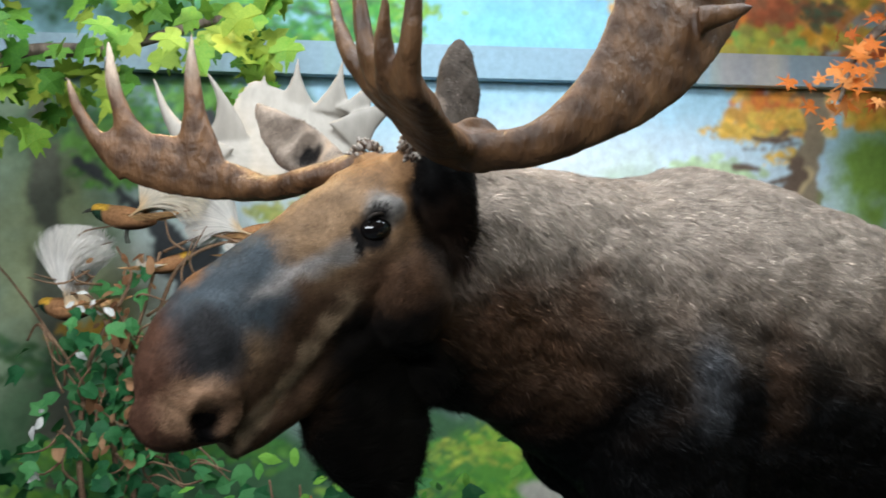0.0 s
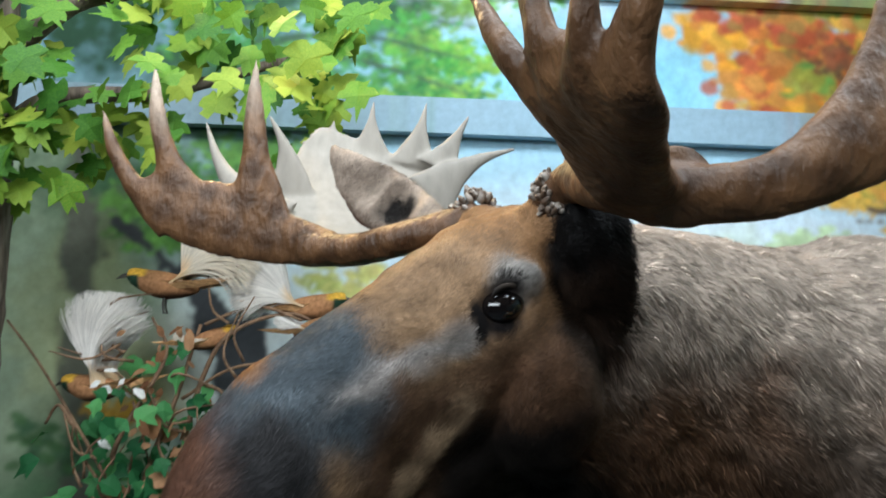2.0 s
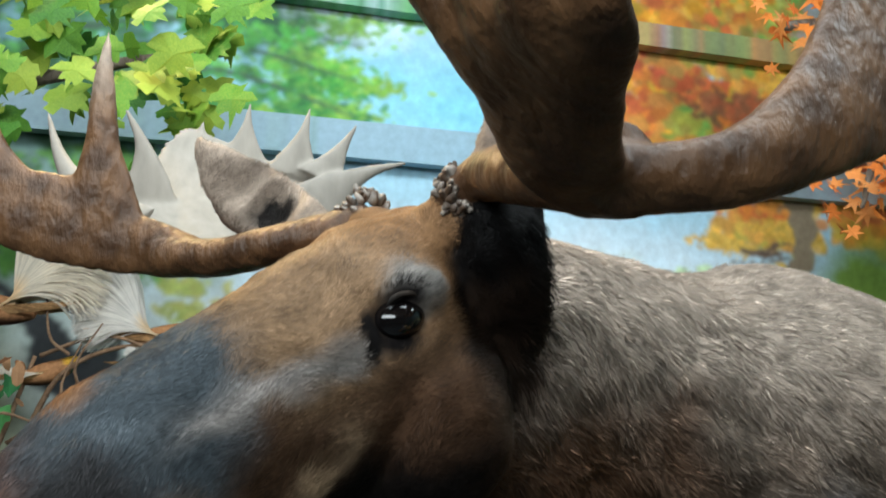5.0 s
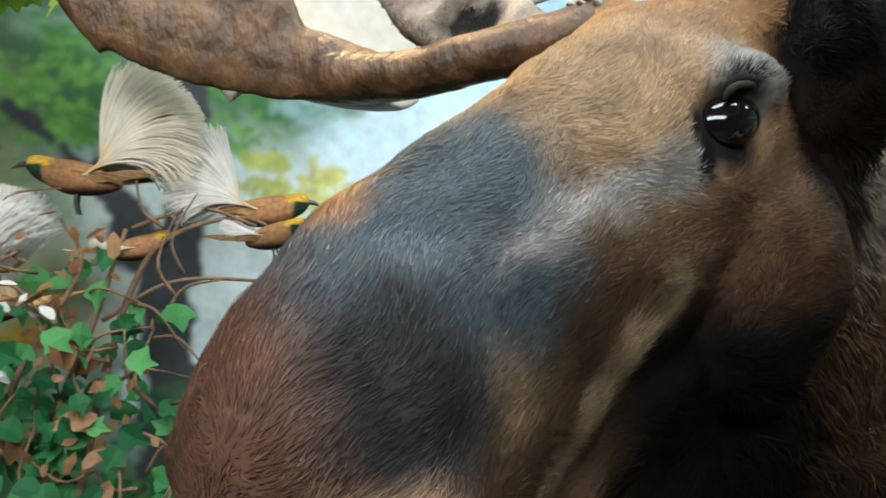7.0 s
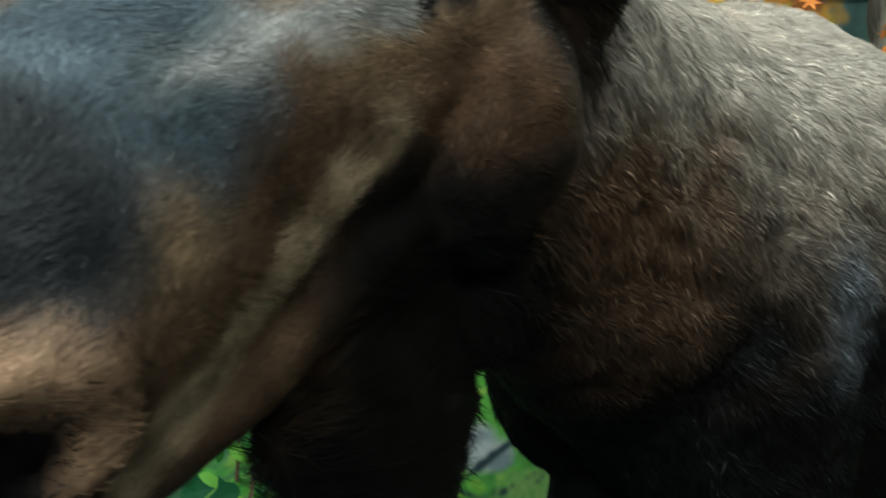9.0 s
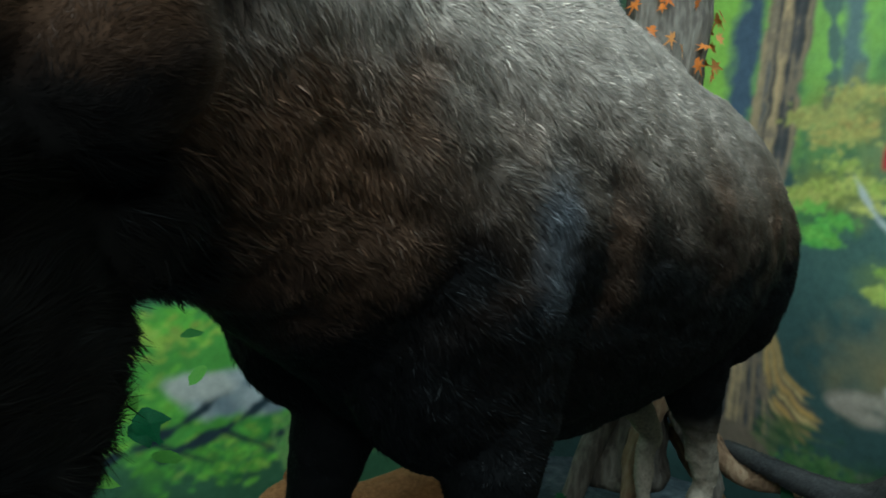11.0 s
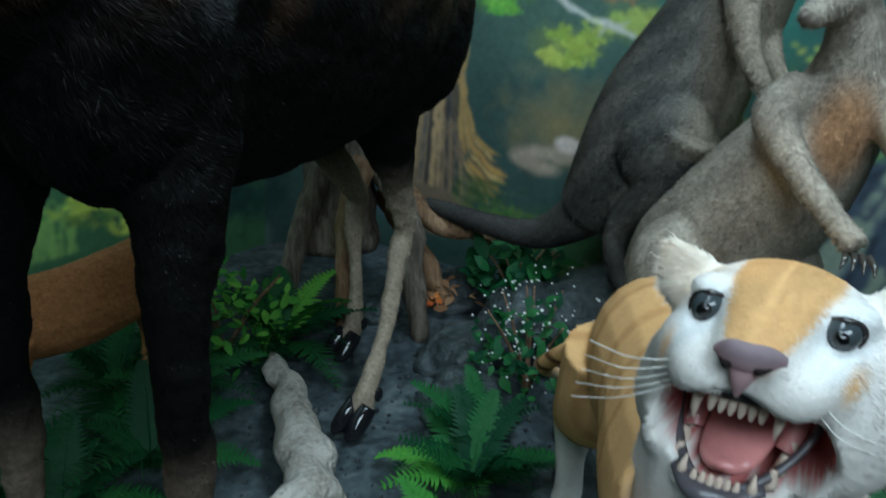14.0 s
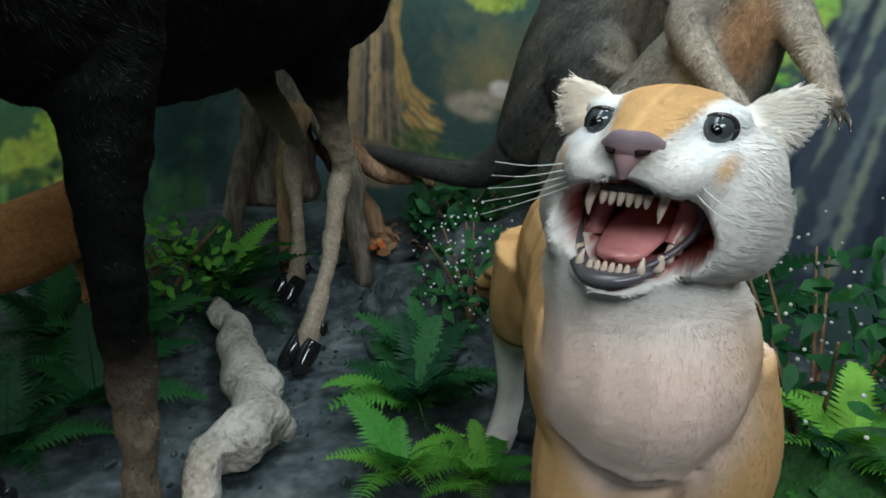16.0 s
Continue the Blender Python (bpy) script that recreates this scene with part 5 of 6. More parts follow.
    for k in range(5):
        tube(bm, [tg(0.05, -0.03 - 0.005 * k, -0.05), tg(0.06, -0.036 - 0.010 * k, -0.10), tg(0.04, -0.042 - 0.016 * k, -0.155)], [0.0005, 0.0004, 0.0002], n=8, seg=4)
    for k in range(2):
        tube(bm, [tg(0.05, -0.03 - 0.008 * k, 0.05), tg(0.055, -0.05 - 0.01 * k, 0.08), tg(0.03, -0.075 - 0.01 * k, 0.11)], [0.0004, 0.0003, 0.0002], n=8, seg=4)
    sk.add_bm(bm, (0.75, 0.72, 0.66), 1)
    # the head is thrown back: jaw and muzzle run forward
    for i, p in enumerate(sk.v):
        u, q, w = tiger_uvw(p)
        run = np.where(u > 0.018, (u - 0.018) * 0.5, 0) * np.clip((q + 0.24) / 0.06, 0, 1) + 0.40 * np.clip(-q, 0, 0.16) * np.clip((q + 0.42) / 0.24, 0, 1) * np.clip((u + 0.12) / 0.14, 0, 1)
        lift = 0.16 * np.clip(-0.06 - q, 0, 0.12) * np.clip((q + 0.27) / 0.1, 0, 1) * np.clip((u + 0.08) / 0.08, 0, 1)
        sk.v[i] = p + np.array(T_F) * run[:, None] + np.array((0, 0, 1)) * lift[:, None]
    return sk.finish("tiger_mount", [M_SOFT, M_SOFT_FUR, M_WET, M_GLOSS], (0.95, 1.0, 0.0), "golden tiger mount with a white chest and open roaring mouth", "animal mount")


build_tiger()


# ---- smaller mounts ----
def plain_mount(name, bm, coat, count, length, width, comb, base, label, category="animal mount", voxel=0.011, extra=None, seed=5, weight=None, lift=0.2):
    sk = Skin()
    v, f = fused(bm, voxel, 4)
    sk.add(v, f, coat(v), 0)
    if count:
        hair(sk, v, f, coat, count, length, width, lambda p: np.broadcast_to(np.array(comb, float), p.shape), lift, 1, weight, seed=seed, vary=0.25, tilt=0.18)
    if extra:
        extra(sk)
    return sk.finish(name, [M_SKIN, M_FUR, M_WET, M_GLOSS], base, label, category)


def build_grey_kangaroo():
    bm = bmesh.new()
    sd = (0.95, 0.3, 0)
    tube(bm, [V(2.34, 1.86, 0.58), V(2.34, 1.74, 0.78), V(2.33, 1.63, 1.0), V(2.32, 1.52, 1.25), V(2.29, 1.42, 1.48), V(2.26, 1.33, 1.68), V(2.24, 1.26, 1.80)],
         [(0.12, 0.12), (0.2, 0.19), (0.22, 0.22), (0.18, 0.185), (0.14, 0.14), (0.085, 0.08), (0.06, 0.06)], side=sd, n=34, seg=20)
    tube(bm, [V(2.34, 1.80, 0.66), V(2.34, 1.92, 0.53), V(2.33, 2.06, 0.44), V(2.27, 2.24, 0.44), V(2.2, 2.48, 0.47), V(2.16, 2.62, 0.46)], [0.12, 0.085, 0.06, 0.045, 0.03, 0.015], n=26)
    tube(bm, [V(2.24, 1.28, 1.78), V(2.2, 1.17, 1.82), V(2.17, 1.07, 1.78)], [(0.055, 0.065), (0.05, 0.055), (0.03, 0.032)])
    for k in (-1, 1):
        tube(bm, [V(2.24 + 0.035 * k, 1.27, 1.84), V(2.25 + 0.06 * k, 1.28, 1.93), V(2.25 + 0.07 * k, 1.28, 2.0)], [(0.026, 0.014), (0.028, 0.01), (0.006, 0.005)])
    for k in (-1, 1):
        x = 2.32 + 0.13 * k
        ball(bm, (x - 0.03, 1.55, 0.92), (0.10, 0.15, 0.17), Euler((0.5, 0, 0)).to_matrix())
        tube(bm, [V(x - 0.04, 1.47, 0.98), V(x - 0.02, 1.55, 0.78), V(x, 1.66, 0.62), V(x, 1.66, 0.50), V(x, 1.60, 0.40), V(x - 0.02, 1.42, 0.375)], [0.10, 0.08, 0.05, 0.038, 0.036, 0.026], n=26)
        tube(bm, [V(2.28 + 0.11 * k, 1.43, 1.45), V(2.22 + 0.10 * k, 1.37, 1.30), V(2.17 + 0.09 * k, 1.31, 1.20), V(2.11 + 0.08 * k, 1.22, 1.12)], [0.062, 0.045, 0.032, 0.022], n=20)

    def coat(p):
        n = np.sin(p[:, 0] * 31 + p[:, 2] * 17) * np.sin(p[:, 1] * 27 + p[:, 2] * 23)
        c = blend((0.062, 0.06, 0.056), (0.125, 0.115, 0.10), 0.5 + 0.5 * n)
        c = blend(c, (0.19, 0.18, 0.165), puff(p, (2.24, 1.5, 0.88), (0.14, 0.14, 0.09)) * 1.4)
        c = blend(c, (0.24, 0.20, 0.15), (1.52 - p[:, 1]) / 0.12 * (p[:, 2] > 0.9))
        return blend(c, (0.045, 0.042, 0.04), (0.62 - p[:, 2]) / 0.2)
    plain_mount("kangaroo_mount", bm, coat, 42000, 0.02, 0.0013, (0, 0.5, -0.8), (2.33, 1.65, 0.35), "dark grey kangaroo mount upright with its long tail on rock")


def build_pale_kangaroo():
    bm = bmesh.new()
    sd = (0.8, 0.6, 0)
    tube(bm, [V(1.84, 1.42, 0.60), V(1.84, 1.33, 0.70), V(1.83, 1.20, 0.82), V(1.81, 1.10, 0.98), V(1.79, 1.03, 1.14), V(1.76, 1.01, 1.27), V(1.73, 1.02, 1.36), V(1.71, 1.03, 1.41)],
         [(0.07, 0.07), (0.15, 0.14), (0.175, 0.18), (0.16, 0.165), (0.125, 0.12), (0.075, 0.075), (0.055, 0.055), (0.035, 0.035)], side=sd, n=36, seg=20)
    tube(bm, [V(1.74, 1.02, 1.39), V(1.68, 1.05, 1.385), V(1.61, 1.075, 1.355), V(1.585, 1.085, 1.34)], [(0.05, 0.055), (0.045, 0.05), (0.03, 0.03), (0.018, 0.018)])
    for k in (-1, 1):
        tube(bm, [V(1.75 + 0.02 * k, 1.02 - 0.035 * k, 1.43), V(1.77 + 0.03 * k, 1.02 - 0.06 * k, 1.50), V(1.78 + 0.03 * k, 1.02 - 0.07 * k, 1.56)], [(0.022, 0.012), (0.024, 0.01), (0.006, 0.005)])
    tube(bm, [V(1.72, 1.08, 1.20), V(1.66, 1.12, 1.14), V(1.61, 1.05, 1.06), V(1.55, 0.93, 0.97), V(1.52, 0.87, 0.93)], [0.05, 0.048, 0.037, 0.027, 0.03], n=22)
    tube(bm, [V(1.76, 0.93, 1.20), V(1.72, 0.88, 1.14), V(1.66, 0.82, 1.08), V(1.59, 0.78, 1.03), V(1.55, 0.76, 1.01)], [0.05, 0.045, 0.036, 0.027, 0.03], n=22)
    for k in (-1, 1):
        x, y = 1.80 + 0.07 * k, 1.20 - 0.11 * k
        ball(bm, (x - 0.03, y - 0.02, 0.70), (0.13, 0.11, 0.15))
        tube(bm, [V(x - 0.06, y - 0.05, 0.62), V(x, y, 0.5), V(x + 0.02, y, 0.42), V(x - 0.12, y - 0.08, 0.38)], [0.08, 0.045, 0.035, 0.026])
    tube(bm, [V(1.85, 1.36, 0.62), V(1.93, 1.38, 0.52), V(2.0, 1.36, 0.44), V(2.08, 1.30, 0.40)], [0.09, 0.06, 0.05, 0.02])

    def coat(p):
        n = np.sin(p[:, 0] * 29 + p[:, 2] * 19) * np.sin(p[:, 1] * 33 + p[:, 2] * 13)
        c = blend((0.25, 0.215, 0.175), (0.34, 0.295, 0.24), 0.5 + 0.5 * n)
        c = blend(c, (0.30, 0.17, 0.09), puff(p, (1.70, 0.98, 1.12), (0.12, 0.09, 0.16)) * 1.5)
        return blend(c, (0.09, 0.07, 0.06), puff(p, (1.55, 1.09, 1.34), (0.06, 0.05, 0.05)) * 1.6)

    def extra(sk):
        bm = bmesh.new()
        for x, y, z in ((1.52, 0.865, 0.925), (1.55, 0.755, 1.005)):
            for k in range(4):
                o = (k - 1.5) * 0.014
                tube(bm, [V(x - 0.005, y + o, z - 0.005), V(x - 0.03, y + o * 1.3 - 0.01, z - 0.015), V(x - 0.045, y + o * 1.5 - 0.012, z - 0.032)], [0.008, 0.006, 0.001], n=6, seg=6)
        sk.add_bm(bm, (0.05, 0.045, 0.04), 3)
        bm = bmesh.new()
        ball(bm, (1.655, 1.03, 1.405), 0.012, seg=10)
        ball(bm, (1.68, 1.095, 1.405), 0.012, seg=10)
        sk.add_bm(bm, (0.006, 0.005, 0.005), 3)
    plain_mount("kangaroo_mount", bm, coat, 42000, 0.016, 0.0011, (0.2, 0.4, -0.8), (1.82, 1.2, 0.33), "pale grey-brown kangaroo mount sitting upright with folded forearms", extra=extra, seed=6)


def build_deer():
    bm = bmesh.new()
    y = 2.58
    shift = Matrix.Translation((0.06, 0, -0.03))
    tube(bm, [V(0.46, y, 0.50), V(0.55, y, 0.47), V(0.70, y, 0.46), V(0.86, y, 0.49), V(0.98, y + 0.02, 0.50), V(1.04, y + 0.03, 0.48)], [(0.05, 0.07), (0.085, 0.11), (0.10, 0.12), (0.10, 0.115), (0.09, 0.11), (0.03, 0.05)], side=(0, 1, 0), n=26)
    tube(bm, [V(0.52, y, 0.50), V(0.47, y - 0.01, 0.55), V(0.44, y - 0.02, 0.59)], [0.065, 0.048, 0.042])
    tube(bm, [V(0.46, y - 0.02, 0.605), V(0.41, y - 0.03, 0.59), V(0.355, y - 0.04, 0.56), V(0.325, y - 0.045, 0.545)], [0.042, 0.04, 0.026, 0.016])
    for k in (-1, 1):
        tube(bm, [V(0.46, y + 0.03 * k, 0.615), V(0.48, y + 0.045 * k, 0.64), V(0.495, y + 0.055 * k, 0.66)], [(0.016, 0.01), (0.02, 0.008), (0.004, 0.004)])
        for x, dx in ((0.53, -0.02), (0.93, 0.03)):
            tube(bm, [V(x, y + 0.05 * k, 0.44), V(x + dx, y + 0.055 * k, 0.27), V(x, y + 0.055 * k, 0.12), V(x - 0.01, y + 0.055 * k, 0.0)], [0.05, 0.027, 0.018, 0.018])
    tube(bm, [V(1.03, y + 0.03, 0.54), V(1.08, y + 0.03, 0.49), V(1.1, y + 0.03, 0.42)], [0.02, 0.022, 0.008])

    bm.transform(shift)

    def coat(p):
        p = p - np.array((0.06, 0, -0.03))
        c = np.broadcast_to(np.array((0.38, 0.18, 0.07)), p.shape)
        c = blend(c, (0.55, 0.47, 0.36), (0.375 - p[:, 2]) / 0.04 * (p[:, 2] > 0.28) * (np.abs(p[:, 0] - 0.73) < 0.13))
        return blend(c, (0.5, 0.4, 0.32), puff(p, (0.355, 2.54, 0.545), (0.06, 0.06, 0.05)) * 2)

    def extra(sk):
        bm = bmesh.new()
        ball(bm, (0.41, 2.515, 0.61), 0.011, seg=10)
        ball(bm, (0.325, 2.535, 0.55), 0.010, seg=8)
        bm.transform(shift)
        sk.add_bm(bm, (0.006, 0.005, 0.005), 3)
    plain_mount("deer_mount", bm, coat, 22000, 0.012, 0.001, (0.8, 0, -0.5), (0.78, 2.58, 0.0), "small tan deer mount with a pale belly standing low", extra=extra, voxel=0.008, seed=8)


build_grey_kangaroo()
build_pale_kangaroo()
build_deer()


def build_bird(at, turn, tilt, plume, size, label, seed, white=False, fan=(115, 32, 70)):
    """A perched bird mount: body, head, beak, wing and a fountain of fine plumes; x is forward before it is turned."""
    r = np.random.default_rng(seed)
    m = Matrix.Translation(at) @ Euler((0, radians(tilt), radians(turn))).to_matrix().to_4x4() @ Matrix.Scale(size, 4)
    sk = Skin()
    mm = np.array(m)
    put = lambda v: np.asarray(v) @ mm[:3, :3].T + mm[:3, 3]
    bm = bmesh.new()
    tube(bm, [V(-0.09, 0, 0.0), V(-0.04, 0, 0.008), V(0.02, 0, 0.018), V(0.07, 0, 0.035), V(0.105, 0, 0.05), V(0.12, 0, 0.052)], [0.012, 0.034, 0.042, 0.034, 0.025, 0.014], seg=14)
    v, f = fused(bm, 0.005, 2)

    def coat(p):
        c = np.broadcast_to(np.array((0.36, 0.18, 0.085)), p.shape)
        c = blend(c, (0.62, 0.36, 0.05), (p[:, 0] - 0.05) / 0.02 * (p[:, 2] > 0.045))
        c = blend(c, (0.02, 0.05, 0.03), (p[:, 0] - 0.075) / 0.012 * (p[:, 2] < 0.048))
        return blend(c, (0.05, 0.025, 0.015), (0.0 - p[:, 2]) / 0.02)
    sk.add(put(v), f, coat(v), 0)
    # wings and tail: overlapping narrow feathers
    for k in range(26):
        s = -1 if k % 2 else 1
        a = k // 2
        root = np.array((0.03 - 0.004 * a, 0.034 * s, 0.03 - 0.002 * a))
        d = np.array((-0.13 - 0.006 * a, s * (0.012 + 0.002 * a), -0.028 + 0.004 * a))
        sd = np.array((0.012, 0.004 * s, 0.009))
        q = [root - sd * 0.6, root + sd * 0.6, root + d * 0.6 + sd, root + d, root + d * 0.6 - sd]
        sk.add(put(q), [(0, 1, 2, 4), (4, 2, 3)], np.array((0.48, 0.28, 0.13)) * r.uniform(0.6, 1.3), 0)
    bm = bmesh.new()
    tube(bm, [V(0.115, 0, 0.052), V(0.135, 0, 0.05), V(0.155, 0, 0.042)], [0.008, 0.006, 0.001], n=8, seg=8)
    for s in (-1, 1):
        tube(bm, [V(0.01, 0.012 * s, -0.015), V(0.015, 0.014 * s, -0.045), V(0.01, 0.014 * s, -0.07)], [0.005, 0.0035, 0.0035], n=6, seg=6)
    bm.verts.ensure_lookup_table()
    for q in bm.verts:
        q.co = m @ q.co
    sk.add_bm(bm, (0.07, 0.07, 0.06), 2)
    # plumes
    n = 8500
    q = r.uniform(-1, 1, n)
    sp = np.clip(r.normal(0, 1, (n, 2)), -2, 2)
    ln = plume * r.uniform(0.68, 1.0, n) * (1 - 0.12 * q * q)
    k = np.linspace(0, 1, 7)
    at0 = np.stack([-0.03 + 0.02 * q, 0.02 * sp[:, 0], 0.02 + 0 * q], 1)
    mid, half, curl = (radians(a) for a in fan)
    pts = [at0]
    for t in k[1:]:
        ang = mid + half * q * (0.45 + 0.55 * t) + curl * t * t + 0.13 * sp[:, 1] * t
        step = np.stack([np.cos(ang), sp[:, 0] * 0.16 * (1.2 - t), np.sin(ang)], 1)
        pts.append(pts[-1] + step * (ln / 6)[:, None])
    pts = np.stack(pts, 1)
    wd = 0.0021
    vv = np.empty((n, 14, 3))
    tan = np.gradient(pts, axis=1)
    across = np.stack([-tan[..., 2], 0.15 * sp[:, :1] * np.abs(tan[..., 0]), tan[..., 0]], -1)
    across = across / (np.linalg.norm(across, axis=-1, keepdims=True) + 1e-9) * wd * (1.05 - 0.7 * k)[None, :, None]
    vv[:, 0::2] = pts + across
    vv[:, 1::2] = pts - across
    b = (np.arange(n) * 14)[:, None]
    ff = np.concatenate([np.stack([b[:, 0] + 2 * j, b[:, 0] + 2 * j + 1, b[:, 0] + 2 * j + 3, b[:, 0] + 2 * j + 2], 1) for j in range(6)])
    if math.cos(radians(turn)) < 0:
        ff = ff[:, ::-1]
    base = np.array((0.86, 0.83, 0.79)) if white else np.array((0.86, 0.79, 0.68))
    c = np.repeat(base[None] * r.uniform(0.8, 1.15, (n, 1)), 14, axis=0).reshape(n, 14, 3)
    c[:, :4] = c[:, :4] * np.array((0.95, 0.78, 0.55))
    nr = np.repeat(np.array((0, -0.75, 0.65))[None] + r.normal(0, 0.12, (n, 3)), 14, axis=0)
    sk.add(put(vv.reshape(-1, 3)), ff.tolist(), c.reshape(-1, 3), 4, nr)
    return sk.finish("bird_mount", [M_SKIN, M_FUR, M_WET, M_GLOSS, M_PLUME], tuple(at), label, "bird mount", "plumed birds on the bush")


build_bird((-1.13, 2.72, 1.785), 186, 4, 0.31, 1.05, "brown bird mount with yellow nape and cream plumes, perched", 11, fan=(125, 52, 48))
build_bird((-1.33, 2.70, 1.46), 168, 10, 0.30, 1.0, "brown bird mount bowing under upright white plumes", 12, True, fan=(88, 34, 30))
build_bird((-0.70, 2.80, 1.725), 8, 2, 0.25, 1.0, "brown bird mount with yellow head and pale misty plumes", 13, True, fan=(140, 50, 30))
build_bird((-0.66, 2.72, 1.66), -20, -4, 0.12, 0.8, "small dark bird mount with a yellow nape on a twig", 14, True, fan=(160, 14, 10))
build_bird((-1.0, 2.74, 1.62), 30, -6, 0.10, 0.75, "brown bird mount low among twigs with cream plumes", 15, fan=(170, 14, 10))


# ---- plants ----
def part(name, bm, mat, parent, label="", smooth=True):
    """Links a bmesh as one mesh under a thing or a part."""
    me = bm if isinstance(bm, bpy.types.Mesh) else to_mesh(bm, name)
    if not me.materials:
        me.materials.append(mat)
    if smooth and not isinstance(bm, bpy.types.Mesh):
        me.polygons.foreach_set("use_smooth", [True] * len(me.polygons))
    ob = new(name, me)
    ob.parent = parent
    ob.matrix_parent_inverse = parent.matrix_world.inverted() if parent.parent is None else Matrix.Identity(4)
    if label:
        tagged(ob, label)
    return ob


def thing(name, base, label, category, group=""):
    ob = new(name)
    ob.location = base
    ob.matrix_world = Matrix.Translation(base)
    return tagged(ob, label, category, group)


def leaf_material(name, c0, c1, c2, rough=0.45, through=0.25):
    """A leaf: its tone varies from leaf to leaf, with veins and blotches."""
    m, nt, b = material(name, rough + 0.12, 0, 0.22)
    info = nt.nodes.new("ShaderNodeObjectInfo")
    n = noise_node(nt, 30, 4)
    add = nt.nodes.new("ShaderNodeMath")
    add.operation = "MULTIPLY_ADD"
    add.inputs[1].default_value = 0.45
    nt.links.new(n.outputs[0], add.inputs[0])
    sc = nt.nodes.new("ShaderNodeMath")
    sc.operation = "MULTIPLY"
    sc.inputs[1].default_value = 0.6
    nt.links.new(info.outputs["Random"], sc.inputs[0])
    nt.links.new(sc.outputs[0], add.inputs[2])
    r = ramp_node(nt, add.outputs[0], [(0.15, c0), (0.45, c1), (0.8, c2)])
    nt.links.new(r.outputs[0], b.inputs["Base Color"])
    bump_node(nt, b, n.outputs[0], 0.3, 0.003)
    tr = nt.nodes.new("ShaderNodeBsdfTranslucent")
    nt.links.new(r.outputs[0], tr.inputs[0])
    mix = nt.nodes.new("ShaderNodeMixShader")
    mix.inputs[0].default_value = through
    nt.links.new(b.outputs[0], mix.inputs[1])
    nt.links.new(tr.outputs[0], mix.inputs[2])
    nt.links.new(mix.outputs[0], nt.nodes["Material Output"].inputs[0])
    return m


M_LIME = leaf_material("lime_ivy_leaf", (0.02, 0.10, 0.014), (0.11, 0.25, 0.026), (0.30, 0.38, 0.05))
M_IVY = leaf_material("dark_ivy_leaf", (0.012, 0.07, 0.03), (0.03, 0.15, 0.05), (0.10, 0.32, 0.10))
M_DRY = leaf_material("dry_leaf", (0.12, 0.05, 0.025), (0.26, 0.13, 0.06), (0.42, 0.24, 0.13), 0.7)
M_MAPLE = leaf_material("orange_maple_leaf", (0.42, 0.08, 0.02), (0.68, 0.20, 0.03), (0.80, 0.36, 0.12))
M_FERN = leaf_material("fern_leaf", (0.03, 0.12, 0.02), (0.08, 0.28, 0.04), (0.22, 0.48, 0.06))
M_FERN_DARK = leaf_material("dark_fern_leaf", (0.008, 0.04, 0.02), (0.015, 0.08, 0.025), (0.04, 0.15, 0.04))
M_WHITE = leaf_material("white_petal", (0.6, 0.62, 0.6), (0.72, 0.73, 0.7), (0.8, 0.8, 0.78), 0.6)
M_BARK = mottled("grey_brown_bark", [(0.3, (0.03, 0.024, 0.02)), (0.5, (0.11, 0.085, 0.065)), (0.62, (0.22, 0.18, 0.14)), (0.8, (0.34, 0.29, 0.23))], 9, 0.85, 1.0, 0.03, stretch=(1, 1, 0.22))
M_BARK_WARM = mottled("orange_brown_bark", [(0.3, (0.07, 0.035, 0.02)), (0.5, (0.26, 0.15, 0.08)), (0.65, (0.40, 0.26, 0.15)), (0.8, (0.52, 0.38, 0.26))], 9, 0.85, 1.0, 0.03, stretch=(1, 1, 0.3))
M_TWIG = mottled("dry_twig", [(0.3, (0.06, 0.035, 0.02)), (0.55, (0.20, 0.12, 0.07)), (0.75, (0.34, 0.22, 0.13))], 25, 0.8, 0.5, 0.005)
M_DRIFT = mottled("bleached_driftwood", [(0.30, (0.10, 0.086, 0.074)), (0.42, (0.30, 0.26, 0.22)), (0.54, (0.46, 0.41, 0.36)), (0.72, (0.62, 0.56, 0.50))], 8, 0.85, 1.0, 0.035, fine=7.0)
M_ROCK = mottled("dark_wet_rock", [(0.3, (0.012, 0.015, 0.016)), (0.5, (0.045, 0.055, 0.058)), (0.65, (0.10, 0.115, 0.12)), (0.8, (0.18, 0.19, 0.19))], 6, 0.45, 1.0, 0.03)
M_MOSS = mottled("green_moss", [(0.3, (0.008, 0.03, 0.008)), (0.55, (0.025, 0.09, 0.018)), (0.75, (0.06, 0.17, 0.03))], 14, 0.9, 1.0, 0.02)


def lobed(lobes, mat, depth=0.45, fold=0.14, name="leaf"):
    """A lobed leaf of unit length, folded along the midrib and drooping at the tips; it lies along +x, facing +z."""
    me = bpy.data.meshes.new(name)
    ring = []
    for a, r in lobes:
        ring.append((a, r))
    pts = [(0.0, 0.0, 0.0), (0.45, 0.0, 0.03)]
    for a, r in ring:
        x, y = 0.38 + r * math.cos(radians(a)), r * math.sin(radians(a))
        pts.append((x, y, fold * abs(y) - 0.22 * (x - 0.3) ** 2))
    n = len(ring)
    faces = [(1, 2 + k, 2 + (k + 1) % n) for k in range(n - 1)] + [(1, 2 + n - 1, 0), (1, 0, 2)]
    me.from_pydata(pts, [], faces)
    me.materials.append(mat)
    return me


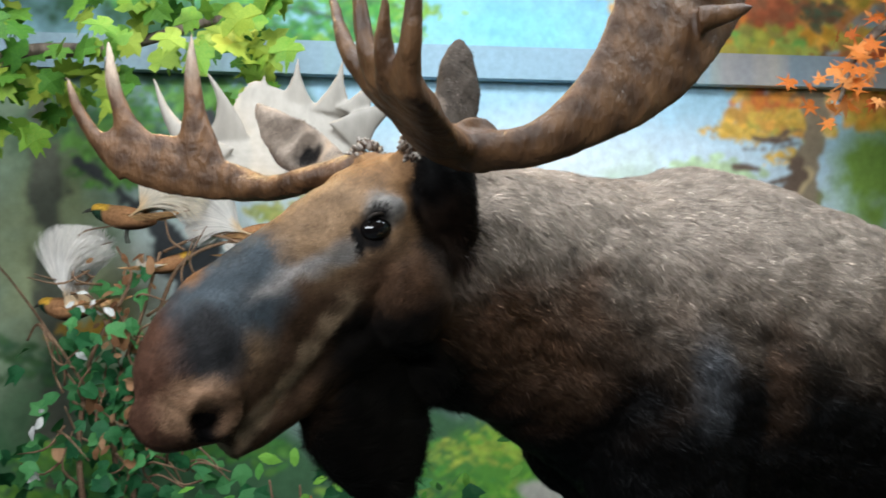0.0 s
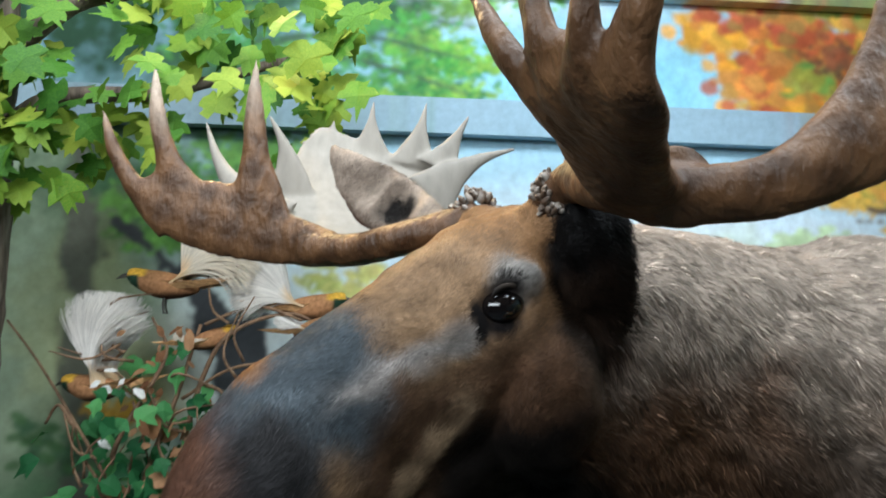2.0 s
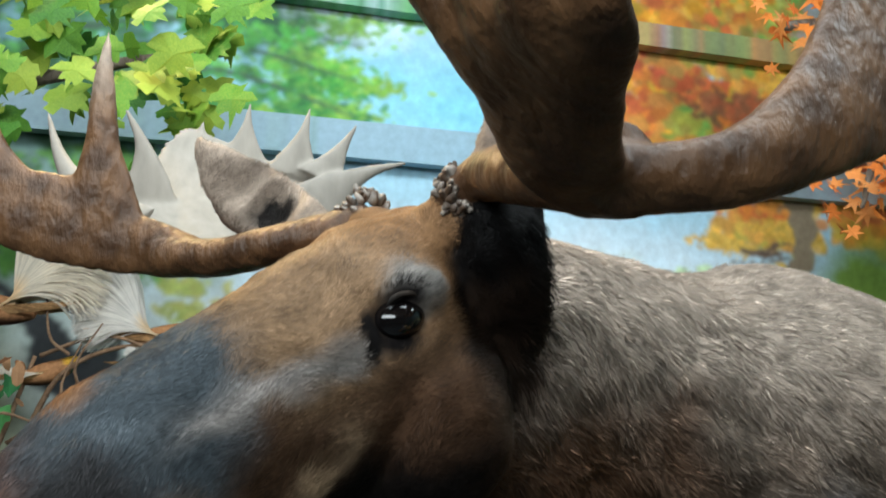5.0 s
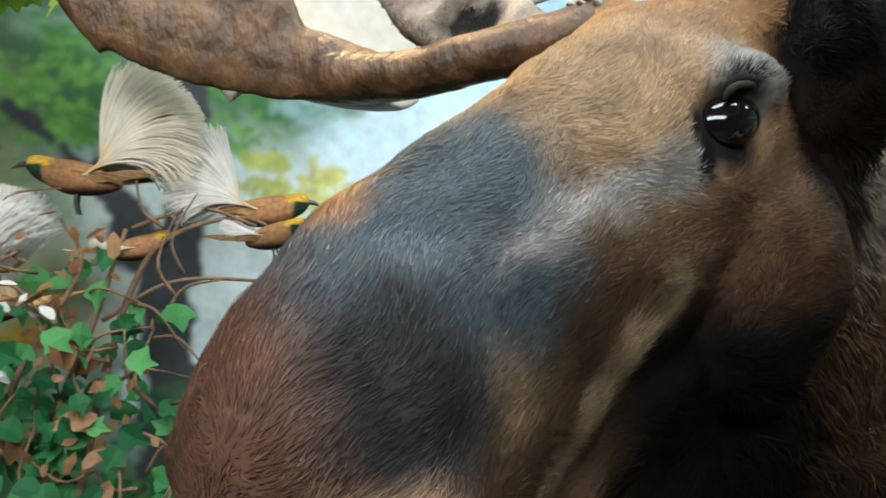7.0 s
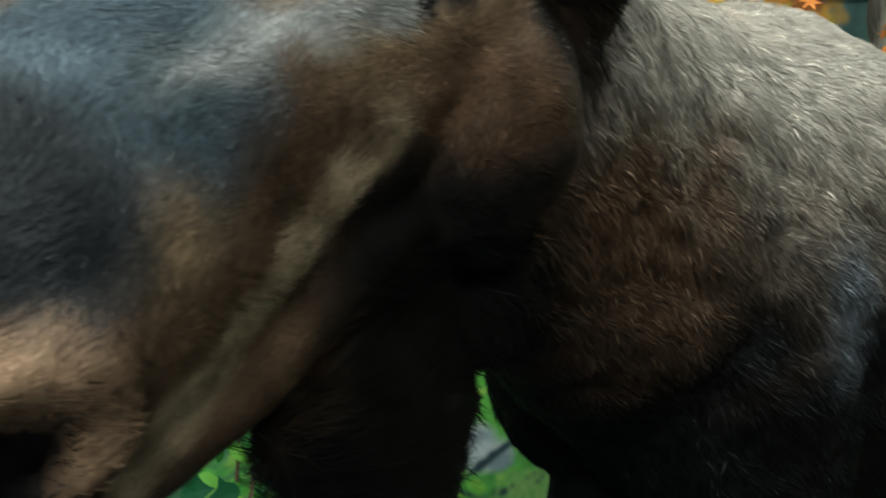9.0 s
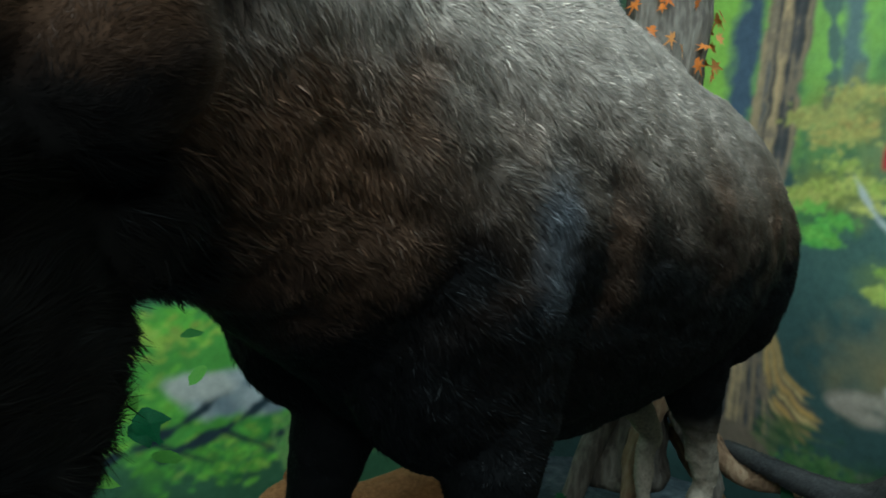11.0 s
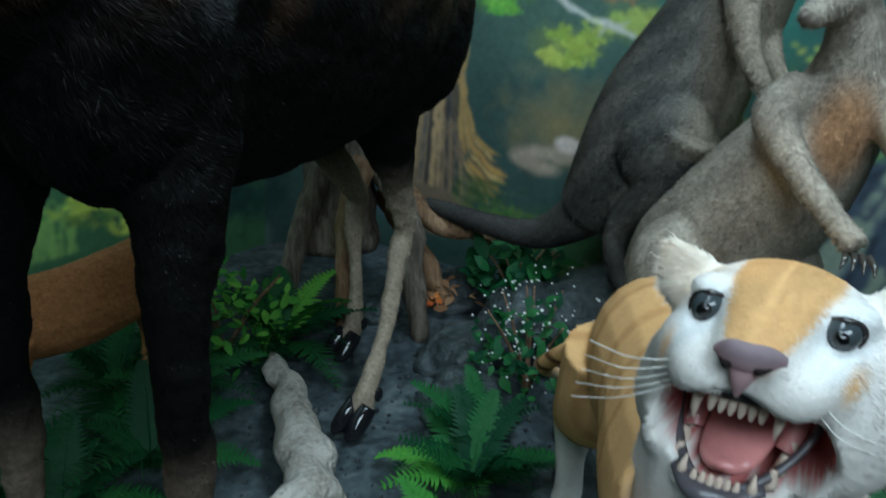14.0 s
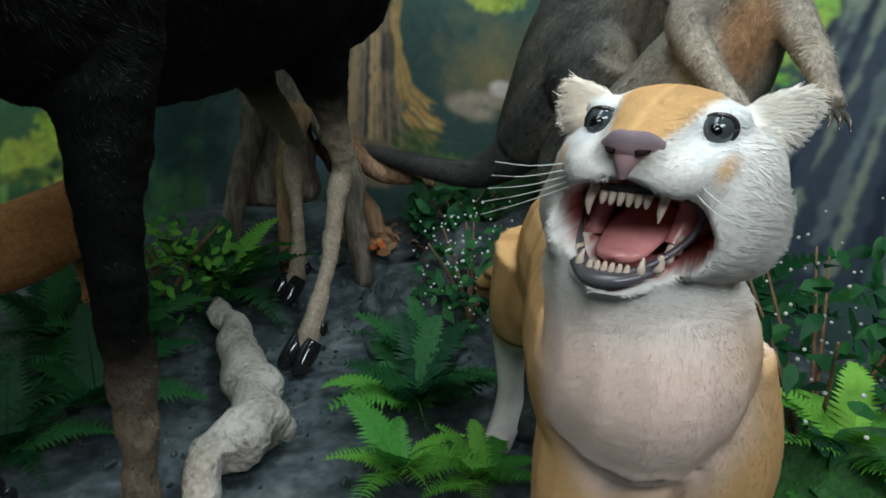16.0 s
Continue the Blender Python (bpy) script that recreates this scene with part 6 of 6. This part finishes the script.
MAPLE_RING = [(-158, 0.36), (-140, 0.40), (-118, 0.26), (-98, 0.42), (-72, 0.52), (-58, 0.30), (-38, 0.38), (-26, 0.48), (-14, 0.36), (0, 0.64), (14, 0.36), (26, 0.48), (38, 0.38), (58, 0.30), (72, 0.52), (98, 0.42), (118, 0.26), (140, 0.40), (158, 0.36)]
IVY_RING = [(-155, 0.38), (-125, 0.36), (-95, 0.42), (-70, 0.52), (-48, 0.36), (-25, 0.38), (0, 0.62), (25, 0.38), (48, 0.36), (70, 0.52), (95, 0.42), (125, 0.36), (155, 0.38)]
STAR_RING = [(-150, 0.36), (-128, 0.18), (-110, 0.50), (-82, 0.20), (-55, 0.58), (-28, 0.20), (0, 0.66), (28, 0.20), (55, 0.58), (82, 0.20), (110, 0.50), (128, 0.18), (150, 0.36)]
OVAL_RING = [(-160, 0.3), (-110, 0.24), (-60, 0.28), (-25, 0.42), (0, 0.62), (25, 0.42), (60, 0.28), (110, 0.24), (160, 0.3)]


def leaf_set(ring, mat, k=4, seed=1):
    r = random.Random(seed)
    return [lobed([(a + r.uniform(-6, 6), q * r.uniform(0.85, 1.15)) for a, q in ring], mat, fold=r.uniform(-0.05, 0.3)) for _ in range(k)]


def put_leaf(parent, meshes, at, size, r, face=(0, -1, 0.35), hang=0.6, name="leaf"):
    """One leaf under parent, turned mostly towards face with its tip hanging down."""
    n = (Vector(face) + Vector((r.gauss(0, 0.45), r.gauss(0, 0.45), r.gauss(0, 0.4)))).normalized()
    d = Vector((r.gauss(0, 0.6), r.gauss(0, 0.4), -hang + r.gauss(0, 0.45)))
    d = (d - n * d.dot(n)).normalized()
    y = n.cross(d)
    m = Matrix((d, y, n)).transposed().to_4x4()
    ob = new(name, r.choice(meshes))
    ob.parent = parent
    ob.matrix_basis = Matrix.Translation(Vector(at) - (parent.parent or parent).location) @ m @ Matrix.Scale(size * r.uniform(0.7, 1.25), 4)
    return ob


def limb(name, pts, radii, mat, parent, label="", seg=12, n=None, rough=0.0):
    bm = bmesh.new()
    tube(bm, pts, radii, seg=seg, n=n or len(pts) * 6)
    if rough:
        for v in bm.verts:
            k = noise.noise(v.co * 14) + 0.6 * noise.noise(v.co * 37)
            v.co += Vector((noise.noise(v.co * 9 + Vector((3, 1, 2))), noise.noise(v.co * 9 + Vector((7, 5, 1))), 0)) * rough * 0.7 + (v.co - Vector((pts[0][0], pts[0][1], v.co.z))).normalized() * k * rough * 0.5
    for v in bm.verts:
        v.co -= parent.location
    me = to_mesh(bm, name)
    me.materials.append(mat)
    me.polygons.foreach_set("use_smooth", [True] * len(me.polygons))
    ob = new(name, me)
    ob.parent = parent
    return tagged(ob, label) if label else ob


rnd = random.Random(21)
LIME_LEAVES, IVY_LEAVES, DRY_LEAVES = leaf_set(MAPLE_RING, M_LIME, 5, 2), leaf_set(IVY_RING, M_IVY, 4, 3), leaf_set(OVAL_RING, M_DRY, 4, 4)
STAR_LEAVES, PETALS, GREEN_OVALS = leaf_set(STAR_RING, M_MAPLE, 5, 5), leaf_set(OVAL_RING, M_WHITE, 2, 6), leaf_set(OVAL_RING, M_FERN, 3, 7)


def build_ivy_tree():
    t = thing("ivy_tree", (-1.62, 2.42, 0), "grey bark tree hung with lime green lobed leaves", "tree")
    limb("trunk", [(-1.62, 2.42, -0.05), (-1.60, 2.42, 0.5), (-1.57, 2.42, 1.1), (-1.59, 2.42, 1.8), (-1.6, 2.42, 2.5), (-1.58, 2.42, 3.3)], [0.13, 0.105, 0.095, 0.095, 0.10, 0.09], M_BARK, t, seg=22, n=50, rough=0.03)
    boughs = [[(-1.58, 2.42, 2.15), (-1.35, 2.38, 2.30), (-1.05, 2.40, 2.33), (-0.75, 2.42, 2.42), (-0.5, 2.42, 2.46)], [(-1.58, 2.42, 2.4), (-1.3, 2.4, 2.6), (-0.95, 2.45, 2.66), (-0.6, 2.45, 2.7)], [(-1.6, 2.4, 2.3), (-1.5, 2.2, 2.4), (-1.3, 2.1, 2.55)]]
    arms = [limb("branch", b, [0.035, 0.028, 0.02, 0.014, 0.006][:len(b)], M_BARK, t, rough=0.008) for b in boughs]
    for i in range(265):
        if i < 215:
            b = boughs[0 if i % 2 else 1]
            p = spline(b, 30)[rnd.randint(0, 29)]
            at, arm = Vector(p) + Vector((rnd.gauss(0, 0.08), rnd.gauss(-0.05, 0.10), rnd.gauss(-0.04, 0.09))), arms[0 if i % 2 else 1]
        else:
            arm = arms[2]
            at = Vector((rnd.uniform(-1.72, -1.35), rnd.uniform(2.2, 2.35), rnd.uniform(2.02, 2.55)))
        put_leaf(arm, LIME_LEAVES, at, 0.105, rnd, hang=0.8)
    for i in range(16):
        put_leaf(arms[0], LIME_LEAVES, (rnd.uniform(-0.62, -0.52), rnd.uniform(2.3, 2.45), rnd.uniform(2.1, 2.35)), 0.08, rnd, hang=0.9)
    for i in range(24):
        put_leaf(t, IVY_LEAVES, (-1.60 + rnd.uniform(-0.1, 0.12), 2.30, rnd.uniform(0.7, 2.0)), 0.05, rnd)


def build_bush():
    t = thing("bird_bush", (-1.12, 2.72, 0), "tangled bush of ivy, dry leaves and twigs", "bush")
    stems = [[(-1.12, 2.72, -0.03), (-1.15, 2.72, 0.6), (-1.18, 2.70, 1.1), (-1.08, 2.70, 1.45), (-1.02, 2.72, 1.68)], [(-1.05, 2.72, -0.03), (-1.1, 2.68, 0.8), (-1.05, 2.70, 1.3), (-0.95, 2.70, 1.62), (-0.75, 2.74, 1.72), (-0.6, 2.72, 1.66)],
             [(-1.2, 2.70, 0.3), (-1.28, 2.66, 0.9), (-1.26, 2.66, 1.2), (-1.22, 2.66, 1.36), (-1.12, 2.70, 1.58), (-1.18, 2.72, 1.7)], [(-1.15, 2.70, 1.0), (-1.35, 2.70, 1.3), (-1.5, 2.72, 1.5), (-1.66, 2.74, 1.68)],
             [(-1.06, 2.70, 1.45), (-0.9, 2.70, 1.55), (-0.7, 2.72, 1.56), (-0.5, 2.74, 1.54)], [(-1.0, 2.7, 1.68), (-0.85, 2.72, 1.74), (-0.7, 2.74, 1.70)], [(-1.4, 2.70, 1.36), (-1.45, 2.70, 1.42), (-1.5, 2.72, 1.36)]]
    arms = []
    for i, b in enumerate(stems):
        k = 0.012 if i < 3 else 0.006
        arms.append(limb("stem", b, [k * (1 - 0.13 * j) for j in range(len(b))], M_TWIG, t, seg=8, rough=0.004))
    for i in range(56):
        x, z = rnd.uniform(-1.38, -0.85), rnd.uniform(0.85, 1.7)
        a = rnd.uniform(-2.6, 2.6)
        limb("twig", [(x, 2.66, z), (x + 0.07 * math.sin(a), 2.63 + rnd.uniform(-0.05, 0.05), z + 0.09 * math.cos(a)), (x + 0.17 * math.sin(a + 0.5), 2.64 + rnd.uniform(-0.08, 0.08), z + 0.2 * math.cos(a + 0.4))], [0.005, 0.004, 0.002], M_TWIG, t, seg=6, n=8)
    for i in range(250):
        z = rnd.triangular(0.4, 1.65, 1.05)
        w = 0.14 + 0.3 * max(0, 1.15 - z)
        put_leaf(arms[i % 3], IVY_LEAVES, (-1.17 + rnd.gauss(0, w) + 0.12 * max(0, z - 1.3), 2.68 + rnd.gauss(0, 0.08), z), 0.07, rnd)
    for i in range(80):
        z = rnd.uniform(0.95, 1.68)
        put_leaf(arms[i % 3], DRY_LEAVES, (-1.10 + rnd.gauss(0, 0.09), 2.64 + rnd.gauss(0, 0.05), z), 0.045 if i % 6 else 0.085, rnd, name="dry_leaf")
    for x, z in ((-1.20, 1.53), (-1.17, 1.50), (-1.36, 1.13), (-1.40, 1.09), (-1.25, 1.33), (-1.38, 0.92), (-1.24, 1.50)):
        for k in range(2):
            put_leaf(t, PETALS, (x + rnd.gauss(0, 0.012), 2.58, z + rnd.gauss(0, 0.012)), 0.042, rnd, name="petal")


def build_low_shrub():
    t = thing("leafy_shrub", (-0.3, 2.15, 0), "low shrub of bright oval green leaves under the moose", "bush")
    for i in range(9):
        x = -0.3 + rnd.gauss(0, 0.16)
        limb("stem", [(-0.3 + rnd.gauss(0, 0.04), 2.15, -0.03), (x * 0.6 - 0.12, 2.14, 0.55), (x, 2.12 + rnd.gauss(0, 0.06), rnd.uniform(0.85, 1.12))], [0.01, 0.008, 0.003], M_TWIG, t, seg=6)
    for i in range(150):
        z = rnd.triangular(0.45, 1.2, 1.02)
        put_leaf(t, GREEN_OVALS if i % 3 else IVY_LEAVES, (-0.26 + rnd.gauss(0, 0.2), 2.12 + rnd.gauss(0, 0.08), z), 0.06, rnd, face=(0, -0.7, 0.8), hang=0.2)
    bm = bmesh.new()
    ball(bm, V(-0.05, -0.15, 1.01), (0.02, 0.02, 0.016), seg=14)
    tube(bm, [V(-0.05, -0.15, 1.02), V(-0.05, -0.15, 1.035)], [0.003, 0.002], seg=6, n=4)
    part("orange_fruit", bm, M_MAPLE, t, "small orange fruit").matrix_parent_inverse = Matrix.Identity(4)


def build_autumn_tree():
    t = thing("autumn_tree", (2.0, 2.85, 0), "old tree with spreading roots, warm bark and orange star leaves", "tree")
    bole = limb("trunk", [(1.98, 2.80, 0.25), (1.99, 2.82, 0.55), (2.0, 2.86, 0.95), (2.0, 2.87, 1.5), (2.0, 2.87, 2.1), (1.93, 2.85, 2.7), (1.85, 2.82, 3.4)], [0.17, 0.14, 0.14, 0.15, 0.155, 0.14, 0.11], M_BARK, t, seg=26, n=60, rough=0.04)
    for b, r0 in (([(1.92, 2.78, 0.75), (1.85, 2.80, 0.52), (1.75, 2.80, 0.28), (1.66, 2.80, 0.0)], 0.06), ([(1.98, 2.66, 0.66), (1.90, 2.66, 0.45), (1.85, 2.62, 0.22), (1.82, 2.58, -0.02)], 0.055), ([(2.05, 2.66, 0.65), (2.03, 2.46, 0.44), (2.0, 2.38, 0.2), (2.0, 2.33, -0.02)], 0.06), ([(2.1, 2.68, 0.6), (2.2, 2.45, 0.4), (2.36, 2.36, 0.36), (2.45, 2.36, 0.30)], 0.05), ([(2.12, 2.7, 0.5), (2.22, 2.55, 0.25), (2.3, 2.45, 0.02)], 0.05)):
        limb("root", b, [r0, r0 * 0.85, r0 * 0.75, r0 * 0.6][:len(b)], M_BARK_WARM if r0 < 0.06 else M_BARK, t, seg=14, n=20, rough=0.02)
    boughs = [[(1.93, 2.85, 2.5), (1.7, 2.75, 2.55), (1.5, 2.72, 2.4), (1.42, 2.7, 2.22)], [(1.9, 2.85, 2.8), (1.6, 2.75, 2.95), (1.3, 2.72, 3.06), (0.95, 2.7, 3.1)], [(1.6, 2.75, 2.95), (1.4, 2.72, 2.86), (1.2, 2.72, 2.82)], [(1.7, 2.75, 2.55), (1.6, 2.68, 2.7), (1.45, 2.66, 2.7)]]
    arms = [limb("branch", b, [0.04, 0.025, 0.015, 0.006][:len(b)], M_BARK, t, seg=10, rough=0.01) for b in boughs]
    for i in range(215):
        k = rnd.choice((0, 0, 1, 1, 2, 3))
        b = boughs[k]
        p = spline(b, 30)[rnd.randint(6, 29)]
        put_leaf(arms[k], STAR_LEAVES, Vector(p) + Vector((rnd.gauss(0, 0.07), rnd.gauss(-0.05, 0.07), rnd.gauss(0, 0.06))), 0.085, rnd, hang=0.3)
    for i in range(84):
        a = rnd.choice((rnd.uniform(3.2, 3.9), rnd.uniform(5.2, 6.3), rnd.uniform(3.3, 6.2)))
        put_leaf(bole, STAR_LEAVES, (2.0 + 0.185 * math.cos(a), 2.87 + 0.185 * math.sin(a), rnd.uniform(1.6, 2.3)), 0.06, rnd, face=(math.cos(a), math.sin(a), 0.2))


def frond_mesh(mat, seed, pairs=17):
    """One fern frond along +x, arching, with tapering toothed leaflets."""
    r = random.Random(seed)
    bm = bmesh.new()
    arch = lambda q: Vector((q * (1 - 0.12 * q), 0, 0.42 * q - 0.62 * q * q))
    tube(bm, [arch(q) for q in np.linspace(0, 1, 6)], [0.011, 0.009, 0.008, 0.006, 0.004, 0.002], seg=5, n=12)
    for k in range(pairs):
        q = 0.14 + 0.84 * k / pairs
        ln = 0.27 * (1 - q) ** 0.7 * min(1, (q + 0.05) * 3.2) * r.uniform(0.85, 1.1) + 0.02
        for s in (-1, 1):
            a, d = arch(q), Vector((0.42, s, 0.12 + r.uniform(-0.15, 0.1))).normalized()
            e = Vector((0.9, -s * 0.4, 0)).normalized() * (0.022 + 0.018 * (1 - q))
            steps = 4
            left, right = [], []
            for j in range(steps + 1):
                f = j / steps
                c = a + d * ln * f + Vector((0, 0, -0.10 * ln * f * f * 2))
                wv = e * (1 - f) ** 0.6 * (1.0 if j % 2 == 0 else 0.8)
                left.append(bm.verts.new(c + wv))
                right.append(bm.verts.new(c - wv))
            for j in range(steps):
                bm.faces.new((left[j], left[j + 1], right[j + 1], right[j]))
    me = bpy.data.meshes.new("frond")
    bm.to_mesh(me)
    bm.free()
    me.materials.append(mat)
    return me


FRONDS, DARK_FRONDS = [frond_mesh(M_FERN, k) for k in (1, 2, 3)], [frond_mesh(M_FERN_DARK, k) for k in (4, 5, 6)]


def build_fern(x, y, z, size, count, fronds, label, seed, lean=0.0):
    t = thing("fern", (x, y, z), label, "fern", "ferns on the ground")
    r = random.Random(seed)
    for k in range(count):
        ob = new("frond", r.choice(fronds))
        ob.parent = t
        ob.matrix_basis = Euler((r.gauss(0, 0.2), -r.uniform(0.1, 0.95), 2 * math.pi * k / count + r.uniform(-0.3, 0.3) + lean)).to_matrix().to_4x4() @ Matrix.Scale(size * r.uniform(0.7, 1.15), 4)
    return t


def build_rock(x, y, z, r, label, seed, mat, squash=0.6):
    bm = bmesh.new()
    bmesh.ops.create_icosphere(bm, subdivisions=4, radius=1)
    o = Vector((seed * 3.1, seed * 1.7, seed * 0.9))
    for v in bm.verts:
        k = 1 + 0.35 * noise.noise(v.co * 1.3 + o) + 0.16 * noise.noise(v.co * 3.3 + o) + 0.06 * noise.noise(v.co * 9 + o)
        v.co = Vector((v.co.x * r[0], v.co.y * r[1], v.co.z * r[2])) * k
    ob = solid("rock", bm, mat, label, "rock", "", True)
    ob.location = (x, y, z)
    tagged(ob, group="rocks of the diorama")
    return ob


def build_clump(x, y, z, r, count, meshes, label, seed, size=0.05, dots=0, name="bush"):
    """A low leafy clump on thin stems."""
    t = thing(name, (x, y, z), label, "bush")
    q = random.Random(seed)
    for i in range(7):
        a = q.uniform(0, 2 * math.pi)
        limb("stem", [(x, y, z - 0.03), (x + 0.4 * r[0] * math.cos(a), y + 0.4 * r[1] * math.sin(a), z + 0.5 * r[2]), (x + 0.8 * r[0] * math.cos(a), y + 0.8 * r[1] * math.sin(a), z + 0.9 * r[2])], [0.008, 0.006, 0.003], M_TWIG, t, seg=6)
    for i in range(count):
        a, b = q.uniform(0, 2 * math.pi), q.uniform(0, 1) ** 0.6
        put_leaf(t, meshes, (x + r[0] * b * math.cos(a), y + r[1] * b * math.sin(a), z + r[2] * q.uniform(0.1, 1.0) * (1.15 - 0.5 * b)), size, q, face=(-0.3, -0.4, 0.9), hang=0.1)
    if dots:
        bm = bmesh.new()
        for i in range(dots):
            a, b = q.uniform(0, 2 * math.pi), q.uniform(0, 1) ** 0.5
            bmesh.ops.create_icosphere(bm, subdivisions=1, radius=q.uniform(0.003, 0.006), matrix=Matrix.Translation((r[0] * 1.05 * b * math.cos(a), r[1] * 1.05 * b * math.sin(a), r[2] * q.uniform(0.25, 1.15))))
        ob = part("tiny_white_blossoms", bm, M_WHITE, t, "many tiny white blossoms")
        ob.matrix_parent_inverse = Matrix.Identity(4)
        tagged(ob, kind="stuff")
    return t


build_ivy_tree()
build_bush()
build_low_shrub()
build_autumn_tree()
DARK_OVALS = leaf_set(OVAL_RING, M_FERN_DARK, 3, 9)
build_fern(1.10, 1.47, 0.02, 0.26, 12, FRONDS, "bright green fern at the path's edge", 1)
build_fern(1.20, 1.30, 0.02, 0.22, 11, FRONDS, "bright green small fern in front of the rock", 2)
build_fern(1.38, 1.62, 0.02, 0.36, 15, DARK_FRONDS + FRONDS[:1], "deep green spreading fern beside the tiger", 3)
build_fern(1.52, 1.72, 0.02, 0.30, 12, DARK_FRONDS, "dark green fern among rocks", 4)
build_fern(1.45, 0.55, 0.30, 0.30, 12, FRONDS, "bright green fern behind the tiger's shoulder", 5)
build_fern(1.25, 0.45, 0.12, 0.30, 11, FRONDS, "bright fern low beside the tiger", 6)
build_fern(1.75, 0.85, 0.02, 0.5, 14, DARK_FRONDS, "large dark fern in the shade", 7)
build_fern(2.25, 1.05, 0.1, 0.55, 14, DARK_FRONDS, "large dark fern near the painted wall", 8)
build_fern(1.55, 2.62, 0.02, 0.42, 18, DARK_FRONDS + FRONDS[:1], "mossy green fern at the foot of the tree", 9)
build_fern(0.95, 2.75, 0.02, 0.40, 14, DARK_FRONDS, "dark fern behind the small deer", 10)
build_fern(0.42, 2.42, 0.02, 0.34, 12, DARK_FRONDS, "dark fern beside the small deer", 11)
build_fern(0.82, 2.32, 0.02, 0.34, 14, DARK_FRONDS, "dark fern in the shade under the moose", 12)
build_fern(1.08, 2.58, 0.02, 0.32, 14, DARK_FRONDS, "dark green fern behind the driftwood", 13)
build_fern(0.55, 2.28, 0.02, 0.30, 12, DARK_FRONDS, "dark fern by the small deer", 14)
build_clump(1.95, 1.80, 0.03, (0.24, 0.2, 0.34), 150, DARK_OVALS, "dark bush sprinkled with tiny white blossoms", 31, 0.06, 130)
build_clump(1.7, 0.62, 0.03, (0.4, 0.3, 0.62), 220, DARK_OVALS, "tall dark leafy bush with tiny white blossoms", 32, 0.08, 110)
build_clump(1.35, 2.72, 0.03, (0.28, 0.2, 0.3), 200, GREEN_OVALS, "soft mossy green bush at the tree roots", 33, 0.05)
build_clump(2.42, 2.18, 0.12, (0.18, 0.22, 0.22), 90, DARK_OVALS, "dark teal broad-leaved plant between rocks", 34, 0.11)
for k, (x, y, z, r, lab, mt) in enumerate((
        (1.75, 1.95, 0.0, (0.16, 0.12, 0.09), "dark wet rock at the edge of the path", M_ROCK), (1.62, 1.78, 0.0, (0.14, 0.11, 0.10), "dark angular rock beside the path", M_ROCK),
        (2.0, 2.1, 0.0, (0.2, 0.16, 0.12), "dark rock under ferns", M_ROCK), (2.3, 2.0, 0.05, (0.26, 0.2, 0.2), "dark mossy boulder near the mural", M_ROCK),
        (2.38, 1.62, 0.05, (0.34, 0.36, 0.36), "large dark boulder that carries a kangaroo", M_ROCK), (1.86, 1.22, 0.05, (0.36, 0.36, 0.36), "large dark boulder under a seated kangaroo", M_ROCK),
        (2.45, 2.45, 0.02, (0.16, 0.14, 0.12), "small dark stone by the wall", M_ROCK), (1.45, 0.50, 0.05, (0.3, 0.26, 0.26), "dark mossy rock behind the tiger", M_MOSS),
        (0.3, 1.6, -0.03, (0.3, 0.25, 0.08), "low dark rock slab under the moose", M_ROCK), (2.05, 2.62, 0.0, (0.12, 0.1, 0.06), "small stone among the roots", M_ROCK))):
    build_rock(x, y, z, r, lab, k + 1, mt)

# driftwood on the path
t = thing("driftwood_log", (1.05, 2.05, 0.03), "pale bleached driftwood log lying on the rock", "log")
limb("log", [(1.37, 2.46, 0.07), (1.28, 2.28, 0.08), (1.13, 2.06, 0.085), (1.03, 1.90, 0.085), (0.92, 1.82, 0.09), (0.80, 1.82, 0.07), (0.70, 1.72, 0.04)], [0.034, 0.045, 0.062, 0.07, 0.075, 0.055, 0.03], M_DRIFT, t, seg=28, n=80, rough=0.04)
limb("knot", [(0.98, 1.87, 0.08), (1.02, 1.82, 0.06), (1.04, 1.79, 0.03)], [0.05, 0.036, 0.02], M_DRIFT, t, seg=12, rough=0.02)
# dry litter by the roots
t = thing("leaf_litter", (2.2, 2.42, 0.05), "heap of dry brown leaves with an orange bloom", "leaves")
for i in range(34):
    put_leaf(t, DRY_LEAVES, (2.2 + rnd.gauss(0, 0.12), 2.42 + rnd.gauss(0, 0.09), 0.07 + rnd.uniform(0, 0.05)), 0.055, rnd, face=(-0.2, -0.3, 1), hang=0.0, name="dry_leaf")
for i in range(5):
    put_leaf(t, STAR_LEAVES, (2.1 + rnd.gauss(0, 0.025), 2.36 + rnd.gauss(0, 0.02), 0.13), 0.04, rnd, face=(-0.3, -0.5, 1), hang=0.0, name="orange_petal")

# small stones and crumbs on the path
bm = bmesh.new()
pr = random.Random(77)
for i in range(420):
    x, y = pr.uniform(0.7, 2.1), pr.uniform(1.5, 2.6)
    r = pr.uniform(0.003, 0.012) if i % 9 else pr.uniform(0.012, 0.024)
    bmesh.ops.create_icosphere(bm, subdivisions=1, radius=r, matrix=Matrix.Translation((x, y, ground_z(x, y) + r * 0.3)) @ Euler((pr.random() * 6, pr.random() * 6, 0)).to_matrix().to_4x4() @ Matrix.Diagonal((1, pr.uniform(0.6, 1), pr.uniform(0.5, 0.9), 1)))
crumbs = solid("gravel", bm, M_ROCK, "scattered small dark stones and crumbs on the path", "gravel", "stuff")
